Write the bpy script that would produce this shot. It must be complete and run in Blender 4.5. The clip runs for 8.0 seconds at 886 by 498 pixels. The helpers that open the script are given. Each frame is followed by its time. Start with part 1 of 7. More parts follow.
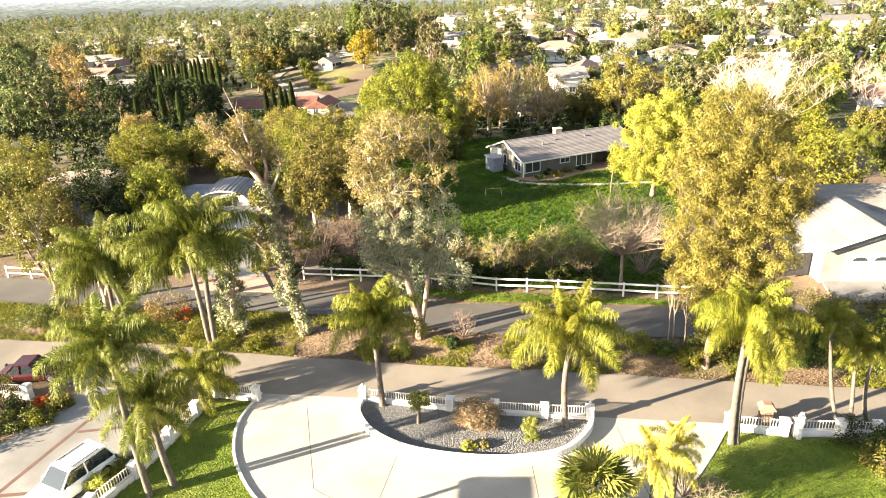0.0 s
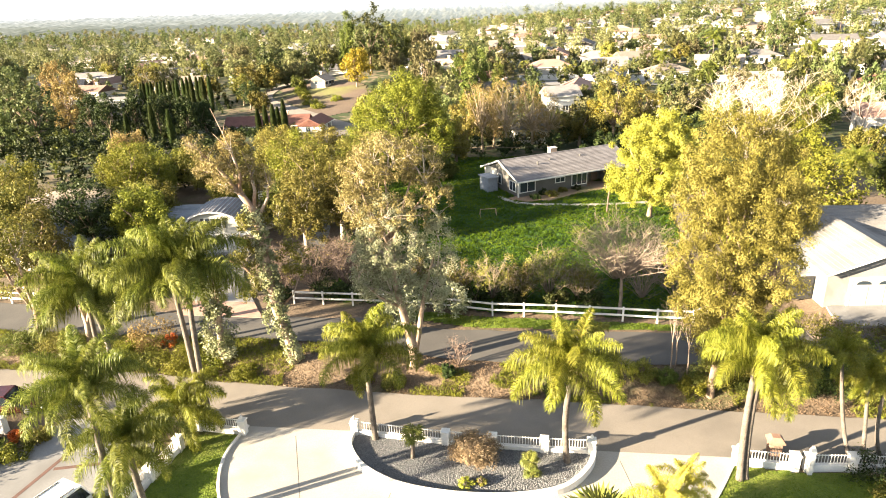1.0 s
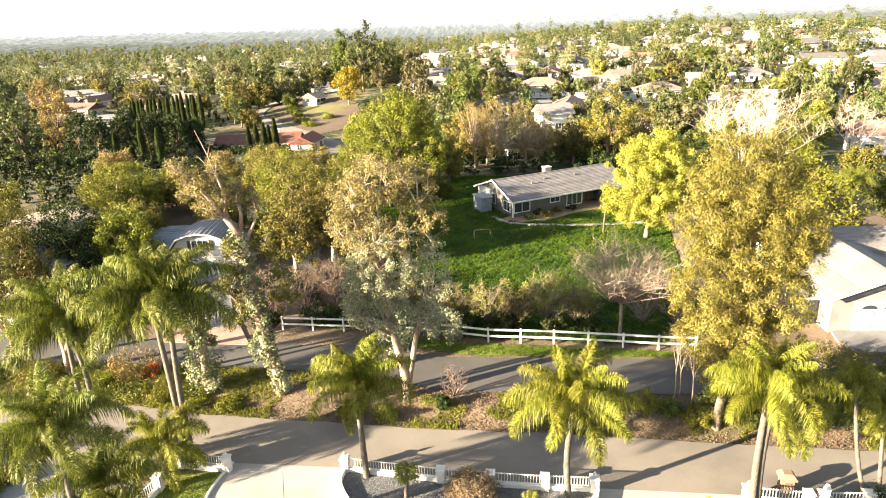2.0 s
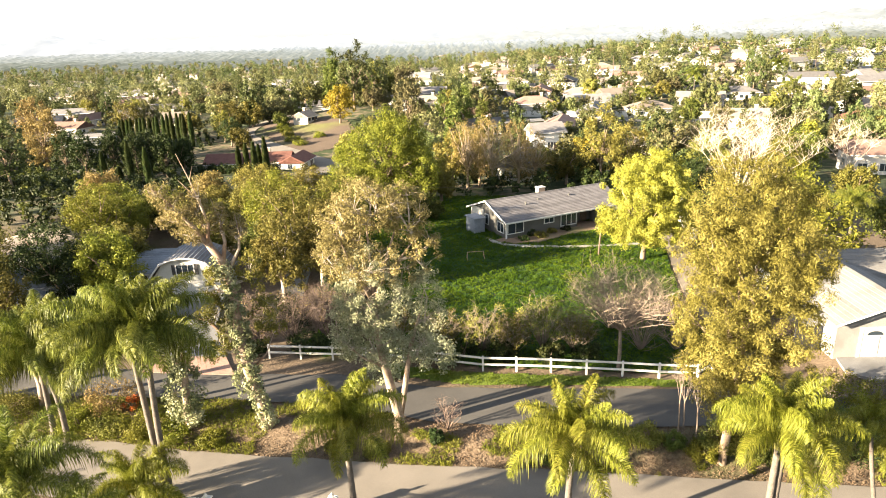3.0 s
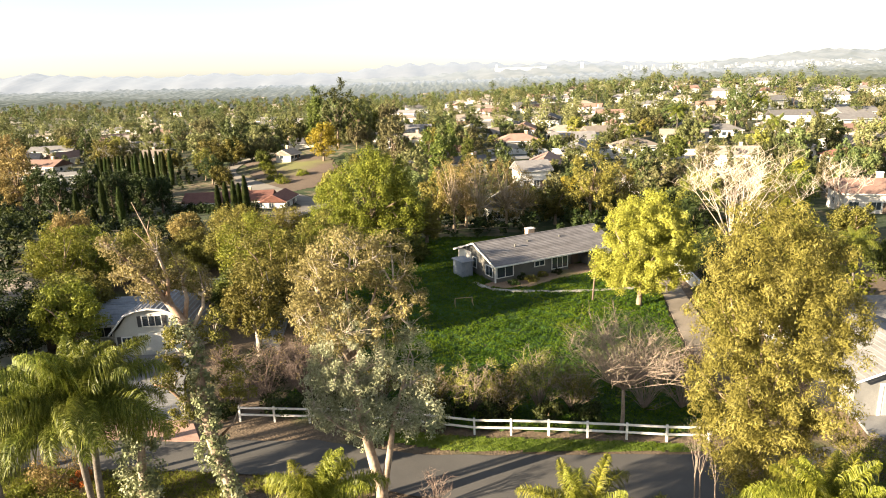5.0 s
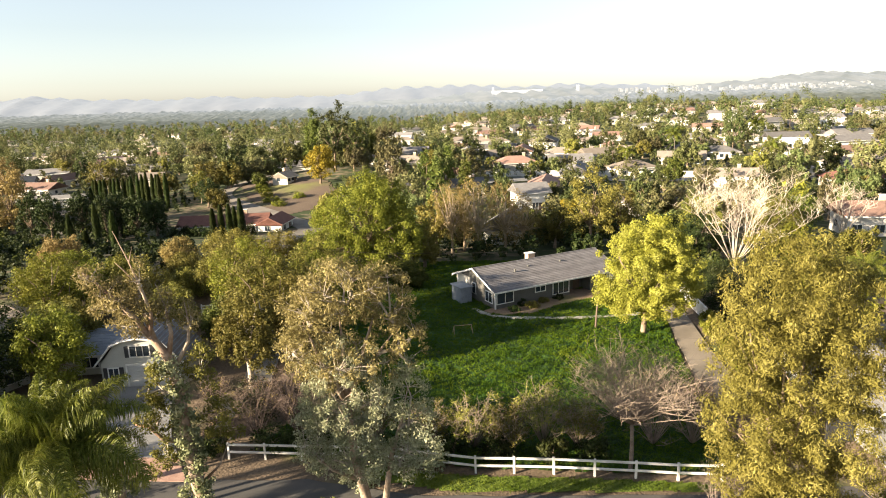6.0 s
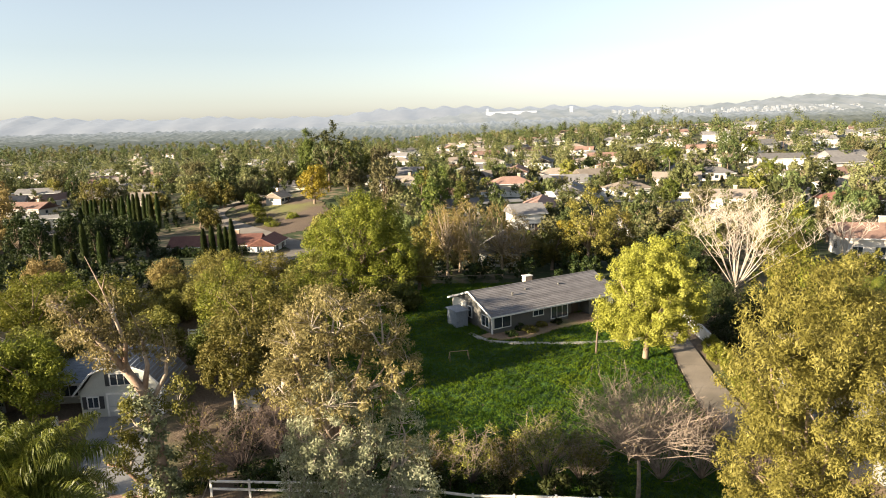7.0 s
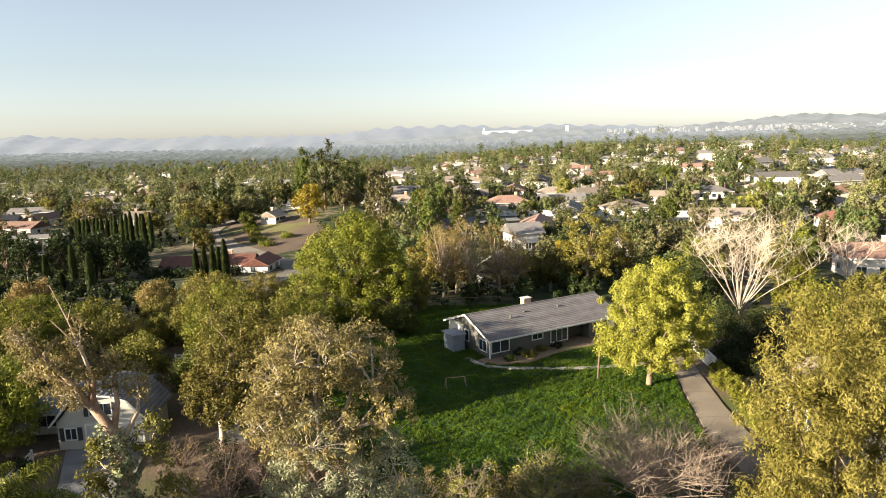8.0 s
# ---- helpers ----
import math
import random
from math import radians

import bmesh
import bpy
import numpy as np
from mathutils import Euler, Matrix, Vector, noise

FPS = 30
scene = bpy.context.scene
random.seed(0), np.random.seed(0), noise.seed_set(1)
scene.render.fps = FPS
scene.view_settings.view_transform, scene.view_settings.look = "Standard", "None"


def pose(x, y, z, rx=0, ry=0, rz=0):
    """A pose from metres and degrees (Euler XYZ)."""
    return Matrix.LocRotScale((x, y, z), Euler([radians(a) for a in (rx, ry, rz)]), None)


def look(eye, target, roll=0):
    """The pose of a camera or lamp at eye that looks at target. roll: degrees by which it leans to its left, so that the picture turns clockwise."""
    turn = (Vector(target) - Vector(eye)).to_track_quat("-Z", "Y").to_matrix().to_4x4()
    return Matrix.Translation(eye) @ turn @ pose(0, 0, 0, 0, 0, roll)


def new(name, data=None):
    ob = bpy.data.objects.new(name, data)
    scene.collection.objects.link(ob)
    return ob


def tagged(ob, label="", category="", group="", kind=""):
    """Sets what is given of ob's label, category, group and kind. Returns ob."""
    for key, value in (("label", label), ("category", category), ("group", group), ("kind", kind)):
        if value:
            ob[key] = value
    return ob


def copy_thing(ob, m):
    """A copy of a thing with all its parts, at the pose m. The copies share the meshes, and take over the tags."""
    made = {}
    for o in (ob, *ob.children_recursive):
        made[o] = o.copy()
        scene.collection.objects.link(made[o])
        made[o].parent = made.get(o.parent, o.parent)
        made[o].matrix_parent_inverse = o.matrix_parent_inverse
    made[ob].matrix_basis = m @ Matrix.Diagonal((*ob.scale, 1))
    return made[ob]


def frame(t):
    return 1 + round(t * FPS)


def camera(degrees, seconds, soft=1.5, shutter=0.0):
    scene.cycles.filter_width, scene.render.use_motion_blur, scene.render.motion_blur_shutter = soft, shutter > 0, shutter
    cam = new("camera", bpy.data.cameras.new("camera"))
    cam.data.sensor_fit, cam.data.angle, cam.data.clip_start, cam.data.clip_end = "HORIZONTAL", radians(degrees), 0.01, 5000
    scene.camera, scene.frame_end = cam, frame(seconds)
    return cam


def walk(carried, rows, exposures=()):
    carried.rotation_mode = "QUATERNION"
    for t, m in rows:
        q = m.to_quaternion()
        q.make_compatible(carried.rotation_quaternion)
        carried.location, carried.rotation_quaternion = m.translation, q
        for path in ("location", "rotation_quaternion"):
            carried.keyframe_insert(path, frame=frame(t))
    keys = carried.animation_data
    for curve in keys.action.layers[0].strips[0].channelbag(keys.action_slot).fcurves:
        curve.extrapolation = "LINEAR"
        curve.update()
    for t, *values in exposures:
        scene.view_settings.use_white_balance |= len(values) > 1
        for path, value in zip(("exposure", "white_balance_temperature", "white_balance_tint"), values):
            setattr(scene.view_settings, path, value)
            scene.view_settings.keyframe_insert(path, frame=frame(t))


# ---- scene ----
cam = camera(68.6, 8.0, soft=1.0)
PATH = [
    (0, (0.756, -1.003, 23.734), (0.624, 0.841, 22.971), -2.4),
    (0.5, (0.654, -0.279, 23.732), (0.533, 1.576, 22.993), -2.3),
    (1, (0.542, 0.493, 23.734), (0.433, 2.357, 23.017), -2.2),
    (1.5, (0.439, 1.297, 23.746), (0.342, 3.17, 23.052), -2.1),
    (1.7, (0.4, 1.643, 23.742), (0.308, 3.52, 23.057), -2.1),
    (3, (0.235, 3.84, 23.775), (0.177, 5.74, 23.153), -2.0),
    (3.5, (0.232, 4.722, 23.77), (0.187, 6.631, 23.174), -2.1),
    (4, (0.167, 5.634, 23.777), (0.136, 7.55, 23.206), -2.0),
    (4.5, (0.082, 6.57, 23.738), (0.063, 8.494, 23.194), -2.0),
    (4.7, (0.05, 6.968, 23.73), (0.037, 8.895, 23.195), -1.9),
    (6, (-0.079, 9.343, 23.723), (-0.077, 11.291, 23.267), -1.9),
    (6.5, (-0.172, 10.329, 23.636), (-0.159, 12.283, 23.209), -1.7),
    (7, (-0.163, 11.289, 23.568), (-0.142, 13.249, 23.172), -1.7),
    (7.5, (-0.144, 12.346, 23.539), (-0.116, 14.312, 23.171), -1.7),
    (8, (-0.055, 13.372, 23.507), (-0.022, 15.343, 23.166), -1.7),
]
walk(cam, [(t, look(e, g, r)) for t, e, g, r in PATH],
     exposures=((0, 3.32, 6500, 10), (1.5, 3.23, 6500, 10), (3.5, 3.01, 6470, 10), (4.5, 2.82, 6450, 10), (6.0, 2.43, 6350, 10), (7.0, 2.27, 6250, 10), (8.0, 2.2, 6200, 10)))

# ---- sky and sun ----
SUN_AZ, SUN_EL = math.atan2(-0.42, -0.908), radians(14.0)      # where the sun stands, seen from the ground
world = bpy.data.worlds.new("sky")
scene.world = world
world.use_nodes = True
wn, wl = world.node_tree.nodes, world.node_tree.links
sky = wn.new("ShaderNodeTexSky")
sky.sky_type, sky.sun_disc = "NISHITA", False
sky.sun_elevation, sky.sun_rotation = SUN_EL, math.pi / 2 - SUN_AZ
sky.air_density, sky.dust_density, sky.ozone_density, sky.altitude = 1.0, 0.7, 1.5, 100
pale = wn.new("ShaderNodeHueSaturation")
pale.inputs["Saturation"].default_value = 0.5
wl.new(sky.outputs[0], pale.inputs["Color"])
wl.new(pale.outputs[0], wn["Background"].inputs[0])
wn["Background"].inputs[1].default_value = 0.045
sun = new("sun", bpy.data.lights.new("sun", "SUN"))
sun.data.energy, sun.data.angle, sun.data.color = 5.0, radians(0.6), (1.0, 0.82, 0.58)
sun_dir = Vector((math.cos(SUN_AZ) * math.cos(SUN_EL), math.sin(SUN_AZ) * math.cos(SUN_EL), math.sin(SUN_EL)))
sun.matrix_world = look(sun_dir * 200, (0, 0, 0))


# ---- materials ----
def surface(name, c1, c2, rough=0.8, scale=1.0, fine=20.0, bump=0.3, metal=0.0, c3=None, dist=0.02, spec=0.3, by_object=0.0):
    """Two tones mixed by a broad and a fine noise, with fine relief; c3: stains with a sparse noise."""
    m = bpy.data.materials.new(name)
    m.use_nodes = True
    nt = m.node_tree
    n, l = nt.nodes, nt.links
    b = n["Principled BSDF"]
    big, small = n.new("ShaderNodeTexNoise"), n.new("ShaderNodeTexNoise")
    big.inputs["Scale"].default_value, big.inputs["Detail"].default_value = scale, 4
    small.inputs["Scale"].default_value, small.inputs["Detail"].default_value = fine, 3
    geo = n.new("ShaderNodeNewGeometry")
    for q in (big, small):
        l.new(geo.outputs["Position"], q.inputs["Vector"])
    add = n.new("ShaderNodeMath")
    add.operation = "ADD"
    l.new(big.outputs[0], add.inputs[0]), l.new(small.outputs[0], add.inputs[1])
    ramp = n.new("ShaderNodeMapRange")
    ramp.inputs["From Min"].default_value, ramp.inputs["From Max"].default_value = 0.72, 1.28
    l.new(add.outputs[0], ramp.inputs["Value"])
    mix = n.new("ShaderNodeMix")
    mix.data_type = "RGBA"
    mix.inputs["A"].default_value, mix.inputs["B"].default_value = (*c1, 1), (*c2, 1)
    l.new(ramp.outputs[0], mix.inputs["Factor"])
    out = mix.outputs["Result"]
    if c3:
        st = n.new("ShaderNodeTexNoise")
        st.inputs["Scale"].default_value, st.inputs["Detail"].default_value = scale * 0.45, 5
        l.new(geo.outputs["Position"], st.inputs["Vector"])
        r2 = n.new("ShaderNodeMapRange")
        r2.inputs["From Min"].default_value, r2.inputs["From Max"].default_value = 0.52, 0.66
        l.new(st.outputs[0], r2.inputs["Value"])
        m2 = n.new("ShaderNodeMix")
        m2.data_type = "RGBA"
        m2.inputs["B"].default_value = (*c3, 1)
        l.new(r2.outputs[0], m2.inputs["Factor"]), l.new(out, m2.inputs["A"])
        out = m2.outputs["Result"]
    if by_object:
        oi, hsv, mr = n.new("ShaderNodeObjectInfo"), n.new("ShaderNodeHueSaturation"), n.new("ShaderNodeMapRange")
        mr.inputs["To Min"].default_value, mr.inputs["To Max"].default_value = 1 - by_object, 1 + by_object
        l.new(oi.outputs["Random"], mr.inputs["Value"]), l.new(mr.outputs[0], hsv.inputs["Value"])
        l.new(out, hsv.inputs["Color"])
        out = hsv.outputs[0]
    l.new(out, b.inputs["Base Color"])
    b.inputs["Roughness"].default_value, b.inputs["Metallic"].default_value = rough, metal
    b.inputs["Specular IOR Level"].default_value = spec
    if bump:
        bn = n.new("ShaderNodeBump")
        bn.inputs["Strength"].default_value, bn.inputs["Distance"].default_value = bump, dist
        l.new(small.outputs[0], bn.inputs["Height"]), l.new(bn.outputs[0], b.inputs["Normal"])
    return m


def land_cover(name, near1, near2, weed, green, tan):
    """Ground: brown soil with weeds close by, and past the lawns a patchwork of scrub green and pale dry ground."""
    m = surface(name, near1, near2, 0.95, 0.25, 6, 0.8, c3=weed, dist=0.08)
    n, l = m.node_tree.nodes, m.node_tree.links
    b = n["Principled BSDF"]
    old = b.inputs["Base Color"].links[0].from_socket
    geo, sep = n.new("ShaderNodeNewGeometry"), n.new("ShaderNodeSeparateXYZ")
    l.new(geo.outputs["Position"], sep.inputs[0])
    patch, fine = n.new("ShaderNodeTexNoise"), n.new("ShaderNodeTexNoise")
    patch.inputs["Scale"].default_value, fine.inputs["Scale"].default_value = 0.035, 0.4
    for q in (patch, fine):
        l.new(geo.outputs["Position"], q.inputs["Vector"])
    add = n.new("ShaderNodeMath")
    l.new(patch.outputs[0], add.inputs[0]), l.new(fine.outputs[0], add.inputs[1])
    rng_ = n.new("ShaderNodeMapRange")
    rng_.inputs["From Min"].default_value, rng_.inputs["From Max"].default_value = 0.95, 1.15
    l.new(add.outputs[0], rng_.inputs["Value"])
    far, mix = n.new("ShaderNodeMix"), n.new("ShaderNodeMix")
    far.data_type = mix.data_type = "RGBA"
    far.inputs["A"].default_value, far.inputs["B"].default_value = (*green, 1), (*tan, 1)
    l.new(rng_.outputs[0], far.inputs["Factor"])
    reach = n.new("ShaderNodeMapRange")
    reach.inputs["From Min"].default_value, reach.inputs["From Max"].default_value = 82, 100
    l.new(sep.outputs["Y"], reach.inputs["Value"]), l.new(reach.outputs[0], mix.inputs["Factor"])
    l.new(old, mix.inputs["A"]), l.new(far.outputs["Result"], mix.inputs["B"])
    l.new(mix.outputs["Result"], b.inputs["Base Color"])
    return m


def leafy(name, c1, c2, c3, glow=0.35, rough=0.55, vary=0.15, patch=0.8, mixed=0.38, gloss=0.12):
    """Leaves: the tone drifts from bough to bough and a little from leaf to leaf, lets some light through; each tree a slight shift."""
    m = bpy.data.materials.new(name)
    m.use_nodes = True
    nt = m.node_tree
    n, l = nt.nodes, nt.links
    b = n["Principled BSDF"]
    geo = n.new("ShaderNodeNewGeometry")
    ramp = n.new("ShaderNodeValToRGB")
    e = ramp.color_ramp.elements
    e[0].color, e[1].color = (*c1, 1), (*c3, 1)
    mid = e.new(0.5)
    mid.color = (*c2, 1)
    drift, wide, tone = n.new("ShaderNodeTexNoise"), n.new("ShaderNodeMapRange"), n.new("ShaderNodeMix")
    drift.inputs["Scale"].default_value, drift.inputs["Detail"].default_value = patch, 3
    wide.inputs["From Min"].default_value, wide.inputs["From Max"].default_value = 0.3, 0.7
    l.new(geo.outputs["Position"], drift.inputs["Vector"]), l.new(drift.outputs[0], wide.inputs["Value"])
    tone.inputs["Factor"].default_value = mixed
    l.new(wide.outputs[0], tone.inputs["A"]), l.new(geo.outputs["Random Per Island"], tone.inputs["B"])
    l.new(tone.outputs["Result"], ramp.inputs[0])
    oi, hsv, mr = n.new("ShaderNodeObjectInfo"), n.new("ShaderNodeHueSaturation"), n.new("ShaderNodeMapRange")
    hue = n.new("ShaderNodeMapRange")
    hue.inputs["To Min"].default_value, hue.inputs["To Max"].default_value = 0.5 - vary * 0.07, 0.5 + vary * 0.07
    mr.inputs["To Min"].default_value, mr.inputs["To Max"].default_value = 1 - vary, 1 + vary
    l.new(oi.outputs["Random"], mr.inputs["Value"]), l.new(mr.outputs[0], hsv.inputs["Value"])
    l.new(oi.outputs["Random"], hue.inputs["Value"]), l.new(hue.outputs[0], hsv.inputs["Hue"])
    l.new(ramp.outputs[0], hsv.inputs["Color"])
    l.new(hsv.outputs[0], b.inputs["Base Color"])
    b.inputs["Roughness"].default_value = rough
    b.inputs["Specular IOR Level"].default_value = gloss
    tr, mx = n.new("ShaderNodeBsdfTranslucent"), n.new("ShaderNodeMixShader")
    l.new(hsv.outputs[0], tr.inputs["Color"])
    mx.inputs[0].default_value = glow * 0.65
    l.new(b.outputs[0], mx.inputs[1]), l.new(tr.outputs[0], mx.inputs[2])
    l.new(mx.outputs[0], n["Material Output"].inputs["Surface"])
    return m


def glassy(name, tint):
    m = bpy.data.materials.new(name)
    m.use_nodes = True
    b = m.node_tree.nodes["Principled BSDF"]
    b.inputs["Base Color"].default_value, b.inputs["Roughness"].default_value = (*tint, 1), 0.06
    b.inputs["Specular IOR Level"].default_value = 0.8
    return m


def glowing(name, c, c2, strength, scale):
    """Far land whose haze is put in as glow: two tones in soft patches that give off the air's light."""
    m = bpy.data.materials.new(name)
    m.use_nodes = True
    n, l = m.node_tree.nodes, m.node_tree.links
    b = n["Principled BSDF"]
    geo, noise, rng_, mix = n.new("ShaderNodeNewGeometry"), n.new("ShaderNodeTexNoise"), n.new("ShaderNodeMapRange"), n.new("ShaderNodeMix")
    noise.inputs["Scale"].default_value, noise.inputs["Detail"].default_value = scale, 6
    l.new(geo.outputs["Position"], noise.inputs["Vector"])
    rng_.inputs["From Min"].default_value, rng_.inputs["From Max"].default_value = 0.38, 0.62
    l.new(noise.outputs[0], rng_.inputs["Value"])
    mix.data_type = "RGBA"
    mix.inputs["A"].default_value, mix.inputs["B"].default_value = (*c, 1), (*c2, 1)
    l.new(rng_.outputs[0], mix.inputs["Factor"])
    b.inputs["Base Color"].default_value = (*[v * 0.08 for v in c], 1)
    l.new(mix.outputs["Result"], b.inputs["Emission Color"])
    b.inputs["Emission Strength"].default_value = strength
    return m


M = {}
M["soil"] = surface("soil", (0.14, 0.095, 0.06), (0.26, 0.18, 0.12), 0.95, 0.25, 6, 0.8, c3=(0.11, 0.13, 0.04), dist=0.08)
M["land"] = land_cover("land", (0.085, 0.062, 0.04), (0.17, 0.125, 0.085), (0.07, 0.085, 0.025), (0.035, 0.05, 0.016), (0.15, 0.12, 0.075))
M["asphalt"] = surface("asphalt", (0.16, 0.143, 0.122), (0.215, 0.192, 0.165), 0.9, 0.35, 25, 0.25, c3=(0.13, 0.118, 0.103))
# Lane asphalt darkened to paint in the tree shade; dark joints reuse it.
M["asphalt_shade_joint"] = surface("asphalt_shade_joint", (0.062, 0.059, 0.056), (0.098, 0.092, 0.084), 0.9, 0.4, 25, 0.25)
M["concrete"] = surface("concrete", (0.31, 0.29, 0.26), (0.385, 0.365, 0.325), 0.85, 0.5, 12, 0.1, c3=(0.28, 0.262, 0.235))
M["concrete_grey"] = surface("concrete_grey", (0.165, 0.165, 0.165), (0.225, 0.223, 0.22), 0.85, 0.5, 12, 0.1, c3=(0.145, 0.143, 0.14))
M["concrete_tan"] = surface("concrete_tan", (0.185, 0.155, 0.12), (0.25, 0.212, 0.168), 0.88, 0.4, 12, 0.15, c3=(0.15, 0.128, 0.10))
M["brick_band"] = surface("brick_band", (0.085, 0.05, 0.042), (0.13, 0.075, 0.062), 0.9, 1.5, 14, 0.4)
M["pavers"] = surface("pavers", (0.30, 0.18, 0.14), (0.40, 0.26, 0.20), 0.9, 1.0, 8, 0.4)
M["white"] = surface("white_paint", (0.60, 0.59, 0.56), (0.70, 0.685, 0.65), 0.6, 1.0, 15, 0.1, c3=(0.54, 0.52, 0.48))
M["stone_cap"] = surface("stone_cap", (0.54, 0.525, 0.49), (0.64, 0.62, 0.59), 0.7, 2.0, 18, 0.1)
M["gravel"] = surface("gravel", (0.085, 0.088, 0.092), (0.15, 0.152, 0.155), 0.9, 3, 22, 0.9, dist=0.05)
M["stone"] = surface("pebble", (0.11, 0.115, 0.12), (0.21, 0.212, 0.215), 0.85, 4, 25, 0.2)
M["lawn"] = surface("lawn", (0.06, 0.095, 0.010), (0.125, 0.165, 0.018), 0.9, 0.6, 9, 0.9, c3=(0.14, 0.165, 0.03), dist=0.1)
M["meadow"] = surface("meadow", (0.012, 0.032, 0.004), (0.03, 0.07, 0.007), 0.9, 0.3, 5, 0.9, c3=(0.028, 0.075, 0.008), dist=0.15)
M["grass"] = leafy("grass", (0.022, 0.055, 0.003), (0.072, 0.122, 0.006), (0.165, 0.195, 0.013), 0.7, patch=0.35)
M["drygrass_ground"] = surface("dry_slope", (0.08, 0.058, 0.042), (0.125, 0.092, 0.066), 0.95, 0.12, 3, 0.7, c3=(0.13, 0.13, 0.045), dist=0.1)
M["iron"] = surface("railing_paint", (0.55, 0.54, 0.50), (0.66, 0.64, 0.60), 0.5, 3, 30, 0.05)
# Garage door and wall whites dimmed to carry tree shade on the front.
M["garage_white"] = surface("shade_dimmed_white", (0.27, 0.265, 0.255), (0.33, 0.325, 0.31), 0.7, 1.0, 15, 0.1, c3=(0.24, 0.235, 0.22))
M["garage_cream"] = surface("shade_dimmed_stucco", (0.17, 0.168, 0.162), (0.22, 0.215, 0.205), 0.85, 0.8, 15, 0.2, c3=(0.15, 0.148, 0.14))
M["palmbark"] = surface("palm_bark", (0.072, 0.06, 0.05), (0.145, 0.125, 0.105), 0.9, 3, 14, 0.8, dist=0.05)
M["bark"] = surface("bark", (0.14, 0.10, 0.07), (0.26, 0.20, 0.14), 0.95, 2, 12, 0.9, dist=0.05)
M["eucbark"] = surface("gum_bark", (0.20, 0.145, 0.10), (0.38, 0.30, 0.23), 0.85, 1.2, 7, 0.6, c3=(0.17, 0.095, 0.06), dist=0.05)
M["palebark"] = surface("pale_bark", (0.25, 0.21, 0.165), (0.42, 0.365, 0.30), 0.85, 1.2, 8, 0.4)
M["twig"] = surface("twig", (0.13, 0.10, 0.075), (0.24, 0.19, 0.15), 0.9, 2, 10, 0.2)
M["dry_twig"] = surface("dry_twig", (0.24, 0.185, 0.125), (0.38, 0.30, 0.21), 0.9, 2, 10, 0.2)
M["twig_red"] = surface("twig_red", (0.085, 0.06, 0.048), (0.15, 0.11, 0.088), 0.9, 2, 10, 0.2)
M["frond"] = leafy("frond", (0.03, 0.045, 0.006), (0.105, 0.125, 0.014), (0.26, 0.27, 0.055), 0.45, 0.45, patch=1.5, mixed=0.6, gloss=0.2)
M["frond_lime"] = leafy("frond_lime", (0.045, 0.056, 0.006), (0.14, 0.15, 0.014), (0.31, 0.30, 0.055), 0.5, 0.45, patch=1.5, mixed=0.6, gloss=0.2)
M["frond_gold"] = leafy("frond_gold", (0.24, 0.23, 0.03), (0.38, 0.36, 0.06), (0.52, 0.48, 0.12), 0.4)
M["fan"] = leafy("fan_frond", (0.07, 0.085, 0.018), (0.16, 0.175, 0.04), (0.30, 0.285, 0.09), 0.35)
M["rachis"] = surface("frond_stem", (0.22, 0.21, 0.06), (0.34, 0.31, 0.10), 0.7, 2, 12, 0.1)
M["euc_leaf"] = leafy("gum_leaf", (0.095, 0.082, 0.028), (0.23, 0.195, 0.075), (0.40, 0.34, 0.15), 0.45)
M["euc_blue"] = leafy("blue_gum_leaf", (0.13, 0.15, 0.08), (0.30, 0.32, 0.19), (0.52, 0.52, 0.36), 0.5, patch=1.2)
M["ivy"] = leafy("ivy_leaf", (0.06, 0.08, 0.032), (0.20, 0.22, 0.11), (0.46, 0.46, 0.29), 0.25)
M["gold"] = leafy("golden_leaf", (0.068, 0.058, 0.012), (0.15, 0.128, 0.028), (0.265, 0.228, 0.07), 0.4)
M["lime"] = leafy("lime_leaf", (0.19, 0.21, 0.025), (0.30, 0.318, 0.048), (0.43, 0.44, 0.11), 0.45)
M["olive"] = leafy("olive_leaf", (0.055, 0.06, 0.012), (0.135, 0.13, 0.027), (0.25, 0.225, 0.055), 0.4, vary=0.3)
M["yellowgreen"] = leafy("yellow_green_leaf", (0.062, 0.072, 0.009), (0.135, 0.142, 0.018), (0.225, 0.215, 0.034), 0.4, vary=0.2)
M["green"] = leafy("green_leaf", (0.038, 0.058, 0.012), (0.085, 0.108, 0.022), (0.17, 0.18, 0.042), 0.35, vary=0.3)
# Far leaves: paler, greyer, narrower tones put distance haze into the colour.
M["distant_green"] = leafy("hazed_green_leaf", (0.07, 0.083, 0.03), (0.115, 0.128, 0.045), (0.175, 0.182, 0.07), 0.4, vary=0.35, patch=0.3)
M["distant_olive"] = leafy("hazed_olive_leaf", (0.085, 0.082, 0.034), (0.135, 0.128, 0.055), (0.20, 0.188, 0.085), 0.4, vary=0.35, patch=0.3)
M["distant_dark"] = leafy("hazed_dark_leaf", (0.04, 0.052, 0.018), (0.068, 0.082, 0.027), (0.11, 0.12, 0.045), 0.3, vary=0.35, patch=0.3)
M["distant_yellow"] = leafy("hazed_yellow_leaf", (0.13, 0.13, 0.028), (0.19, 0.18, 0.04), (0.26, 0.235, 0.065), 0.4, vary=0.3, patch=0.3)
# Naturally dark leaves, lowered further to carry the shade of the hollow.
M["dark"] = leafy("dark_shade_leaf", (0.010, 0.018, 0.005), (0.026, 0.038, 0.010), (0.06, 0.068, 0.019), 0.2, vary=0.3)
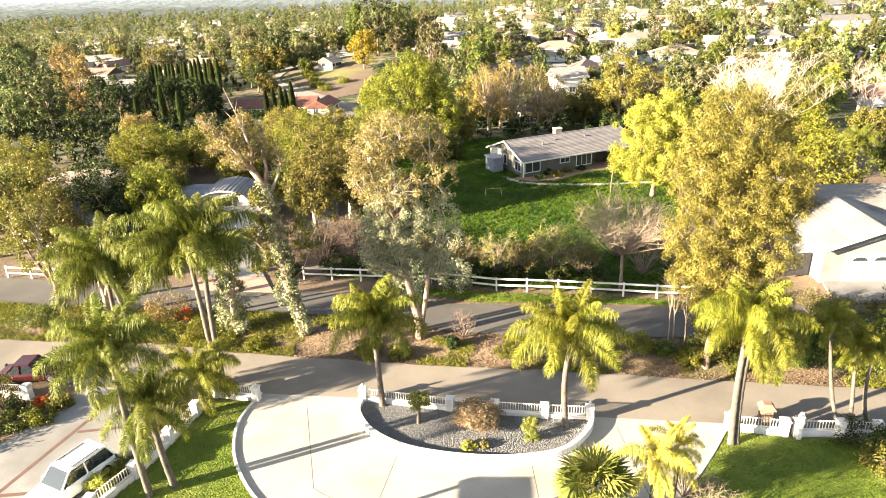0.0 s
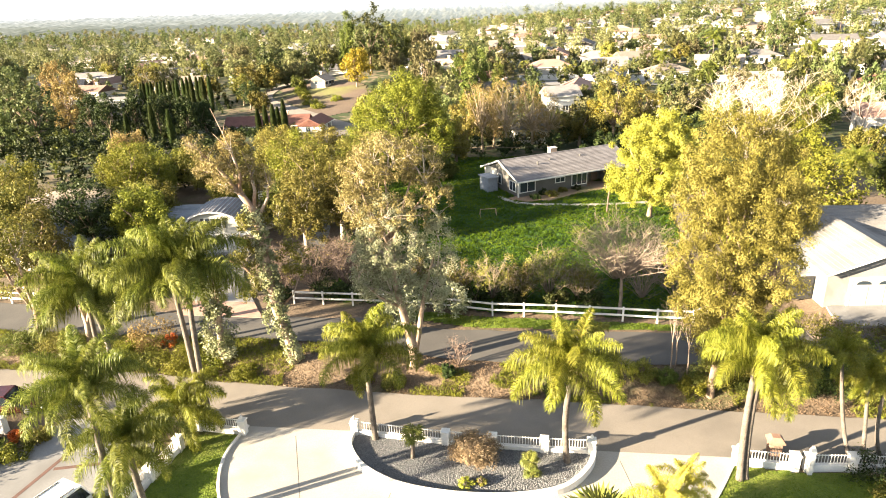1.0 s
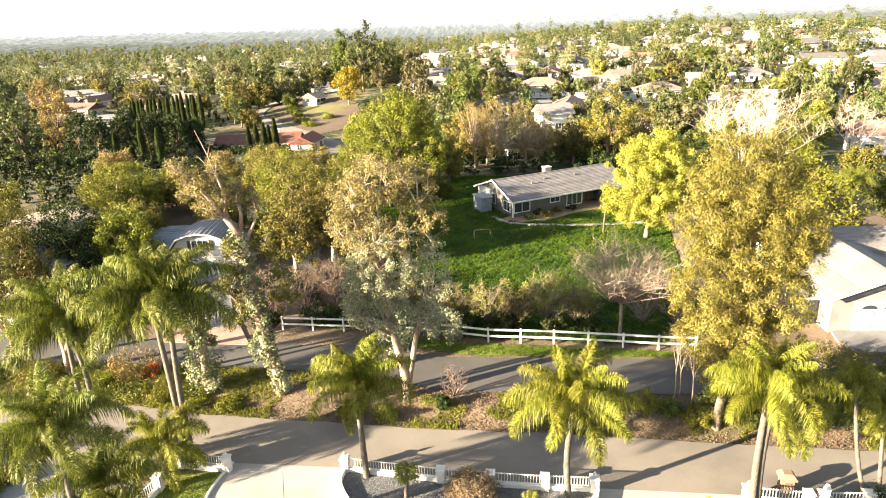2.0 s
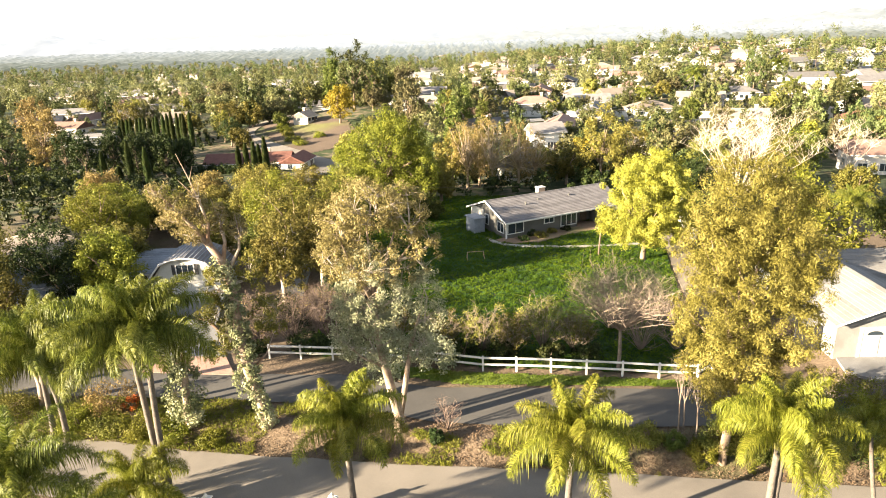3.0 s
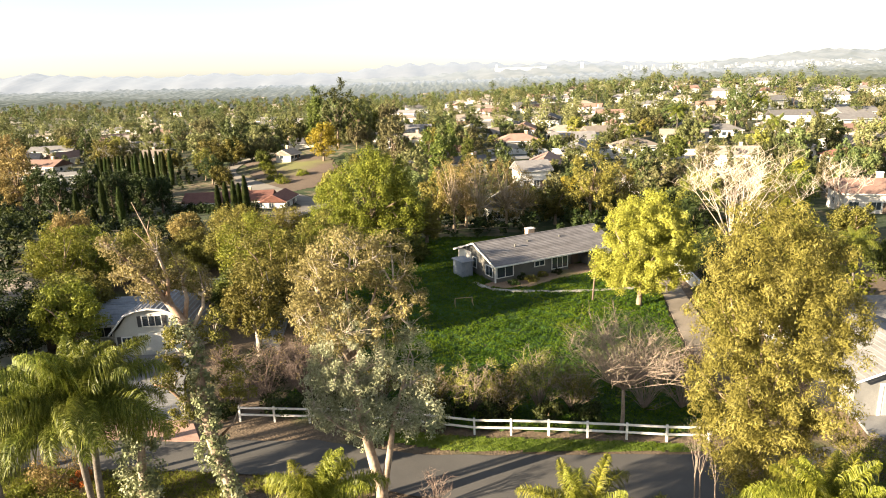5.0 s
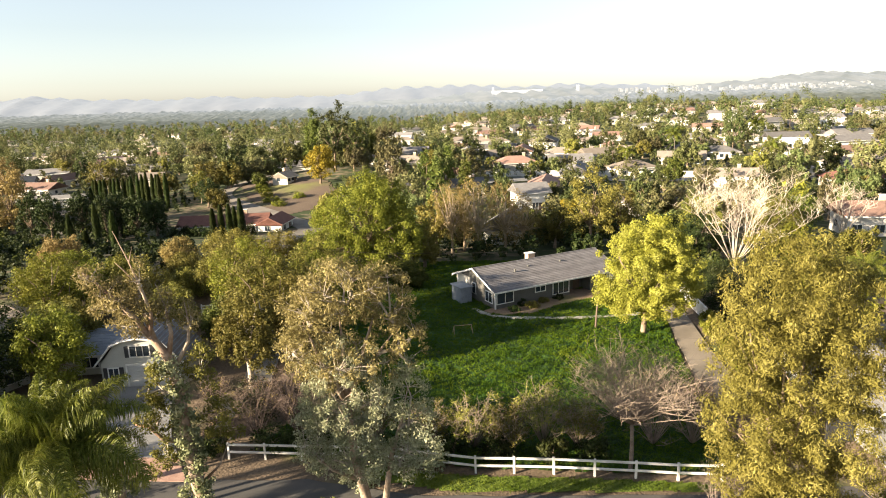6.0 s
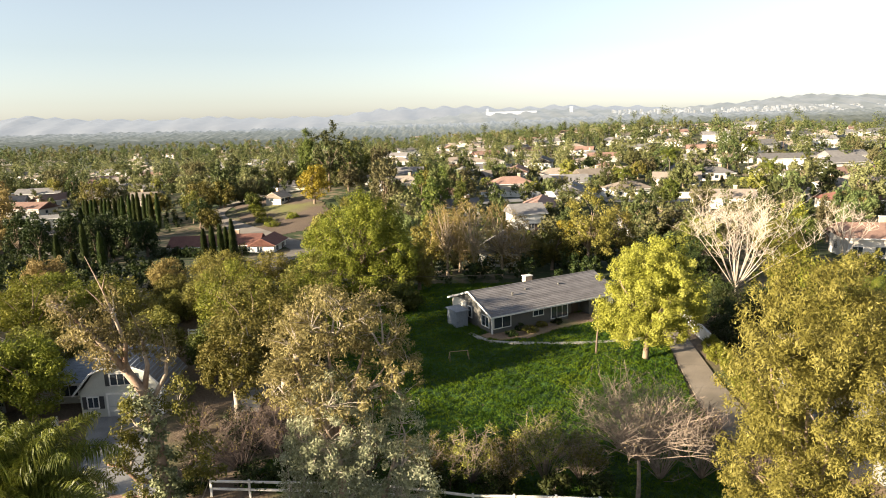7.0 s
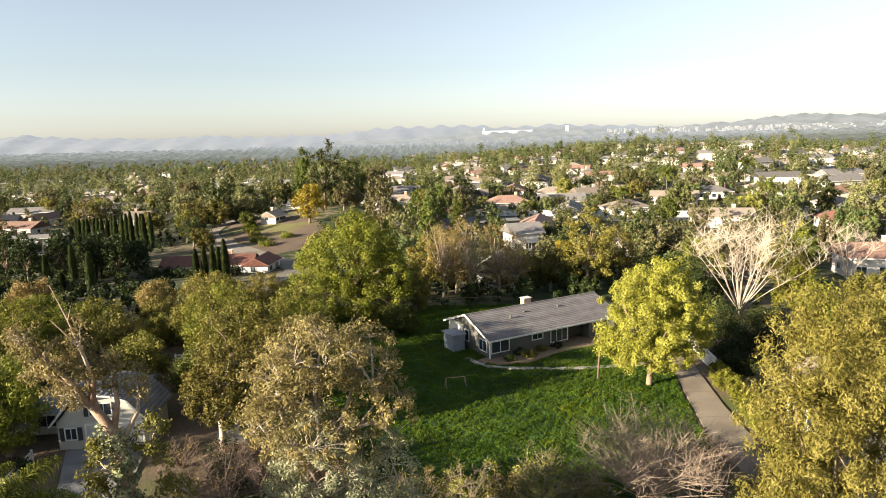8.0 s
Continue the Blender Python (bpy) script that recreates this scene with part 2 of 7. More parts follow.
M["straw"] = leafy("straw_leaf", (0.16, 0.12, 0.07), (0.26, 0.20, 0.11), (0.38, 0.30, 0.18), 0.3)
M["litter"] = leafy("leaf_litter", (0.09, 0.06, 0.038), (0.15, 0.105, 0.066), (0.22, 0.16, 0.105), 0.1)
M["rust"] = leafy("rust_leaf", (0.13, 0.095, 0.035), (0.21, 0.155, 0.055), (0.32, 0.245, 0.10), 0.35)
M["amber"] = leafy("amber_leaf", (0.16, 0.125, 0.014), (0.25, 0.20, 0.02), (0.34, 0.28, 0.045), 0.4)
M["redleaf"] = leafy("red_leaf", (0.22, 0.03, 0.01), (0.32, 0.07, 0.02), (0.40, 0.14, 0.03), 0.3)
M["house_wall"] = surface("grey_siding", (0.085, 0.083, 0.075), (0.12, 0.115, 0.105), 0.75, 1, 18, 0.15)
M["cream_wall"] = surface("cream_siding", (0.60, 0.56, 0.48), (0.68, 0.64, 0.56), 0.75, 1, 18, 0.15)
M["stucco"] = surface("stucco", (0.42, 0.39, 0.35), (0.52, 0.485, 0.44), 0.85, 0.6, 12, 0.3, by_object=0.2)
M["garage_wall"] = surface("sage_siding", (0.36, 0.36, 0.32), (0.44, 0.435, 0.39), 0.8, 1, 15, 0.15)
M["shingle"] = surface("grey_shingle", (0.125, 0.117, 0.12), (0.20, 0.19, 0.195), 0.9, 1.0, 9, 0.5, by_object=0.14)
M["slate"] = surface("blue_grey_tile", (0.15, 0.17, 0.20), (0.25, 0.27, 0.30), 0.75, 1.0, 9, 0.4, by_object=0.12)
M["tan_shingle"] = surface("pale_shingle", (0.15, 0.146, 0.14), (0.215, 0.207, 0.20), 0.9, 0.5, 8, 0.4, by_object=0.12, c3=(0.12, 0.116, 0.11))
M["terracotta"] = surface("terracotta_tile", (0.115, 0.05, 0.04), (0.18, 0.085, 0.062), 0.85, 1.0, 8, 0.5, by_object=0.2)
M["roof_grey"] = surface("roof_grey", (0.12, 0.115, 0.115), (0.19, 0.18, 0.175), 0.9, 0.7, 6, 0.4, by_object=0.35)
M["roof_tan"] = surface("roof_tan", (0.21, 0.175, 0.145), (0.30, 0.255, 0.21), 0.9, 0.7, 6, 0.4, by_object=0.3)
M["roof_red"] = surface("roof_red", (0.19, 0.115, 0.09), (0.27, 0.17, 0.135), 0.9, 0.7, 6, 0.4, by_object=0.25)
M["glass"] = glassy("window_glass", (0.03, 0.04, 0.05))
M["carglass"] = glassy("car_glass", (0.018, 0.024, 0.03))
M["door_grey"] = surface("grey_door", (0.40, 0.40, 0.38), (0.47, 0.465, 0.44), 0.6, 1, 10, 0.05)
M["shutter"] = surface("dark_shutter", (0.03, 0.03, 0.032), (0.05, 0.05, 0.05), 0.6, 2, 20, 0.1)
M["wood"] = surface("weathered_wood", (0.30, 0.20, 0.12), (0.42, 0.30, 0.19), 0.8, 1, 14, 0.3)
M["darkwood"] = surface("dark_wood", (0.08, 0.06, 0.045), (0.14, 0.10, 0.075), 0.85, 1, 14, 0.3)
M["clay"] = surface("terracotta_stone", (0.15, 0.09, 0.065), (0.23, 0.145, 0.105), 0.85, 3, 16, 0.4)
M["chimney"] = surface("tan_brick", (0.40, 0.28, 0.19), (0.52, 0.38, 0.27), 0.85, 3, 16, 0.4)
M["carwhite"] = surface("white_car_paint", (0.78, 0.78, 0.77), (0.82, 0.82, 0.81), 0.18, 1, 5, 0, spec=0.6)
M["carred"] = surface("maroon_car_paint", (0.032, 0.007, 0.009), (0.048, 0.010, 0.012), 0.2, 1, 5, 0, spec=0.6)
M["rubber"] = surface("rubber", (0.012, 0.012, 0.012), (0.025, 0.025, 0.025), 0.8, 5, 30, 0.1)
M["alloy"] = surface("alloy", (0.45, 0.45, 0.46), (0.55, 0.55, 0.56), 0.35, 5, 30, 0, metal=0.8)
M["lamp_glass"] = glassy("headlight_glass", (0.6, 0.6, 0.58))
M["tarp"] = surface("blue_plastic", (0.05, 0.12, 0.30), (0.08, 0.18, 0.38), 0.5, 3, 10, 0.2)
M["solar"] = surface("solar_panel", (0.02, 0.025, 0.04), (0.04, 0.045, 0.06), 0.3, 2, 10, 0)


# ---- building helpers ----
class Shape:
    """Collects vertices and faces of one mesh."""

    def __init__(self):
        self.v, self.f = [], []

    def add(self, verts, faces):
        o = len(self.v)
        self.v += [tuple(p) for p in verts]
        self.f += [tuple(i + o for i in q) for q in faces]
        return self

    def box(self, x, y, z, sx, sy, sz, rz=0.0, taper=1.0, bevel=0.0):
        """A box that stands on z, turned by rz degrees; taper: the top's size against the foot; bevel: chamfered top edge."""
        c, s = math.cos(radians(rz)), math.sin(radians(rz))

        def ring(w, d, h):
            return [(x + c * a - s * b, y + s * a + c * b, h) for a, b in ((-w, -d), (w, -d), (w, d), (-w, d))]
        rings = [ring(sx / 2, sy / 2, z)]
        if bevel:
            rings += [ring(sx / 2 * taper, sy / 2 * taper, z + sz - bevel), ring(sx / 2 * taper - bevel, sy / 2 * taper - bevel, z + sz)]
        else:
            rings += [ring(sx / 2 * taper, sy / 2 * taper, z + sz)]
        vs = [p for r in rings for p in r]
        fs = [(3, 2, 1, 0)]
        for k in range(len(rings) - 1):
            fs += [(4 * k + i, 4 * k + (i + 1) % 4, 4 * k + 4 + (i + 1) % 4, 4 * k + 4 + i) for i in range(4)]
        t = 4 * (len(rings) - 1)
        fs.append((t, t + 1, t + 2, t + 3))
        return self.add(vs, fs)

    def prism(self, outline, z0, z1):
        n = len(outline)
        vs = [(a, b, z0) for a, b in outline] + [(a, b, z1) for a, b in outline]
        return self.add(vs, [tuple(range(n - 1, -1, -1)), tuple(range(n, 2 * n))] + [(i, (i + 1) % n, n + (i + 1) % n, n + i) for i in range(n)])

    def extrude(self, profile, a, b):
        """A profile of (u, z) carried from plan point a to plan point b; u runs square to the way, to its left."""
        d = Vector((b[0] - a[0], b[1] - a[1])).normalized()
        nx, ny = -d.y, d.x
        n = len(profile)
        vs = [(p[0] + nx * u, p[1] + ny * u, z) for p in (a, b) for u, z in profile]
        return self.add(vs, [tuple(range(n)), tuple(range(2 * n - 1, n - 1, -1))] + [(i, n + i, n + (i + 1) % n, (i + 1) % n) for i in range(n)])

    def tube(self, pts, radii, n=6):
        pts = [Vector(p) for p in pts]
        vs = []
        for i, p in enumerate(pts):
            d = (pts[min(i + 1, len(pts) - 1)] - pts[max(i - 1, 0)]).normalized()
            u = d.cross(Vector((0.31, 0.95, 0.05))).normalized()
            w = d.cross(u)
            vs += [p + (u * math.cos(k * math.tau / n) + w * math.sin(k * math.tau / n)) * radii[i] for k in range(n)]
        fs = [(i * n + k, i * n + (k + 1) % n, (i + 1) * n + (k + 1) % n, (i + 1) * n + k) for i in range(len(pts) - 1) for k in range(n)]
        fs += [tuple(range(n - 1, -1, -1)), tuple(range((len(pts) - 1) * n, len(pts) * n))]
        return self.add(vs, fs)

    def lathe(self, x, y, profile, n=16):
        vs = [(x + r * math.cos(k * math.tau / n), y + r * math.sin(k * math.tau / n), z) for r, z in profile for k in range(n)]
        m = len(profile)
        fs = [(i * n + k, i * n + (k + 1) % n, (i + 1) * n + (k + 1) % n, (i + 1) * n + k) for i in range(m - 1) for k in range(n)]
        fs += [tuple(range(n - 1, -1, -1)), tuple(range((m - 1) * n, m * n))]
        return self.add(vs, fs)

    def mesh(self, name, smooth=False):
        me = bpy.data.meshes.new(name)
        me.from_pydata(self.v, [], self.f)
        if smooth:
            me.shade_smooth()
        return me


def quads(name, arr):
    """A mesh of loose four-sided leaves from an array (n, 4, 3)."""
    arr = np.ascontiguousarray(arr, dtype=np.float32)
    n = len(arr)
    me = bpy.data.meshes.new(name)
    me.vertices.add(n * 4), me.loops.add(n * 4), me.polygons.add(n)
    me.vertices.foreach_set("co", arr.reshape(-1))
    me.loops.foreach_set("vertex_index", np.arange(n * 4, dtype=np.int32))
    me.polygons.foreach_set("loop_start", np.arange(0, n * 4, 4, dtype=np.int32))
    me.update(calc_edges=True)
    return me


def part(name, shape, mat, parent=None, label="", at=None, smooth=False):
    me = shape.mesh(name, smooth) if isinstance(shape, Shape) else shape
    if not me.materials:
        me.materials.append(M[mat] if isinstance(mat, str) else mat)
    ob = new(name, me)
    ob.parent = parent
    if at is not None:
        ob.matrix_basis = at
    return tagged(ob, label) if label else ob


def thing(name, label, category, m=None, group="", kind=""):
    ob = new(name)
    ob.empty_display_size = 0.3
    if m is not None:
        ob.matrix_basis = m
    return tagged(ob, label, category, group, kind)


def smooth01(a, b, v):
    u = np.clip((v - a) / (b - a), 0, 1)
    return u * u * (3 - 2 * u)


# ---- the lie of the land ----
ROAD_FAR = ((-120, 52), (-60, 43.5), (-34.4, 39.5), (-22.7, 38.9), (-16.8, 37.6), (-9.4, 36.7), (-2.2, 35.8), (5.8, 35.2), (12.7, 34.4), (24.4, 33.2), (60, 30), (120, 26))
ROAD_NEAR = ((-120, 46.5), (-60, 38.4), (-34.4, 34.8), (-24, 33.7), (-13.6, 32.65), (-7.1, 32.2), (0, 31.3), (6.6, 30.4), (14.2, 29.75), (24.4, 28.9), (60, 25.3), (120, 21))
LANE_NEAR = ((-120, 57), (-60, 47.5), (-34.7, 44.0), (-16.3, 42.6), (-8.2, 41.6), (-1.8, 39.4), (2.4, 38.8), (9.7, 38.5), (20, 38.3), (34, 39.2), (60, 40))
LANE_FAR = ((-120, 63), (-60, 52.5), (-35.2, 48.5), (-18.3, 46.2), (-8.9, 45.7), (-1.9, 43.6), (6.8, 43.2), (14.9, 42.8), (22, 43), (34, 43.8), (60, 44.6))


def line_at(line, x):
    return np.interp(x, [p[0] for p in line], [p[1] for p in line])


def bell(x, y, cx, cy, sx, sy):
    return np.exp(-((x - cx) / sx) ** 2 - ((y - cy) / sy) ** 2)


def land(x, y):
    x, y = np.asarray(x, float), np.asarray(y, float)
    z = 0.6 * smooth01(line_at(ROAD_FAR, x) + 0.4, line_at(LANE_NEAR, x) - 0.3, y)
    mid = (line_at(ROAD_FAR, x) + line_at(LANE_NEAR, x)) / 2
    z = z + 0.35 * np.exp(-((y - mid) / 0.9) ** 2)
    z = z - 6.5 * smooth01(95, 165, y) * smooth01(40, -20, x) - 3.5 * smooth01(95, 165, y) * smooth01(-20, 40, x)
    z = z + 0.55 * smooth01(24.8, 27.2, x) * smooth01(40.5, 44.5, y) * smooth01(76, 62, y)
    z = z + 7 * bell(x, y, -30, 235, 40, 40) + 20 * bell(x, y, 190, 560, 230, 160)
    return z - 12 * smooth01(250, 700, y)


def land1(x, y):
    return float(land(x, y))


def spread(lo, hi, step, far, ratio=1.12):
    """Coordinates even between lo and hi, then widening out to far on both sides."""
    mid = list(np.arange(lo, hi + step / 2, step))
    out, s, v = [], step, hi
    while v < far:
        s *= ratio
        v += s
        out.append(v)
    low, s, v = [], step, lo
    while v > -far:
        s *= ratio
        v -= s
        low.append(v)
    return np.array(low[::-1] + mid + out)


def sheet(name, xs, ys, zfun, mat, keep=None):
    gx, gy = np.meshgrid(xs, ys)
    gz = zfun(gx, gy)
    nx, ny = len(xs), len(ys)
    vs = np.stack([gx, gy, gz], -1).reshape(-1, 3)
    i = (np.arange(ny - 1)[:, None] * nx + np.arange(nx - 1)[None, :]).reshape(-1)
    fs = np.stack([i, i + 1, i + 1 + nx, i + nx], -1)
    if keep is not None:
        cx, cy = vs[fs, 0].mean(1), vs[fs, 1].mean(1)
        fs = fs[keep(cx, cy)]
        used = np.unique(fs)
        remap = np.zeros(len(vs), int)
        remap[used] = np.arange(len(used))
        vs, fs = vs[used], remap[fs]
    me = bpy.data.meshes.new(name)
    me.from_pydata(vs.tolist(), [], fs.tolist())
    me.shade_smooth()
    me.materials.append(M[mat])
    return new(name, me)


def inside(poly):
    """A test for points within a plan outline."""
    poly = np.array(poly, float)

    def test(x, y):
        hit = np.zeros(np.shape(x), bool)
        j = len(poly) - 1
        for i in range(len(poly)):
            (xi, yi), (xj, yj) = poly[i], poly[j]
            cross = ((yi > y) != (yj > y)) & (x < (xj - xi) * (y - yi) / (yj - yi + 1e-9) + xi)
            hit ^= cross
            j = i
        return hit
    return test


def ripples(x, y, scale, seed=0.0):
    """Uneven ground: a few crossed waves and hashes, from -1 to 1."""
    a = np.sin(x * 1.7 / scale + 1.3 * np.sin(y * 1.1 / scale + seed)) * np.sin(y * 2.1 / scale + 1.7 * np.sin(x * 0.9 / scale + seed))
    b = np.sin(x * 4.3 / scale + y * 2.7 / scale + seed) * np.sin(y * 5.1 / scale - x * 1.9 / scale)
    return 0.65 * a + 0.35 * b


ground = sheet("ground", spread(-60, 60, 1.0, 4300), spread(20, 110, 0.5, 4300, 1.1), lambda x, y: land(x, y) + 0.03 * ripples(x, y, 1.3) * (y < 100), "land")
tagged(ground, "brown soil with leaf litter and dry grass", "ground", kind="structure")


def strip(name, near, far, x0, x1, mat, lift, label, cat, n_across=6, step=1.0):
    xs = np.arange(x0, x1 + step / 2, step)
    a, b = line_at(near, xs), line_at(far, xs)
    rows = []
    for i in range(n_across + 1):
        u = i / n_across
        y = a * (1 - u) + b * u
        if i in (0, n_across):
            y = y + 0.12 * ripples(xs, xs * 0.3 + i, 1.1)
        rows.append(np.stack([xs, y, np.minimum(land(xs, y) + lift, land(xs, (a + b) / 2) + lift + 0.1)], -1))
    vs = np.concatenate(rows)
    nx = len(xs)
    fs = [(r * nx + c, r * nx + c + 1, (r + 1) * nx + c + 1, (r + 1) * nx + c) for r in range(n_across) for c in range(nx - 1)]
    me = bpy.data.meshes.new(name)
    me.from_pydata(vs.tolist(), [], fs)
    me.shade_smooth()
    me.materials.append(M[mat])
    return tagged(new(name, me), label, cat, kind="structure")


strip("road", ROAD_NEAR, ROAD_FAR, -110, 110, "asphalt", 0.06, "worn grey asphalt residential street", "road")
strip("lane", LANE_NEAR, LANE_FAR, -110, 40, "asphalt_shade_joint", 0.07, "asphalt lane behind the planted bank, tree shade put into its colour", "road")


# ---- plants ----
RNG = np.random.default_rng(7)


def leaf_cloud(centres, spread_, per, length, width, hang=0.0, flat=0.0, stretch=(1, 1, 1), facing=0.8):
    """Leaves round clump centres (n, 3): array (m, 4, 3). hang: how far leaves point down; flat: how level they lie;
    facing: how far a leaf turns its face outwards from its clump, as leaves do towards the light."""
    c = np.repeat(np.asarray(centres, float), per, 0)
    s = np.repeat(np.broadcast_to(np.asarray(spread_, float), (len(centres),)), per)
    m = len(c)
    d = RNG.normal(size=(m, 3))
    d /= np.linalg.norm(d, axis=1, keepdims=True)
    r = RNG.random(m) ** 0.5
    p = c + d * (s * r)[:, None] * np.array(stretch)
    a = RNG.normal(size=(m, 3))
    a[:, 2] = a[:, 2] * (1 - flat) - hang * 1.6
    if facing:
        n = d * facing + RNG.normal(size=(m, 3)) * 0.42 + np.array((0, 0, 0.2))
        n /= np.linalg.norm(n, axis=1, keepdims=True)
        a = a - n * (a * n).sum(1, keepdims=True)
        a /= np.linalg.norm(a, axis=1, keepdims=True) + 1e-9
        b = np.cross(n, a)
    else:
        a /= np.linalg.norm(a, axis=1, keepdims=True)
        b = np.cross(a, RNG.normal(size=(m, 3)))
        b /= np.linalg.norm(b, axis=1, keepdims=True) + 1e-9
    k = (0.6 + 0.8 * RNG.random(m))[:, None]
    a, b = a * length * k / 2, b * width * k / 2
    return np.stack([p - a, p + b, p + a, p - b], 1)


def clumps(blobs, n):
    """Clump centres within a set of ellipsoids (x, y, z, rx, ry, rz), towards their skins."""
    out = []
    vol = np.array([b[3] * b[4] * b[5] for b in blobs], float) ** 0.75
    for b, share in zip(blobs, vol / vol.sum()):
        k = max(3, int(n * share))
        d = RNG.normal(size=(k, 3))
        d /= np.linalg.norm(d, axis=1, keepdims=True)
        r = 0.45 + 0.6 * RNG.random(k) ** 0.6
        out.append(np.array(b[:3]) + d * r[:, None] * np.array(b[3:]))
    return np.concatenate(out)


def limbs(shape, start, ends, r0, sag=0.15, n=5):
    """Bent, tapering limbs from points low on the trunk to the ends."""
    for e in ends:
        s = Vector(start) + Vector((RNG.normal() * 0.1, RNG.normal() * 0.1, RNG.random() * 0.5))
        e = Vector(e)
        mid = s.lerp(e, 0.5) + Vector((RNG.normal(), RNG.normal(), abs(RNG.normal()))) * (e - s).length * sag
        q = s.lerp(mid, 0.55) + Vector((0, 0, 0.05))
        shape.tube([s, q, mid, e], [r0, r0 * 0.75, r0 * 0.5, r0 * 0.12], n)


def tree(name, label, x, y, blobs, n_clumps, per, leaf, mat, trunk=0.25, bark="bark", clump=0.9, hang=0.0, group="", z=None, fork=0.35, n_limbs=14, category="tree", second=None, limb_parts=False):
    """A tree at (x, y): blobs are crown ellipsoids in its own coordinates; leaf (length, width)."""
    t = thing(name, label, category, pose(x, y, land1(x, y) - 0.1 if z is None else z), group)
    cs = clumps(blobs, n_clumps)
    top = max(b[2] + b[5] * 0.4 for b in blobs)
    cx, cy = np.mean([b[0] for b in blobs]), np.mean([b[1] for b in blobs])
    wood = Shape()
    f = Vector((cx * fork, cy * fork, top * fork))
    wood.tube([(0, 0, -0.2), (0, 0, 0.25), f * 0.6 + Vector((0.05, 0, 0)), f, Vector((cx, cy, top * 0.8))], [trunk * 1.5, trunk * 1.1, trunk * 0.9, trunk * 0.75, trunk * 0.15], 8)
    pick = cs[RNG.choice(len(cs), min(n_limbs, len(cs)), replace=False)]
    if limb_parts:
        for e in pick:
            bough = Shape()
            limbs(bough, f, [e], trunk * 0.45)
            part("limb", bough, bark, t, smooth=True)
    else:
        limbs(wood, f, pick, trunk * 0.45)
    part("trunk", wood, bark, t, smooth=True)
    size = clump * (0.7 + 0.6 * RNG.random(len(cs)))
    part("crown", quads("crown", leaf_cloud(cs, size, per, leaf[0], leaf[1], hang)), mat, t)
    if second:
        k = cs[RNG.random(len(cs)) < second[1]]
        part("foliage", quads("foliage", leaf_cloud(k, clump, max(4, per // 2), leaf[0], leaf[1], hang)), second[0], t, second[2])
    return t


def twig_bush(name, label, x, y, h, r, n, mat="twig", leaf=None, group="", trunk_h=0.0, thick=0.03, category="shrub", per=40):
    """A bare or thinly leaved shrub: stems that fork twice, with sparse leaves if given (material, count, length, width)."""
    t = thing(name, label, category, pose(x, y, land1(x, y) - 0.05), group)
    wood, tips = Shape(), []
    root = Vector((0, 0, trunk_h))
    if trunk_h:
        part("trunk", Shape().tube([(0, 0, -0.2), (0.05, 0, trunk_h * 0.5), (0, 0.03, trunk_h)], [thick * 5, thick * 4, thick * 3.2], 7), mat, t)
    for i in range(n):
        a, u = RNG.random() * math.tau, 0.25 + 0.75 * math.sqrt(RNG.random())
        end = root + Vector((math.cos(a) * r * u, math.sin(a) * r * u, (h - trunk_h) * (1.05 - 0.55 * u * u) * (0.75 + 0.3 * RNG.random())))
        mid = root.lerp(end, 0.5) + Vector((RNG.normal() * 0.12, RNG.normal() * 0.12, 0.12 * h * RNG.random()))
        wood.tube([root, mid, end], [thick, thick * 0.6, thick * 0.25], 3)
        for _ in range(5):
            s = mid.lerp(end, RNG.random())
            e = s + Vector((RNG.normal() * 0.35, RNG.normal() * 0.35, 0.2 + RNG.random() * 0.4)) * (h * 0.22)
            wood.tube([s, s.lerp(e, 0.5) + Vector((RNG.normal(), RNG.normal(), 0)) * 0.05, e], [thick * 0.4, thick * 0.3, thick * 0.15], 3)
            tips.append(e)
            for _ in range(2):
                g = e + Vector((RNG.normal(), RNG.normal(), RNG.normal() * 0.6 + 0.3)) * (h * 0.07)
                wood.tube([s.lerp(e, 0.6), g], [thick * 0.25, thick * 0.12], 3)
    part("branchwork", wood, mat, t)
    if leaf:
        tips = np.array([tuple(p) for p in tips])
        k = tips[RNG.choice(len(tips), min(leaf[1], len(tips)), replace=False)]
        part("leaves", quads("leaves", leaf_cloud(k, 0.3, per, leaf[2], leaf[3])), leaf[0], t)
    return t


def bush(name, label, x, y, r, h, mat, n=26, per=60, leaf=(0.14, 0.07), group="", category="shrub", lift=0.0):
    t = thing(name, label, category, pose(x, y, land1(x, y) - 0.03 + lift), group)
    cs = clumps([(0, 0, h * 0.45, r, r, h * 0.5)], n)
    cs[:, 2] = np.maximum(cs[:, 2], 0.12)
    wood = Shape()
    limbs(wood, (0, 0, 0), cs[:8], 0.03, n=4)
    part("stem", wood, "bark", t)
    part("leaves", quads("leaves", leaf_cloud(cs, r * 0.38, per, leaf[0], leaf[1])), mat, t)
    return t


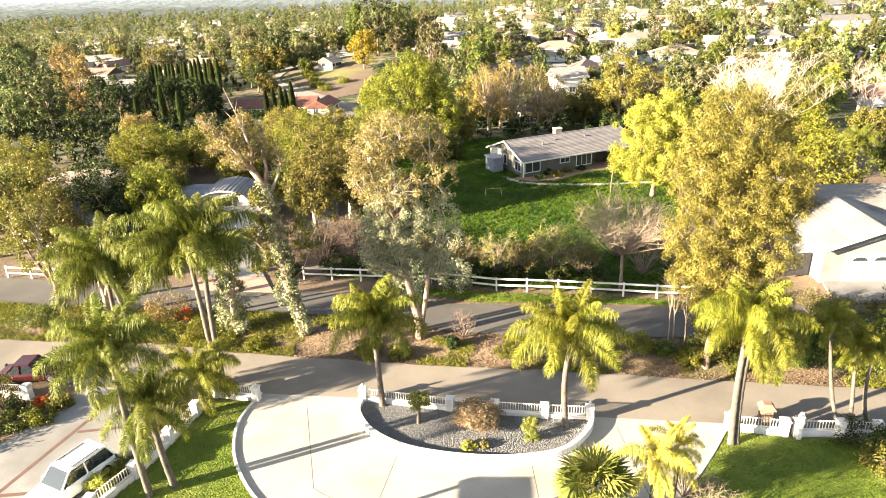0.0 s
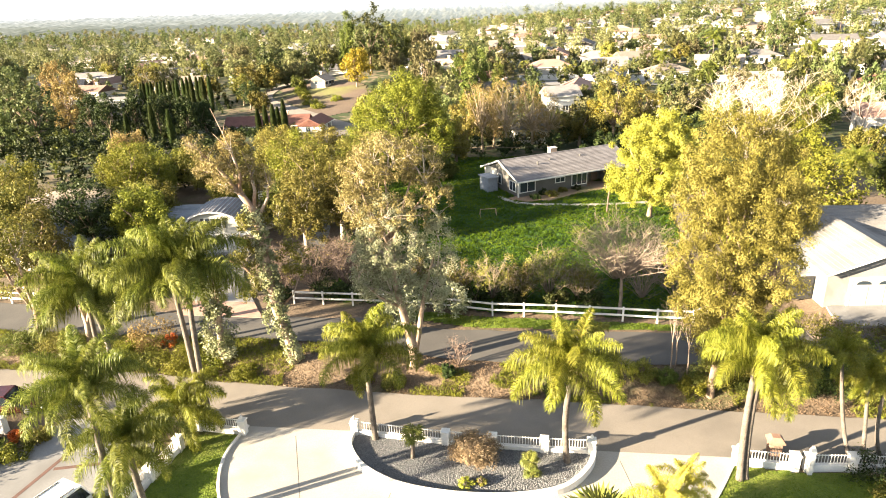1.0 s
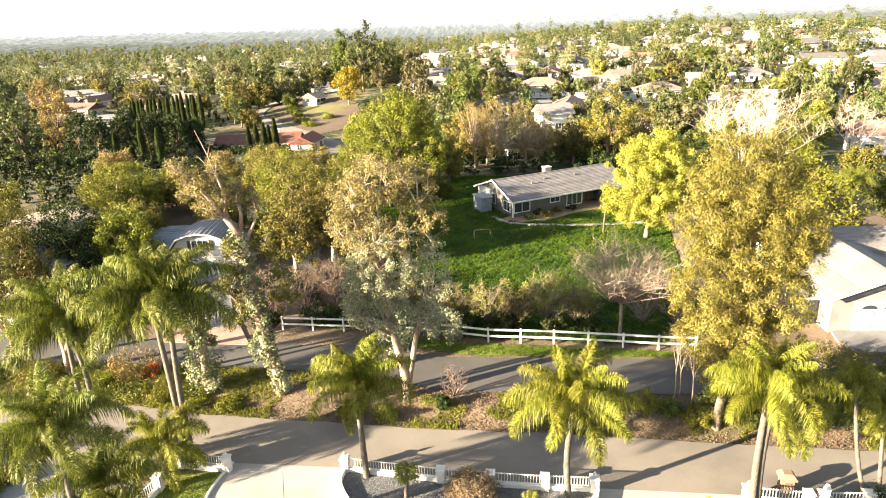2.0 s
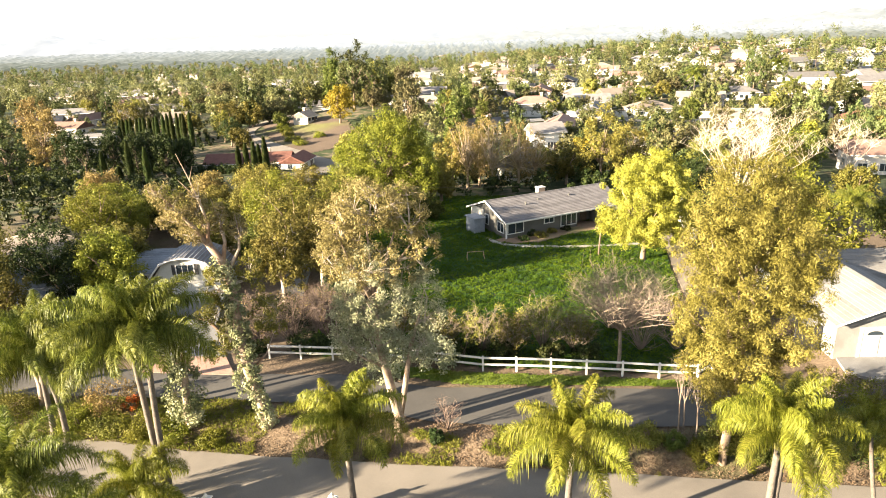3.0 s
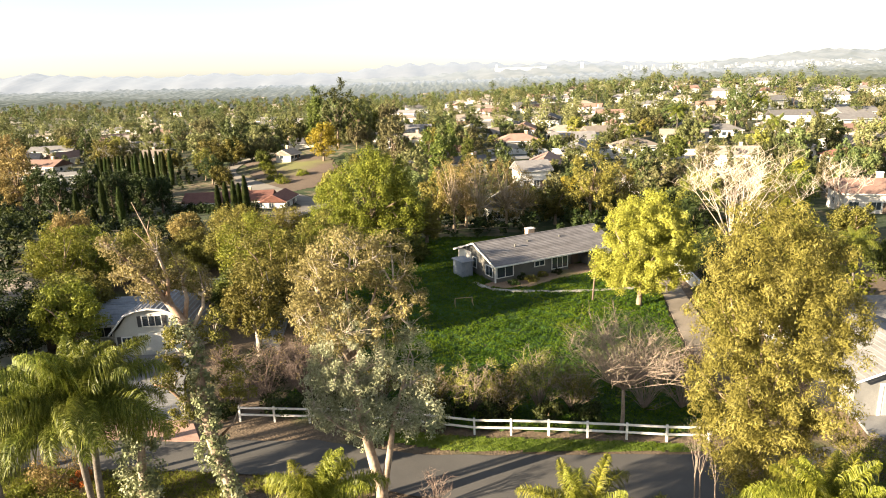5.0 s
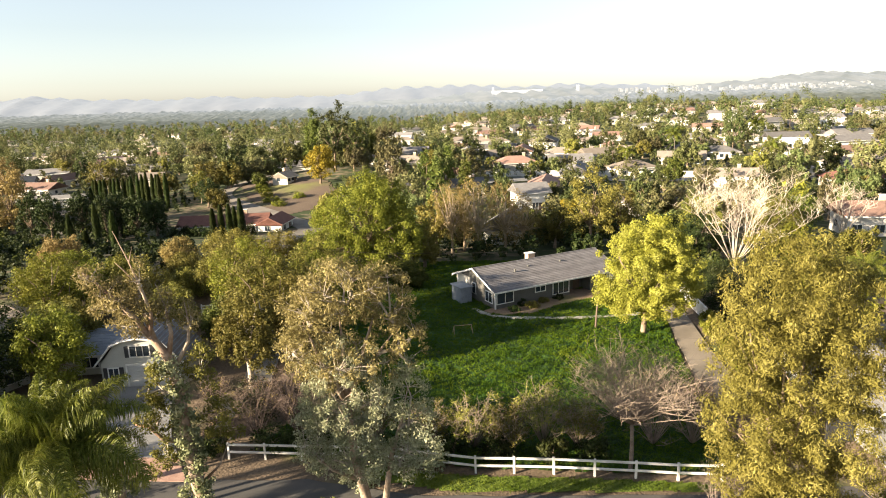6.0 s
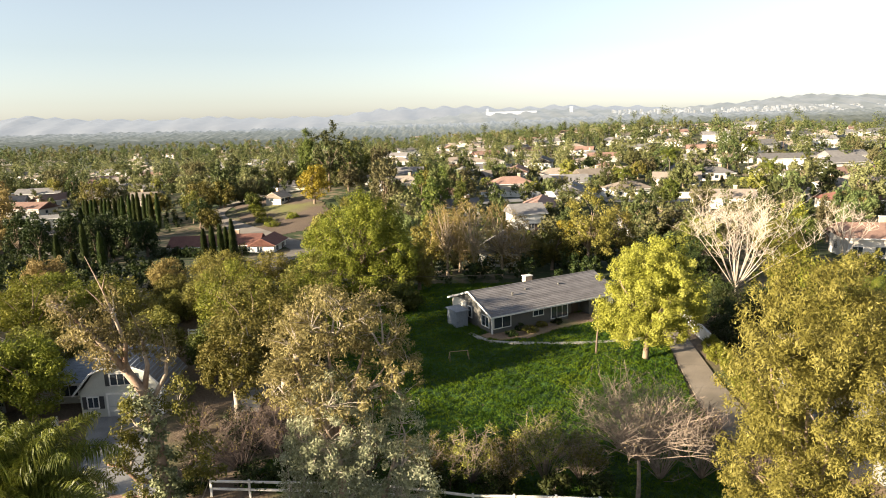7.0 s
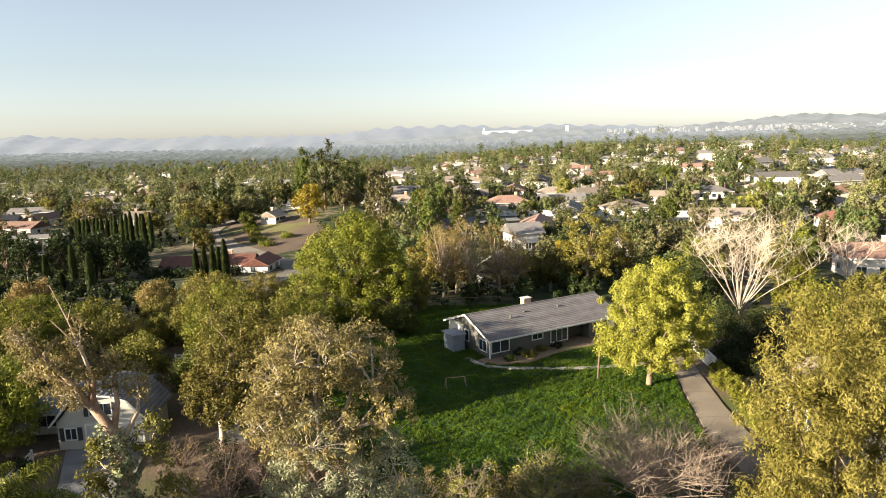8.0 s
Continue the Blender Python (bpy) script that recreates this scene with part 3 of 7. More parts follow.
def frond_mesh(length, rise, droop, leaflets=190, leaf=0.66, seed=0):
    """A feather frond that leaves the origin along +x: an arched stem with two rows of hanging leaflets."""
    rng = np.random.default_rng(seed)
    pts, p, a = [], np.zeros(3), rise
    n = 14
    side = rng.normal() * 0.03
    for i in range(n + 1):
        pts.append(p.copy())
        a -= droop / n * (0.5 + i / n)
        p = p + np.array([math.cos(a), side * i / n, math.sin(a)]) * length / n
    pts = np.array(pts)
    stem = Shape()
    stem.tube([tuple(q) for q in pts[::2]], [0.045 * (1 - 0.9 * i / 7) for i in range(8)], 4)
    out = []
    for i in range(leaflets):
        u = 0.14 + 0.86 * i / leaflets
        k = u * n
        j = min(int(k), n - 1)
        q = pts[j] + (pts[j + 1] - pts[j]) * (k - j)
        t = pts[j + 1] - pts[j]
        t /= np.linalg.norm(t)
        up = np.cross(t, (0, 1, 0))
        if up[2] < 0:
            up = -up
        ll = leaf * math.sin(math.pi * min(1, 0.18 + 0.80 * u)) ** 0.6 * (0.8 + 0.4 * rng.random())
        for s in (-1, 1):
            lift = rng.choice((-0.55, 0.15, 0.75)) + rng.normal() * 0.2
            d = t * rng.uniform(0.3, 0.7) + np.array((0, s * rng.uniform(0.5, 0.9), 0)) + up * lift
            d /= np.linalg.norm(d)
            m = q + d * ll * 0.45
            sag = rng.uniform(0.6, 1.9)
            m2 = m + (d * 0.7 + np.array((0, 0, -0.5)) * sag) * ll * 0.35
            e = m2 + (d * 0.3 + np.array((0, 0, -1)) * sag) * ll * 0.35
            w = np.cross(d, up) if rng.random() < 0.6 else t
            w = w / (np.linalg.norm(w) + 1e-9) * 0.0105
            out.append([q - w, q + w, m + w * 1.1, m - w * 1.1])
            out.append([m - w * 1.1, m + w * 1.1, m2 + w * 0.9, m2 - w * 0.9])
            out.append([m2 - w * 0.9, m2 + w * 0.9, e + w * 0.2, e - w * 0.2])
    lv = np.array(out)
    v = lv.reshape(-1, 3)
    o = len(stem.v)
    stem.v += [tuple(q) for q in v]
    stem.f += [(o + 4 * i, o + 4 * i + 1, o + 4 * i + 2, o + 4 * i + 3) for i in range(len(lv))]
    return stem.mesh("frond")


FRONDS = [(rise, frond_mesh(3.0 * k, radians(rise), radians(droop), seed=s)) for s, (rise, droop, k) in enumerate(
    ((86, 50, 0.95), (78, 85, 1.1), (70, 105, 1.15), (60, 120, 1.18), (50, 125, 1.18), (40, 125, 1.15), (26, 115, 1.1), (8, 95, 1.0)))]
GOLD_FRONDS = [(r, me.copy()) for r, me in FRONDS]
LIME_FRONDS = [(r, me.copy()) for r, me in FRONDS]


def palm(x, y, trunks, size=1.0, n=34, mat="frond", label="tall queen palm with arching green fronds", group="queen palms", r0=0.165, seed=1, curve=False, spread_=1.0):
    """A feather palm; trunks: a list of (lean x, lean y, hub height), in its own coordinates from the base."""
    rng = np.random.default_rng(seed)
    t = thing("palm_tree", label, "palm tree", pose(x, y, land1(x, y) - 0.05), group)
    for dx, dy, bx, by, h in trunks:
        w = Shape()
        bend = rng.normal() * 0.25
        ps = [Vector((bx, by, -0.2)), Vector((bx, by, 0.15))]
        rs = [r0 * 1.7, r0 * 1.35]
        k = max(10, int(h * 3))
        for i in range(1, k + 1):
            u = i / k
            lean = u ** 0.55 if curve else u
            ps.append(Vector((bx + (dx - bx) * lean + bend * math.sin(u * math.pi) * 0.5, by + (dy - by) * lean, h * u)))
            rs.append(r0 * (1.12 - 0.3 * u) * (1.05 if i % 2 else 0.97))
        w.tube(ps, rs, 9)
        part("trunk", w, "palmbark", t, smooth=True)
        boot = Shape()
        hub = ps[-1]
        boot.tube([hub - Vector((0, 0, 0.55)), hub - Vector((0, 0, 0.1)), hub + Vector((0, 0, 0.55))], [r0 * 0.95, r0 * 1.35, r0 * 0.4], 8)
        part("crownshaft", boot, "rachis", t, "brown fibrous crown base")
        for i in range(n):
            u = (i + rng.random() * 0.6) / n
            kind = min(7, int(u * 8 * spread_))
            me = (GOLD_FRONDS if mat == "frond_gold" else LIME_FRONDS if mat == "frond_lime" else FRONDS)[kind][1]
            az = i * 137.5 + rng.uniform(-18, 18)
            m = pose(hub.x, hub.y, hub.z + 0.35 - 0.35 * u, 0, rng.uniform(-6, 6), az) @ pose(0, 0, 0, rng.uniform(-20, 20)) @ Matrix.Scale(size * rng.uniform(0.85, 1.1), 4)
            part("frond", me, mat, t, at=m)
    return t


def fan_palm(x, y, h, r, n, label, seed=3, group=""):
    """A fan palm: round pleated leaves on stalks over a short trunk."""
    rng = np.random.default_rng(seed)
    t = thing("fan_palm", label, "palm tree", pose(x, y, land1(x, y) - 0.05), group)
    w = Shape()
    w.tube([(0, 0, -0.2), (0.06, 0, h * 0.5), (0.1, 0, h)], [0.14, 0.11, 0.12], 8)
    part("trunk", w, "palmbark", t, smooth=True)
    leaf = Shape()
    k = 22
    leaf.tube([(0, 0, 0), (r * 0.5, 0, 0.03)], [0.025, 0.015], 4)
    hubp = Vector((r * 0.5, 0, 0.03))
    for i in range(k):
        a = radians(-150 + 300 * i / (k - 1))
        d = Vector((math.cos(a), math.sin(a), -0.15))
        s = Vector((-math.sin(a), math.cos(a), 0)) * r * 0.045
        L = r * 0.55 * (1 - 0.25 * abs(a) / math.pi)
        up = Vector((0, 0, 0.03 if i % 2 else -0.03))
        leaf.add([hubp, hubp + d * L * 0.6 - s + up, hubp + d * L + Vector((0, 0, -0.1)), hubp + d * L * 0.6 + s + up], [(0, 1, 2, 3)])
    me = leaf.mesh("leaf_fan")
    for i in range(n):
        part("leaf_fan", me, "fan", t, at=pose(0.1, 0, h, 0, rng.uniform(-75, 30), i * 137.5) @ pose(0, 0, 0, rng.uniform(-25, 25)))
    return t


def cypress_mesh(seed, h=8.0, r=0.75, n=1500):
    rng = np.random.default_rng(seed)
    u = rng.random(n) ** 0.8
    rad = r * np.sin(np.pi * np.clip(0.12 + 0.86 * u, 0, 1)) ** 0.65 * (0.75 + 0.35 * rng.random(n))
    a = rng.random(n) * math.tau
    p = np.stack([np.cos(a) * rad, np.sin(a) * rad, 0.2 + u * h], -1)
    d = np.stack([np.cos(a) * 0.45, np.sin(a) * 0.45, np.full(n, 1.0)], -1) + rng.normal(size=(n, 3)) * 0.2
    w = np.stack([-np.sin(a), np.cos(a), np.zeros(n)], -1)
    L, W = 0.32, 0.10
    return quads("crown", np.stack([p - d * L, p + w * W, p + d * L, p - w * W], 1))


CYPRESS = [cypress_mesh(s) for s in range(3)]


def cypress(x, y, h, r=1.0, label="slender dark green Italian cypress", group="cypresses"):
    t = thing("cypress_tree", label, "cypress tree", pose(x, y, land1(x, y) - 0.1), group)
    w = Shape()
    w.tube([(0, 0, -0.2), (0, 0, h * 0.5), (0, 0, h * 0.95)], [0.18, 0.1, 0.02], 6)
    part("trunk", w, "bark", t)
    part("crown", CYPRESS[int(RNG.integers(3))], "dark", t, at=Matrix.Diagonal((r, r, h / 8.2, 1)))
    return t


# ---- forecourt: drive, island, lawns, walls ----
def slab(name, outline, z, mat, label, cat="driveway", lift=0.05, parent=None):
    s = Shape().prism(outline, z - 0.12, z + lift)
    ob = part(name, s, mat, parent)
    return ob if parent else tagged(ob, label, cat, kind="structure")


def curve_through(pts, n=8):
    """Catmull-Rom points through plan points."""
    out = []
    P = [Vector(p) for p in pts]
    for i in range(len(P) - 1):
        a, b, c, d = P[max(i - 1, 0)], P[i], P[i + 1], P[min(i + 2, len(P) - 1)]
        for k in range(n):
            u = k / n
            out.append(0.5 * ((2 * b) + (c - a) * u + (2 * a - 5 * b + 4 * c - d) * u * u + (3 * b - a - 3 * c + d) * u ** 3))
    return [tuple(q) for q in out + [P[-1]]]


DRIVE_WEST = curve_through(((-13.55, 32.75), (-14.0, 30.1), (-13.4, 27.4), (-12.1, 25.1), (-10.4, 23.2), (-7.5, 20.8), (-3.5, 19.0)))
DRIVE_EAST = curve_through(((14.3, 29.85), (12.5, 27.2), (10.4, 24.4), (8.5, 21.6), (6.5, 19.0)))
ISLAND = curve_through(((-6.9, 32.0), (-6.95, 30.6), (-5.9, 28.8), (-3.9, 27.45), (-1.2, 26.75), (1.8, 26.6), (4.6, 27.2), (6.2, 28.8), (6.75, 30.35)))
slab("driveway", DRIVE_WEST + [(-3, 12), (6, 12)] + DRIVE_EAST[::-1] + [(6.6, 30.45), (0, 31.35), (-7, 32.25)], 0.0, "concrete", "pale concrete horseshoe driveway with long palm shadows", lift=0.065)
for a, b in (((-10.4, 31.8), (-8.2, 24.5)), ((-8.2, 24.5), (-3.4, 21.5)), ((-4.2, 27.1), (-5.0, 22.0)), ((3, 26.3), (3.4, 21)), ((8, 29.6), (8.6, 24))):
    s = Shape()
    s.extrude([(-0.012, 0.06), (0.012, 0.06), (0.012, 0.069), (-0.012, 0.069)], a, b)
    tagged(part("joint", s, "asphalt_shade_joint"), "thin dark saw-cut joint in the concrete", "joint", kind="structure")


def ribbon(shape, line, w, z0, z1):
    for a, b in zip(line, line[1:]):
        shape.extrude([(-w / 2, z0), (w / 2, z0), (w / 2, z1 - 0.02), (w / 2 - 0.02, z1), (-w / 2 + 0.02, z1), (-w / 2, z1 - 0.02)], a, b)


kerb = Shape()
ribbon(kerb, DRIVE_WEST, 0.16, -0.05, 0.17)
tagged(part("kerb", kerb, "stone_cap"), "white concrete kerb between lawn and drive", "kerb", kind="structure")
kerb = Shape()
ribbon(kerb, DRIVE_EAST, 0.14, -0.05, 0.14)
tagged(part("kerb", kerb, "stone_cap"), "low concrete kerb along the lawn", "kerb", kind="structure")

# gravel bed of the island, with loose stones
bed = part("gravel_bed", Shape().prism(ISLAND, -0.05, 0.16), "gravel")
tagged(bed, "grey gravel bed within the curved white wall", "gravel", kind="structure")
in_island = inside(ISLAND)
gx, gy = RNG.uniform(-7, 7, 26000), RNG.uniform(26.5, 32.2, 26000)
ok = in_island(gx, gy)
gx, gy = gx[ok], gy[ok]
stones = Shape()
for a, b in zip(gx, gy):
    r = 0.018 + 0.03 * RNG.random()
    q = RNG.random(3) * 0.5 + 0.75
    stones.add([(a + r * q[0], b, 0.17), (a, b + r * q[1], 0.18), (a - r * q[2], b, 0.17), (a, b - r * q[0], 0.18), (a, b, 0.17 + r * 0.8)], [(0, 1, 4), (1, 2, 4), (2, 3, 4), (3, 0, 4)])
tagged(part("gravel", stones, "stone"), "loose blue-grey gravel stones", "gravel", kind="stuff")

wall = thing("island_wall", "low white rendered wall curving round the gravel island", "garden wall")
w = Shape()
ribbon(w, ISLAND, 0.28, 0.0, 0.46)
part("curved_wall", w, "white", wall)


def pillar_mesh(w, h):
    s = Shape()
    s.box(0, 0, -0.1, w, w, h + 0.02)
    s.box(0, 0, h - 0.08, w + 0.08, w + 0.08, 0.10, bevel=0.03)
    return s.mesh("pillar")


PILLAR = pillar_mesh(0.42, 1.05)
BALUSTER = Shape().box(0, 0, 0, 0.028, 0.028, 0.62).mesh("baluster")


def low_wall(name, label, points, spans, group="roadside walls", h=0.42, finials=()):
    """A low rendered wall with pillars at the points and iron railings over the spans given (indices)."""
    t = thing(name, label, "garden wall", group=group)
    for i, p in enumerate(points):
        if len(p) > 2 and not p[2]:
            continue
        part("pillar", PILLAR, "white", t, at=pose(p[0], p[1], land1(*p[:2]), 0, 0, p[3] if len(p) > 3 else -6))
        if i in finials:
            f = Shape().lathe(0, 0, ((0.03, 0), (0.05, 0.04), (0.09, 0.1), (0.10, 0.17), (0.06, 0.25), (0.02, 0.32)), 10)
            part("finial", f, "stone_cap", t, "small stone finial", at=pose(p[0], p[1], 1.07))
    for i in spans:
        a, b = Vector(points[i][:2]), Vector(points[i + 1][:2])
        d = (b - a).normalized()
        a2, b2 = a + d * 0.21, b - d * 0.21
        s = Shape()
        s.extrude([(-0.12, -0.1), (0.12, -0.1), (0.12, h - 0.02), (0.10, h), (-0.10, h), (-0.12, h - 0.02)], a2, b2)
        part("base_wall", s, "white", t)
        for z in (h + 0.05, h + 0.55):
            r = Shape()
            r.extrude([(-0.02, z), (0.02, z), (0.02, z + 0.035), (-0.02, z + 0.035)], a2, b2)
            part("rail", r, "iron", t)
        k = max(2, int((b2 - a2).length / 0.15))
        for j in range(k):
            p = a2.lerp(b2, (j + 0.5) / k)
            part("baluster", BALUSTER, "iron", t, at=pose(p.x, p.y, h))
    return t


low_wall("roadside_wall", "white rendered roadside wall with pillars and iron railings", ((-6.86, 31.9), (-1.5, 30.95), (1.15, 30.6), (4.0, 30.3), (6.55, 30.15)), (0, 1, 2, 3), finials=(0, 4))
low_wall("roadside_wall", "white rendered wall with railings beside the right lawn", ((14.05, 29.35), (16.85, 28.95)), (0,), finials=(0,))
low_wall("roadside_wall", "white rendered wall with railings below the slim palms", ((17.55, 28.9), (19.75, 28.9), (21.6, 28.75)), (0, 1))
low_wall("roadside_wall", "short white wall with railing beside the drive mouth", ((-13.6, 32.05), (-16.4, 32.5)), (0,), finials=(0,))
low_wall("boundary_wall", "white boundary wall with pillars between lawn and neighbour's drive", ((-16.8, 30.5), (-17.3, 28.0), (-17.9, 25.2), (-18.9, 22.8), (-20.0, 20.2)), (0, 1, 2, 3))
low_wall("boundary_wall", "pale wall and pillar beside the parked maroon car", ((-33.2, 32.7), (-28.6, 32.3)), (0,))

# tall slim white post in the right wall
p = thing("gate_post", "tall white rendered post with a pointed top", "post", pose(17.45, 28.55, 0))
part("shaft", Shape().box(0, 0, -0.1, 0.22, 0.22, 1.6, bevel=0.03), "white", p)
part("cap", Shape().box(0, 0, 1.5, 0.3, 0.3, 0.3, taper=0.35), "stone_cap", p)

# brown mailbox on the roadside
mb = thing("mailbox", "brown clay roadside mailbox with a hipped cap", "mailbox", pose(16.35, 30.2, 0, 0, 0, -8))
part("body", Shape().box(0, 0, -0.15, 0.62, 0.55, 1.05, bevel=0.03), "clay", mb)
part("roof", Shape().box(0, 0, 0.9, 0.84, 0.76, 0.1, bevel=0.02).box(0, 0, 1.0, 0.8, 0.72, 0.22, taper=0.55), "clay", mb)
part("door", Shape().box(0, -0.285, 0.5, 0.3, 0.06, 0.24, bevel=0.02), "darkwood", mb, "small dark letter door")

# lawns beside the drive
LAWN_WEST = [(a - 0.07, b) for a, b in DRIVE_WEST] + [(-20, 19.0), (-18.6, 22.8), (-17.7, 25.2), (-17.1, 28.0), (-16.65, 30.5), (-16.2, 31.9), (-13.9, 31.8)]
LAWN_EAST = [(a + 0.08, b) for a, b in DRIVE_EAST] + [(32, 17.0), (32, 28.0), (22, 28.4), (17, 28.6), (14.4, 29.1)]


def turf(name, poly, z, amp, scale, mat, label, step=0.2, blades=0, blade=0.16, bladeMat="grass", hole=None, per=3):
    xs = [p[0] for p in poly]
    ys = [p[1] for p in poly]
    outer = inside(poly)
    gap = inside(hole) if hole else None
    test = outer if not hole else (lambda a, b: outer(a, b) & ~gap(a, b))
    ob = sheet(name, np.arange(min(xs), max(xs), step), np.arange(min(ys), max(ys), step), lambda x, y: land(x, y) * 0 + z + amp * ripples(x, y, scale) + amp * 0.5 * ripples(x, y, scale * 0.37, 2.0), mat, test)
    tagged(ob, label, "lawn", kind="structure")
    if blades:
        bx, by = RNG.uniform(min(xs), max(xs), blades), RNG.uniform(min(ys), max(ys), blades)
        k = test(bx, by)
        bx, by = bx[k], by[k]
        c = np.stack([bx, by, z + amp * ripples(bx, by, scale) + blade * 0.3], -1)
        tagged(part("grass", quads("grass", leaf_cloud(c, 0.10, per, blade * 1.6, blade * 0.17, hang=-0.7, facing=0)), bladeMat), label.replace("lawn", "grass blades"), "grass", kind="stuff")


turf("lawn", LAWN_WEST, 0.10, 0.02, 0.5, "lawn", "mown green lawn beside the drive", blades=12000, blade=0.10)
turf("lawn", LAWN_EAST, 0.10, 0.02, 0.5, "lawn", "mown green lawn with long tree shadows", blades=16000, blade=0.10)

# neighbour's drive with brick bands
slab("neighbour_drive", [(-20.6, 33.1), (-25.4, 33.6), (-26.2, 31.0), (-27.2, 28.0), (-29.5, 25.5), (-34, 23.8), (-34, 16), (-19.4, 16), (-19.2, 22.8), (-18.3, 25.2), (-17.8, 28.0), (-18.4, 31.0)], 0.0, "concrete_grey", "grey concrete driveway with red brick bands", lift=0.05)
for lift_, a, b in ((0.056, (-22.7, 33.0), (-25.6, 20.0)), (0.061, (-33.5, 22.6), (-19.6, 24.4)), (0.061, (-23.35, 28.9), (-18.4, 29.8))):
    s = Shape()
    s.extrude([(-0.12, 0.0), (0.12, 0.0), (0.12, lift_), (-0.12, lift_)], a, b)
    tagged(part("brick_band", s, "brick_band"), "red brick band set into the concrete", "paving", kind="structure")


# ---- cars ----
def car(name, label, m, L, W, H, paint, hood, wagon, parts_label=""):
    """A car along +x: lofted body, glasshouse, wheels, lamps."""
    c = thing(name, label, "car", m)
    body = Shape()
    rows = []
    belt = H * 0.56
    for u, zt, wd in ((-0.5, 0.62, 0.80), (-0.47, 0.92, 0.93), (-0.30, 1.0, 1.0), (0.0, 1.0, 1.0), (0.22, 0.98, 1.0), (0.40, hood, 0.96), (0.47, hood * 0.88, 0.90), (0.5, hood * 0.62, 0.80)):
        x, y, z = u * L, W / 2 * wd, belt * zt
        rows.append([(x, -y * 0.92, 0.22), (x, -y, 0.42), (x, -y, z * 0.82), (x, -y * 0.88, z), (x, y * 0.88, z), (x, y, z * 0.82), (x, y, 0.42), (x, y * 0.92, 0.22)])
    n = 8
    vs = [p for r in rows for p in r]
    fs = [(i * n + k, (i + 1) * n + k, (i + 1) * n + (k + 1) % n, i * n + (k + 1) % n) for i in range(len(rows) - 1) for k in range(n)] + [tuple(range(n)), tuple(range(len(vs) - 1, len(vs) - n - 1, -1))]
    part("body", body.add(vs, fs), paint, c, smooth=False)
    x0, x1, t0, t1 = (-0.47, 0.20, -0.40, 0.05) if wagon else (-0.34, 0.16, -0.20, 0.02)
    wb, wt = W / 2 * 0.88, W / 2 * 0.74
    zb, zt = belt * 0.98, H

    def glasshouse(e, zt_):
        return [(x0 * L, -wb - e, zb), (x1 * L, -wb - e, zb), (x1 * L, wb + e, zb), (x0 * L, wb + e, zb), (t0 * L, -wt - e, zt_), (t1 * L, -wt - e, zt_), (t1 * L, wt + e, zt_), (t0 * L, wt + e, zt_)]
    g = Shape().add(glasshouse(0, zt - 0.05), [(0, 1, 5, 4), (1, 2, 6, 5), (2, 3, 7, 6), (3, 0, 4, 7), (4, 5, 6, 7)])
    part("glasshouse", g, "carglass", c, "tinted glass all round")
    r = Shape().box((t0 + t1) / 2 * L, 0, zt - 0.07, (t1 - t0) * L + 0.1, 2 * wt + 0.06, 0.09, bevel=0.03)
    part("roof", r, paint, c)
    for k, (xa, xb) in enumerate(((x1, t1), (x0, t0), (-0.12, -0.12))):
        for s in (-1, 1):
            p = Shape().tube([(xa * L, s * (wb + 0.01), zb), (xb * L, s * (wt + 0.01), zt - 0.04)], [0.05, 0.045], 5)
            part("window_pillar", p, paint, c)
    for s in (-1, 1):
        if wagon:
            part("roof_rail", Shape().tube([(t0 * L + 0.3, s * wt * 0.85, zt + 0.05), (t1 * L - 0.2, s * wt * 0.85, zt + 0.05)], [0.025, 0.025], 5), "rubber", c)
        part("headlight", Shape().box(0.485 * L, s * W * 0.34, belt * hood * 0.62, 0.10, 0.32, 0.14, bevel=0.02), "lamp_glass", c)
        part("tail_light", Shape().box(-0.485 * L, s * W * 0.38, belt * 0.62, 0.08, 0.2, 0.3, bevel=0.02), "carred", c)
        part("door_mirror", Shape().box(0.14 * L, s * (W / 2 + 0.06), zb - 0.02, 0.14, 0.2, 0.14, bevel=0.03), paint, c)
        for u in (-0.31, 0.31):
            wh = part("wheel", Shape().lathe(0, 0, ((0.2, -0.1), (0.31, -0.11), (0.34, -0.07), (0.34, 0.07), (0.31, 0.11), (0.2, 0.1)), 18), "rubber", c, at=pose(u * L, s * (W / 2 - 0.08), 0.34, 90))
            part("rim", Shape().lathe(0, 0, ((0.05, -0.125), (0.2, -0.115), (0.21, 0), (0.2, 0.115), (0.05, 0.125)), 12), "alloy", wh)
    part("bumper", Shape().box(0.497 * L, 0, 0.28, 0.1, W * 0.8, 0.22, bevel=0.03), paint, c)
    part("grille", Shape().box(0.5 * L, 0, 0.48, 0.06, W * 0.4, 0.12, bevel=0.01), "rubber", c)
    return c


car("suv", "white station SUV parked on the neighbour's drive", pose(-20.9, 24.3, 0.05, 0, 0, -113), 4.6, 1.85, 1.62, "carwhite", 0.92, True)
car("car", "old maroon sedan parked beside the street", pose(-29.6, 34.6, 0.06, 0, 0, 6), 4.6, 1.75, 1.38, "carred", 0.86, False)

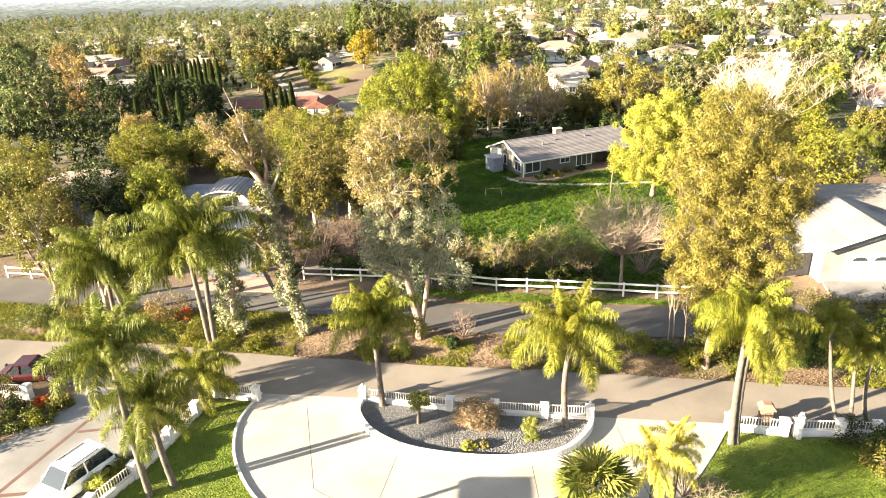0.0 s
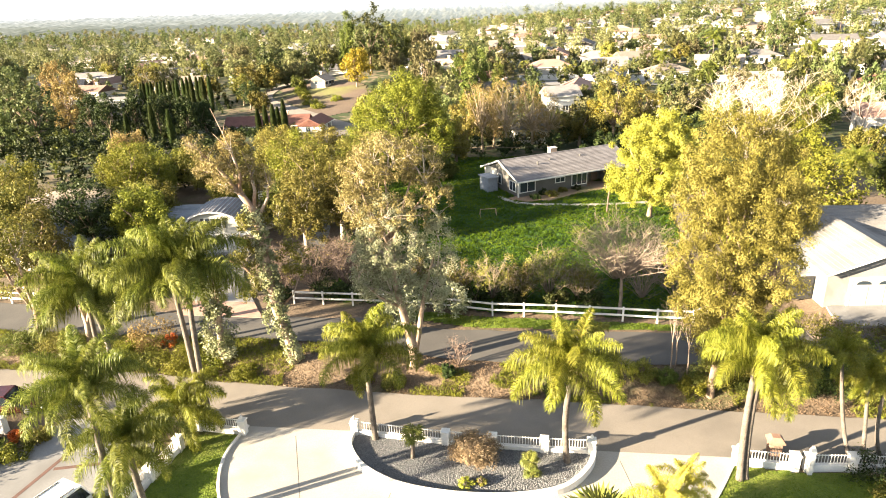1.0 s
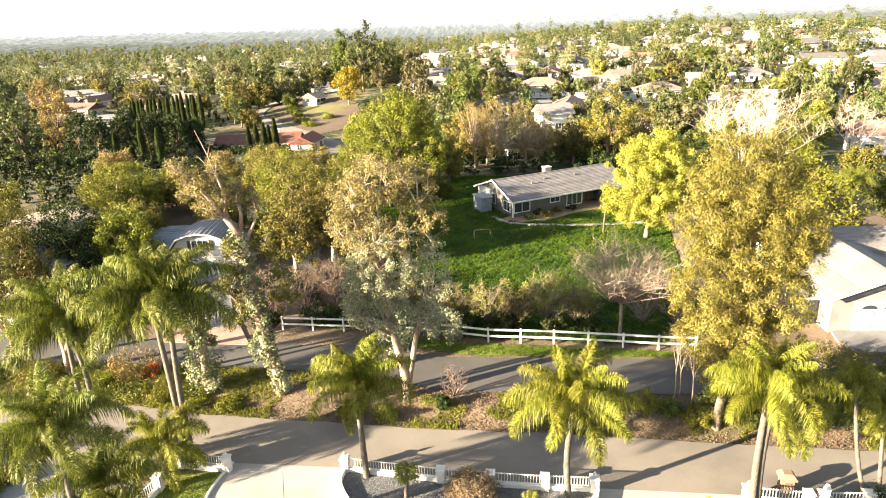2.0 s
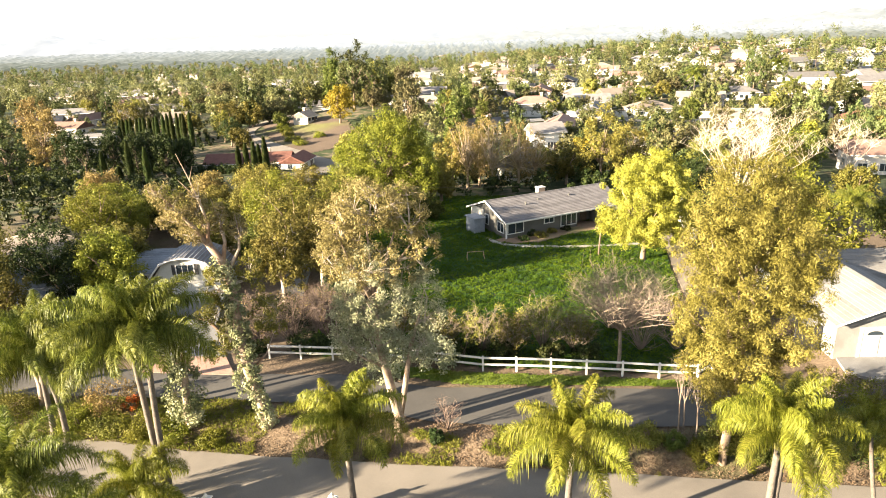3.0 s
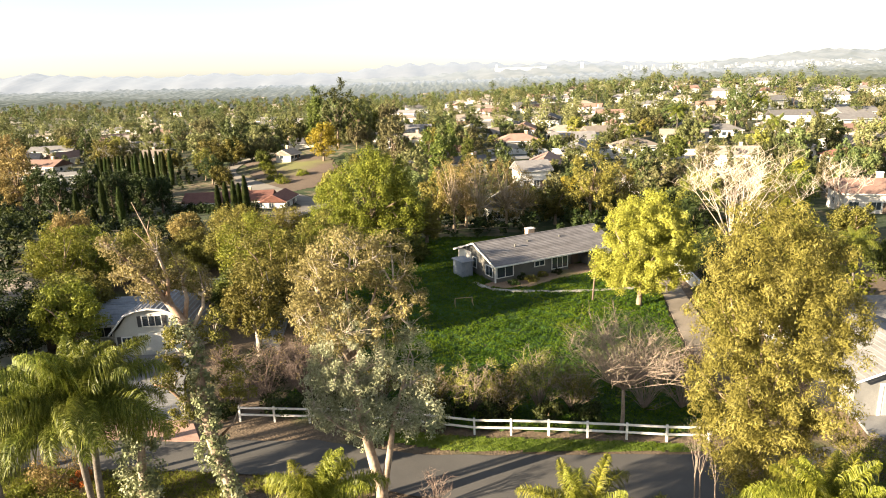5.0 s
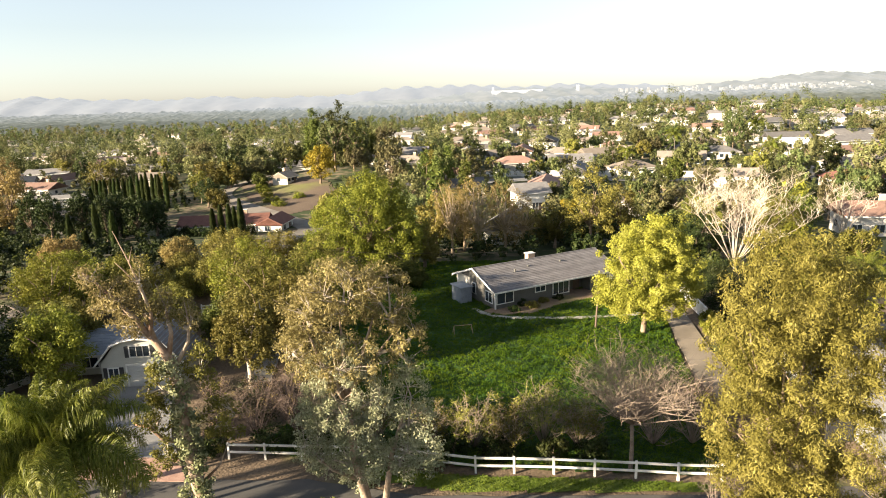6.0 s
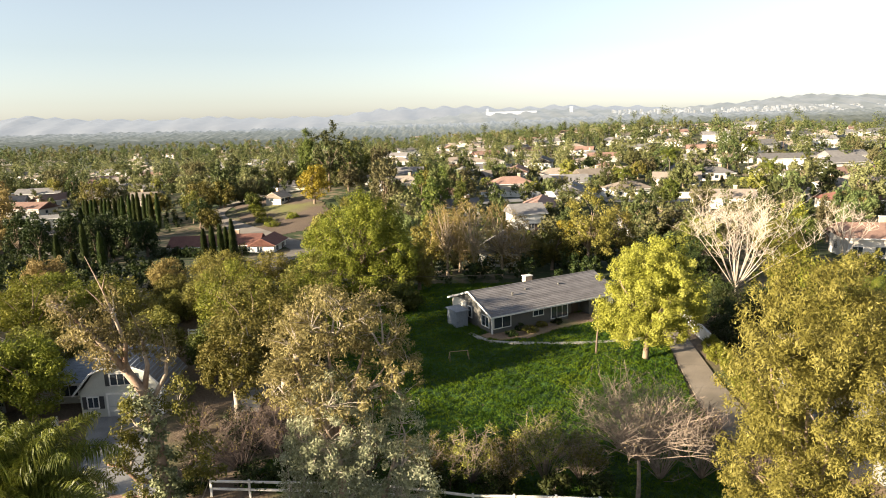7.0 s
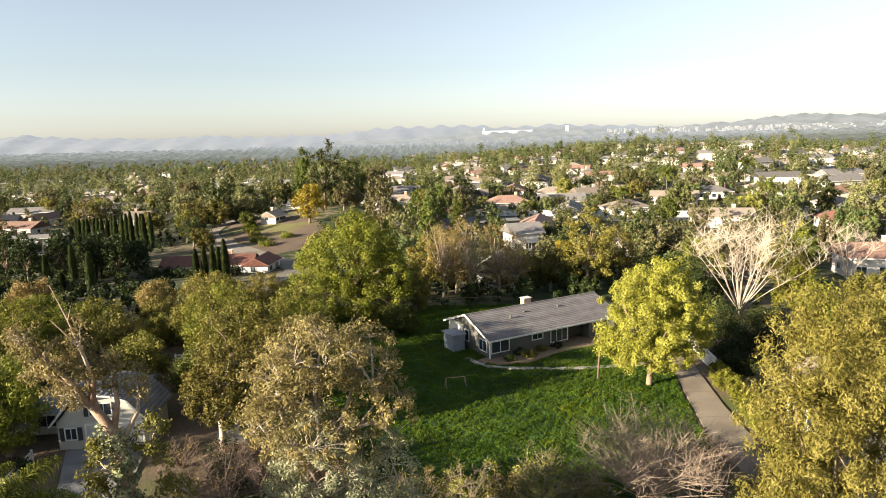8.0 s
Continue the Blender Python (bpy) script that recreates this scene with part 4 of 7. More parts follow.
# ---- palms ----
palm(-16.6, 33.7, ((-0.34, 0.0, -0.15, 0.25, 9.3), (0.53, 0.0, 0.32, -0.06, 9.55)), 1.3, 22, spread_=0.85, label="tall twin-trunked queen palm with a dense crown", seed=2)
palm(-25.2, 38.9, ((-0.5, 0.1, 0, 0, 5.5), (-0.95, 0.5, -1.2, 0.6, 5.9)), 1.35, 22, seed=3, spread_=0.85)
palm(-16.45, 23.8, ((-0.1, 0.0, 0, 0, 8.2),), 1.0, 24, seed=4, spread_=0.85)
palm(-15.55, 24.6, ((-0.3, -0.0, 0, 0, 4.9),), 0.92, 24, label="queen palm with drooping fronds over the boundary wall", seed=5)
palm(-17.1, 31.8, ((0.1, 0.1, 0, 0, 1.7),), 0.95, 24, "frond_lime", label="young queen palm beside the drive wall", seed=6)
palm(-5.6, 31.4, ((-0.1, -0.3, 0, 0, 5.5),), 1.08, 24, "frond_lime", spread_=0.72, label="queen palm rising from the gravel island", seed=7)
palm(5.15, 29.4, ((0.04, 0.0, 0, 0, 5.7),), 1.1, 26, "frond_lime", spread_=0.85, label="queen palm rising from the gravel island", seed=8)
palm(13.8, 28.15, ((-0.08, 0.0, 0, 0, 6.9), (0.22, 0.05, 0.30, 0.12, 6.7)), 1.05, 17, "frond_lime", spread_=0.85, label="twin-trunked queen palm by the drive mouth", seed=9)
for k, (x, y, dx, dy, h) in enumerate(((20.2, 29.0, -1.45, 0.9, 6.2), (20.67, 29.15, -0.56, 0.45, 4.9), (21.9, 29.95, -0.6, 0.05, 4.3))):
    palm(x, y, ((dx, dy, 0, 0, h),), 0.55, 15, "frond_lime", label="slim curved king palm with a small crown", group="king palms", r0=0.1, seed=20 + k, curve=True)
palm(40.0, 68.5, ((-0.2, 0, 0, 0, 5.2),), 0.8, 22, label="small palm behind the pale garage roof", seed=30)
palm(8.1, 22.3, ((0.0, 0, 0, 0, 3.6),), 0.62, 16, "frond_gold", "yellowing palm beside the drive", "yellow palms", 0.1, 31)
palm(9.4, 23.6, ((0.0, 0, 0, 0, 3.4),), 0.5, 14, "frond_gold", "small yellowing palm beside the drive", "yellow palms", 0.09, 32)
fan_palm(5.3, 21.9, 2.9, 1.9, 26, "green fan palm beside the drive")
fan_palm(-3.3, 29.7, 1.75, 0.8, 16, "small fan palm on a crooked trunk in the gravel", 5)
fan_palm(3.0, 28.6, 0.9, 0.6, 14, "little fan palm in the gravel bed", 6)
fan_palm(3.05, 28.2, 0.45, 0.55, 10, "little fan palm in the gravel bed", 7)
twig_bush("shrub", "bare grey shrub beside the drive", 10.2, 24.2, 3.0, 1.5, 26, "twig")
twig_bush("shrub", "large dry grey-brown shrub in the gravel island", 0.1, 29.5, 1.6, 1.4, 130, "dry_twig", ("straw", 420, 0.13, 0.03))
twig_bush("shrub", "bare pale shrub beside the drive mouth", 10.8, 22.2, 2.9, 1.6, 26, "twig", None, "", 0.5, 0.022)
bush("shrub", "small yellow-green shrub in the gravel", -0.3, 27.5, 0.42, 0.5, "lime", 16, 40, (0.1, 0.05), lift=0.15)
bush("shrub", "small green shrub in the gravel", 0.5, 27.6, 0.3, 0.4, "olive", 12, 40, (0.1, 0.05), lift=0.15)

# painted survey cross on the street
cross = thing("road_marking", "worn white survey cross painted on the asphalt", "road marking", pose(8.4, 33.8, 0))
for a_, l_ in ((5, 1.35), (62, 0.95), (118, 0.95)):
    q = Shape()
    c_, s_ = math.cos(radians(a_)), math.sin(radians(a_))
    q.add([(c_ * u * l_ / 2 - s_ * v * 0.05, s_ * u * l_ / 2 + c_ * v * 0.05, land1(8.4 + c_ * u * l_ / 2, 33.8 + s_ * u * l_ / 2) + z_) for z_ in (0.02, 0.045) for u, v in ((-1, -1), (1, -1), (1, 1), (-1, 1))], [(4, 5, 6, 7), (0, 1, 5, 4), (1, 2, 6, 5), (2, 3, 7, 6), (3, 0, 4, 7)])
    part("stroke", q, "white", cross)


# ---- across the street: lane, fence, meadow ----
FENCE = ((-14.8, 48.6), (-12.3, 48.35), (-9.8, 48.1), (-7.2, 47.85), (-4.3, 47.5), (-1.4, 46.75), (1.55, 45.95), (3.95, 45.75), (6.4, 45.5), (8.85, 45.15), (11.3, 44.8), (13.75, 44.4), (16.3, 44.15), (17.7, 45.2))
POST = Shape().box(0, 0, -0.3, 0.13, 0.13, 1.5, bevel=0.02).mesh("post")


def rail_fence(points, label, heights=(0.45, 0.98), group="white rail fences"):
    f = thing("rail_fence", label, "fence", group=group)
    for i, p in enumerate(points):
        part("post", POST, "white", f, at=pose(p[0], p[1], land1(*p) + 0.0, RNG.uniform(-1, 1), RNG.uniform(-1, 1), RNG.uniform(-3, 3)))
    for a, b in zip(points, points[1:]):
        for h in heights:
            za, zb = land1(*a) + h, land1(*b) + h
            d = (Vector(b) - Vector(a)).normalized()
            n = Vector((-d.y, d.x)) * 0.03
            s = Shape()
            vs = [(p[0] + k * n.x, p[1] + k * n.y, z + dz) for p, z in ((a, za), (b, zb)) for k, dz in ((-1, 0), (1, 0), (1, 0.14), (-1, 0.14))]
            s.add(vs, [(0, 1, 2, 3), (7, 6, 5, 4), (0, 4, 5, 1), (1, 5, 6, 2), (2, 6, 7, 3), (3, 7, 4, 0)])
            part("rail", s, "white", f)
    return f


rail_fence(FENCE, "white two-rail ranch fence along the lane")
rail_fence(((-42.0, 49.6), (-39.6, 49.3), (-37.2, 49.0), (-34.8, 48.8), (-32.4, 48.6), (-30.0, 48.4)), "white two-rail fence beside the lane")
rail_fence(((-27.5, 79.5), (-25.3, 79.8), (-23.2, 80.2)), "short white rail fence behind the garage", (0.3, 0.62, 0.95))
rail_fence(((-29.9, 58.4), (-29.6, 56.3), (-29.4, 54.2)), "short white rail fence beside the concrete drive", (0.3, 0.62, 0.95))

MEADOW = [(-13, 49.0), (-4, 47.9), (1.5, 46.4), (9, 45.6), (16.3, 44.6), (18.2, 45.6), (19.6, 53), (20.2, 60), (21.4, 66.8), (23.0, 74.0), (23.2, 80), (20, 92), (10, 99), (-14, 101), (-13, 84), (-9.5, 64)]
BED = [(4.2, 77.2), (4.9, 76.3), (6.3, 75.6), (9.3, 75.9), (12.5, 78.4), (17.0, 80.6), (20.5, 84.5), (13, 84)]
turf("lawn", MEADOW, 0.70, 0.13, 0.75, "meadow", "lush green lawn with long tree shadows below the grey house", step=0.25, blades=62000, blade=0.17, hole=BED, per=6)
VERGE = [(-6, 46.0), (0, 44.0), (8, 43.5), (16, 43.1), (16, 43.8), (8, 44.9), (1, 45.6), (-6, 47.2)]
turf("lawn", VERGE, 0.66, 0.03, 0.6, "lawn", "grass verge between lane and white fence", step=0.25, blades=5000, blade=0.14)

# concrete drive to the garage, in slabs
DRIVE_G = [((-24.0, 46.6), (-16.6, 45.9)), ((-24.2, 49.3), (-18.2, 48.8)), ((-25.2, 52.4), (-19.9, 51.8)), ((-26.4, 55.4), (-21.2, 55.0)), ((-27.6, 58.0), (-21.8, 57.8)), ((-28.7, 60.5), (-22.4, 60.5))]
gd = tagged(new("garage_drive"), "concrete slab driveway leading to the garage", "driveway", kind="structure")
for i, (a, b) in enumerate(zip(DRIVE_G, DRIVE_G[1:])):
    q = [a[0], a[1], b[1], b[0]]
    c = Vector((sum(p[0] for p in q) / 4, sum(p[1] for p in q) / 4))
    q = [tuple(c + (Vector(p) - c) * (1 - 0.06 / (Vector(p) - c).length)) for p in q]
    part("slab", Shape().prism(q, 0.5, 0.70 + 0.004 * (i % 2)), "pavers" if i == 0 else "concrete_grey", gd)
side_drive = [(-17.5, 61), (-15.0, 60.5), (-15.8, 68), (-18.5, 76), (-22, 80), (-24.5, 79), (-20.5, 74), (-18.2, 67)]
slab("side_drive", side_drive, 0.6, "concrete_grey", "grey concrete drive curving behind the trees", lift=0.08)
slab("east_drive", [(20.3, 50), (23.2, 50), (23.3, 56.3), (23.9, 64.1), (25.3, 74.0), (26.4, 82), (29, 92), (26.5, 93), (23.9, 82), (23.4, 75.3), (21.7, 66.8), (20.4, 59.0)], 0.6, "concrete_tan", "tan concrete drive running up beside the lawn", lift=0.09)
for i in range(5):
    y = 57 + i * 5.2
    s = Shape()
    s.extrude([(-0.015, 0.68), (0.015, 0.68), (0.015, 0.694), (-0.015, 0.694)], (20.7 + 0.12 * (y - 57), y), (23.2 + 0.10 * (y - 57), y - 0.4))
    tagged(part("joint", s, "asphalt_shade_joint"), "thin dark joint across the drive", "joint", kind="structure")
slab("forecourt", [(26.6, 45.8), (36.5, 45.8), (36.5, 42.6), (27.6, 42.6), (26.2, 43.8)], 1.1, "concrete_grey", "concrete apron before the pale garage", lift=0.085)
path_line = curve_through(((3.2, 78.0), (4.6, 76.0), (6.4, 74.9), (12.5, 74.0), (18.2, 74.2), (22.6, 75.0)))
p = Shape()
ribbon(p, path_line, 0.55, 0.55, 0.78)
tagged(part("garden_path", p, "concrete"), "narrow pale concrete garden path", "path", kind="structure")
slab("flower_bed", BED, 0.6, "soil", "bare brown planting bed before the grey house", "soil", lift=0.14)


# ---- houses near the camera ----
def window(parent, x, y, z, w, h, rz, frame_mat="white", bars=1, depth=0.08, small=False):
    """A window set in a wall: frame, pane and bars; the wall's outside is its local -y."""
    m = pose(x, y, z, 0, 0, rz)
    win = part("window", Shape().box(0, -0.02, -0.08, w + 0.2, depth if not small else 0.05, h + 0.2 if small else 0.08), frame_mat, parent, at=m)
    part("pane", Shape().box(0, -0.05 if small else -0.015, 0.02, w, 0.03, h), "glass", win)
    if small:
        return win
    for sx in (-1, 1):
        part("frame", Shape().box(sx * (w / 2 + 0.04), -0.03, 0.0, 0.09, depth, h + 0.1), frame_mat, win)
    part("head", Shape().box(0, -0.03, h + 0.02, w + 0.17, depth, 0.09), frame_mat, win)
    for k in range(bars):
        part("bar", Shape().box(-w / 2 + w * (k + 1) / (bars + 1), -0.045, 0.02, 0.05, 0.04, h), frame_mat, win)
    return win


def courses(parent, x0, x1, y_eave, z_eave, y_ridge, z_ridge, n, mat, name="shingle_course", over=0.0):
    """Roof side in overlapping courses from eave to ridge; the eave runs along x."""
    dy, dz = (y_ridge - y_eave) / n, (z_ridge - z_eave) / n
    s = Shape()
    t = 0.05
    k = 1.12
    vs = [(x, yy, zz) for x in (x0, x1) for yy, zz in ((0, t), (dy * k, dz * k + 0.012), (dy * k, dz * k - 0.05), (0, -0.03))]
    s.add(vs, [(0, 1, 5, 4), (1, 2, 6, 5), (2, 3, 7, 6), (3, 0, 4, 7), (3, 2, 1, 0), (4, 5, 6, 7)])
    me = s.mesh(name)
    for i in range(n):
        part(name, me, mat, parent, at=pose(RNG.uniform(-0.02, 0.02), y_eave + dy * i, z_eave + dz * i))


# grey ranch house: local x along the front, local y to the back
h = thing("ranch_house", "long low grey ranch house with a shingled gable roof", "house", pose(5.55, 77.45, 0.55, 0, 0, 27))
L, D, E, R = 17.2, 8.6, 2.35, 3.95
body = Shape()
body.prism([(0, 0), (10.2, 0), (10.2, 1.5), (13.2, 1.5), (13.2, 0), (L, 0), (L, D), (0, D)], -0.3, E)
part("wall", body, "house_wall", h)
gable = Shape().add([(0, 0, E), (0, D, E), (0, D / 2, R - 0.08), (0.2, 0, E), (0.2, D, E), (0.2, D / 2, R - 0.08)], [(0, 2, 1), (3, 4, 5), (0, 3, 5, 2), (1, 2, 5, 4), (0, 1, 4, 3)])
part("gable", gable, "house_wall", h)
gable2 = Shape().add([(L - .2, 0, E), (L - .2, D, E), (L - .2, D / 2, R - 0.08), (L, 0, E), (L, D, E), (L, D / 2, R - 0.08)], [(0, 2, 1), (3, 4, 5), (0, 3, 5, 2), (1, 2, 5, 4), (0, 1, 4, 3)])
part("gable", gable2, "house_wall", h)
# Pale slab laid on the grey end wall paints its sunlit patch.
part("side_cladding", Shape().box(-0.04, D - 1.6, 0.0, 0.08, 3.2, E + 0.25), "cream_wall", h, "end wall panel with sunlight put into its pale colour")
roof = part("roof", Shape().add([(-0.4, -0.45, E - 0.16), (L + 0.4, -0.45, E - 0.16), (L + 0.4, D / 2, R - 0.03), (-0.4, D / 2, R - 0.03), (-0.4, D + 0.45, E - 0.16), (L + 0.4, D + 0.45, E - 0.16)], [(0, 1, 2, 3), (3, 2, 5, 4)]), "shingle", h)
courses(roof, -0.42, L + 0.42, -0.5, E - 0.14, D / 2, R, 17, "shingle")
courses(roof, -0.42, L + 0.42, D + 0.5, E - 0.14, D / 2, R, 17, "shingle")
part("ridge_cap", Shape().tube([(-0.42, D / 2, R + 0.02), (L + 0.42, D / 2, R + 0.02)], [0.09, 0.09], 6), "shingle", roof)
for y0 in (-0.5, D + 0.5):
    b = Shape()
    z0, z1 = E - 0.22, R - 0.10
    vs = [(x, y, z + dz) for x in (-0.50, -0.44) for y, z in ((y0, z0), (D / 2, z1)) for dz in (0, 0.2)]
    b.add(vs, [(0, 1, 3, 2), (4, 6, 7, 5), (0, 2, 6, 4), (1, 5, 7, 3), (0, 4, 5, 1), (2, 3, 7, 6)])
    part("barge_board", b, "white", roof, "white painted barge board")
part("fascia", Shape().box(L / 2, -0.53, E - 0.26, L + 0.8, 0.05, 0.17), "white", roof)
ch = part("chimney", Shape().box(8.2, 5.2, 2.9, 0.95, 0.7, 1.5), "chimney", h)
part("chimney_cap", Shape().box(8.2, 5.2, 4.4, 1.1, 0.85, 0.1, bevel=0.03), "stone_cap", ch)
for vx, vy in ((4.2, 2.4), (6.4, 3.0), (11, 2.9)):
    part("roof_vent", Shape().lathe(vx, vy, ((0.09, 2.8), (0.09, 3.55), (0.14, 3.57), (0.14, 3.65))), "house_wall", roof)
window(h, 1.25, -0.02, 0.75, 2.1, 1.15, 0, bars=1)
window(h, 8.9, -0.02, 0.6, 2.2, 1.35, 0, bars=2)
window(h, 6.0, -0.02, 1.3, 1.3, 0.55, 0, bars=1)
window(h, 15.0, -0.02, 0.5, 1.5, 1.5, 0, bars=1)
window(h, -0.02, 4.6, 0.95, 0.75, 1.15, -90, bars=0)
window(h, -0.02, 1.3, 0.75, 1.4, 1.1, -90, bars=1)
part("front_door", Shape().box(12.3, 1.46, 0.0, 0.95, 0.08, 2.0, bevel=0.02), "darkwood", h, "dark wooden front door")
part("porch_wall", Shape().box(16.4, -0.04, 0.0, 0.7, 0.06, 2.1), "white", h, "white door panel")
part("corner_board", Shape().box(-0.01, -0.01, -0.2, 0.14, 0.14, E), "white", h)
shed = thing("garden_shed", "small dark grey garden shed with a flat roof", "shed", pose(2.45, 80.6, 0.55, 0, 0, 27))
part("body", Shape().box(-0.1, 0.8, 0, 1.4, 2.2, 1.95), "slate", shed)
part("roof", Shape().box(-0.1, 0.8, 1.95, 1.7, 2.5, 0.12, bevel=0.03), "slate", shed)
part("door", Shape().box(-0.1, -0.33, 0.05, 0.8, 0.06, 1.7, bevel=0.01), "slate", shed)
for k, (x, y, r, hh, m) in enumerate(((9.6, 77.8, 0.8, 0.7, "olive"), (7.6, 76.9, 0.6, 0.6, "dark"), (11.2, 79.6, 0.55, 0.6, "olive"), (13.0, 80.6, 0.6, 0.6, "dark"), (8.7, 78.6, 0.5, 0.8, "dark"))):
    bush("shrub", "low rounded shrub before the grey house", x, y, r, hh, m, 18, 60, (0.16, 0.08), "foundation shrubs", lift=0.1)

# garage with a gambrel front
g = thing("garage", "sage grey garage with a gambrel gable and white-framed windows", "garage", pose(-25.85, 60.75, 0.55, 0, 0, 3))
W2, DG = 3.3, 4.6
prof = [(-W2, 2.2), (-2.1, 3.75), (-1.2, 4.15), (0, 4.32), (1.2, 4.15), (2.1, 3.75), (W2, 2.2)]
outline = [(-W2, -0.3)] + [(-W2, 2.2)] + prof[1:-1] + [(W2, 2.2), (W2, -0.3)]
n = len(outline)
wl_ = Shape().add([(a, y, b) for y in (0, DG) for a, b in outline], [tuple(range(n)), tuple(range(2 * n - 1, n - 1, -1))] + [(i, n + i, n + (i + 1) % n, (i + 1) % n) for i in range(n)])
part("wall", wl_, "garage_wall", g)
rf = Shape()
ro = [(a * 1.05 + (0.25 if a > 0 else -0.25 if a < 0 else 0) * (abs(a) > 3), b + 0.06 - (0.2 if abs(a) > 3.2 else 0)) for a, b in prof]
m_ = len(ro)
rf.add([(a, y, b + dz) for y in (-0.35, DG + 0.3) for dz in (0, 0.12) for a, b in ro],
       [(m_ + i, m_ + i + 1, 3 * m_ + i + 1, 3 * m_ + i) for i in range(m_ - 1)] + [(i + 1, i, 2 * m_ + i, 2 * m_ + i + 1) for i in range(m_ - 1)] + [(i, i + 1, m_ + i + 1, m_ + i) for i in range(m_ - 1)] + [(0, m_, 3 * m_, 2 * m_), (m_ - 1, 3 * m_ - 1, 4 * m_ - 1, 2 * m_ - 1)])
roof = part("roof", rf, "shingle", g)
for side in (-1, 1):
    for (a0, b0), (a1, b1) in zip(ro[3:], ro[4:]):
        k = max(2, int(math.hypot(a1 - a0, b1 - b0) / 0.32))
        for j in range(k):
            u = (j + 0.5) / k
            part("roof_rib", Shape().tube([(side * (a0 + (a1 - a0) * u), -0.3, b0 + (b1 - b0) * u + 0.12), (side * (a0 + (a1 - a0) * u), DG + 0.2, b0 + (b1 - b0) * u + 0.12)], [0.06, 0.06], 5), "slate", roof)
for (a0, b0), (a1, b1) in zip(ro, ro[1:]):
    part("barge_board", Shape().tube([(a0, -0.38, b0 + 0.02), (a1, -0.38, b1 + 0.02)], [0.08, 0.08], 4), "white", roof)
gdoor = part("garage_door", Shape().box(0.95, -0.03, 0.0, 4.1, 0.08, 1.95), "door_grey", g, "wide pale sectional garage door")
for k in range(4):
    part("door_panel", Shape().box(0.95, -0.08, 0.03 + k * 0.48, 4.0, 0.05, 0.44, bevel=0.01), "door_grey", gdoor)
for x, w_, h_, y0_ in ((0.95, 4.4, 0.14, 1.95), (-1.18, 0.15, 1.95, 0.0), (3.08, 0.15, 1.95, 0.0)):
    part("door_trim", Shape().box(x, -0.05, y0_, w_, 0.1, h_), "white", g)
window(g, 0.05, -0.02, 2.75, 1.6, 0.9, 0, bars=2)
window(g, -2.3, -0.02, 0.9, 0.8, 0.85, 0, bars=1)
for x, z, hh in ((-1.0, 2.7, 1.0), (1.1, 2.7, 1.0), (-2.95, 0.8, 1.05), (-1.65, 0.8, 1.05)):
    part("shutter", Shape().box(x, -0.05, z, 0.36, 0.07, hh, bevel=0.01), "shutter", g, "black louvred shutter")


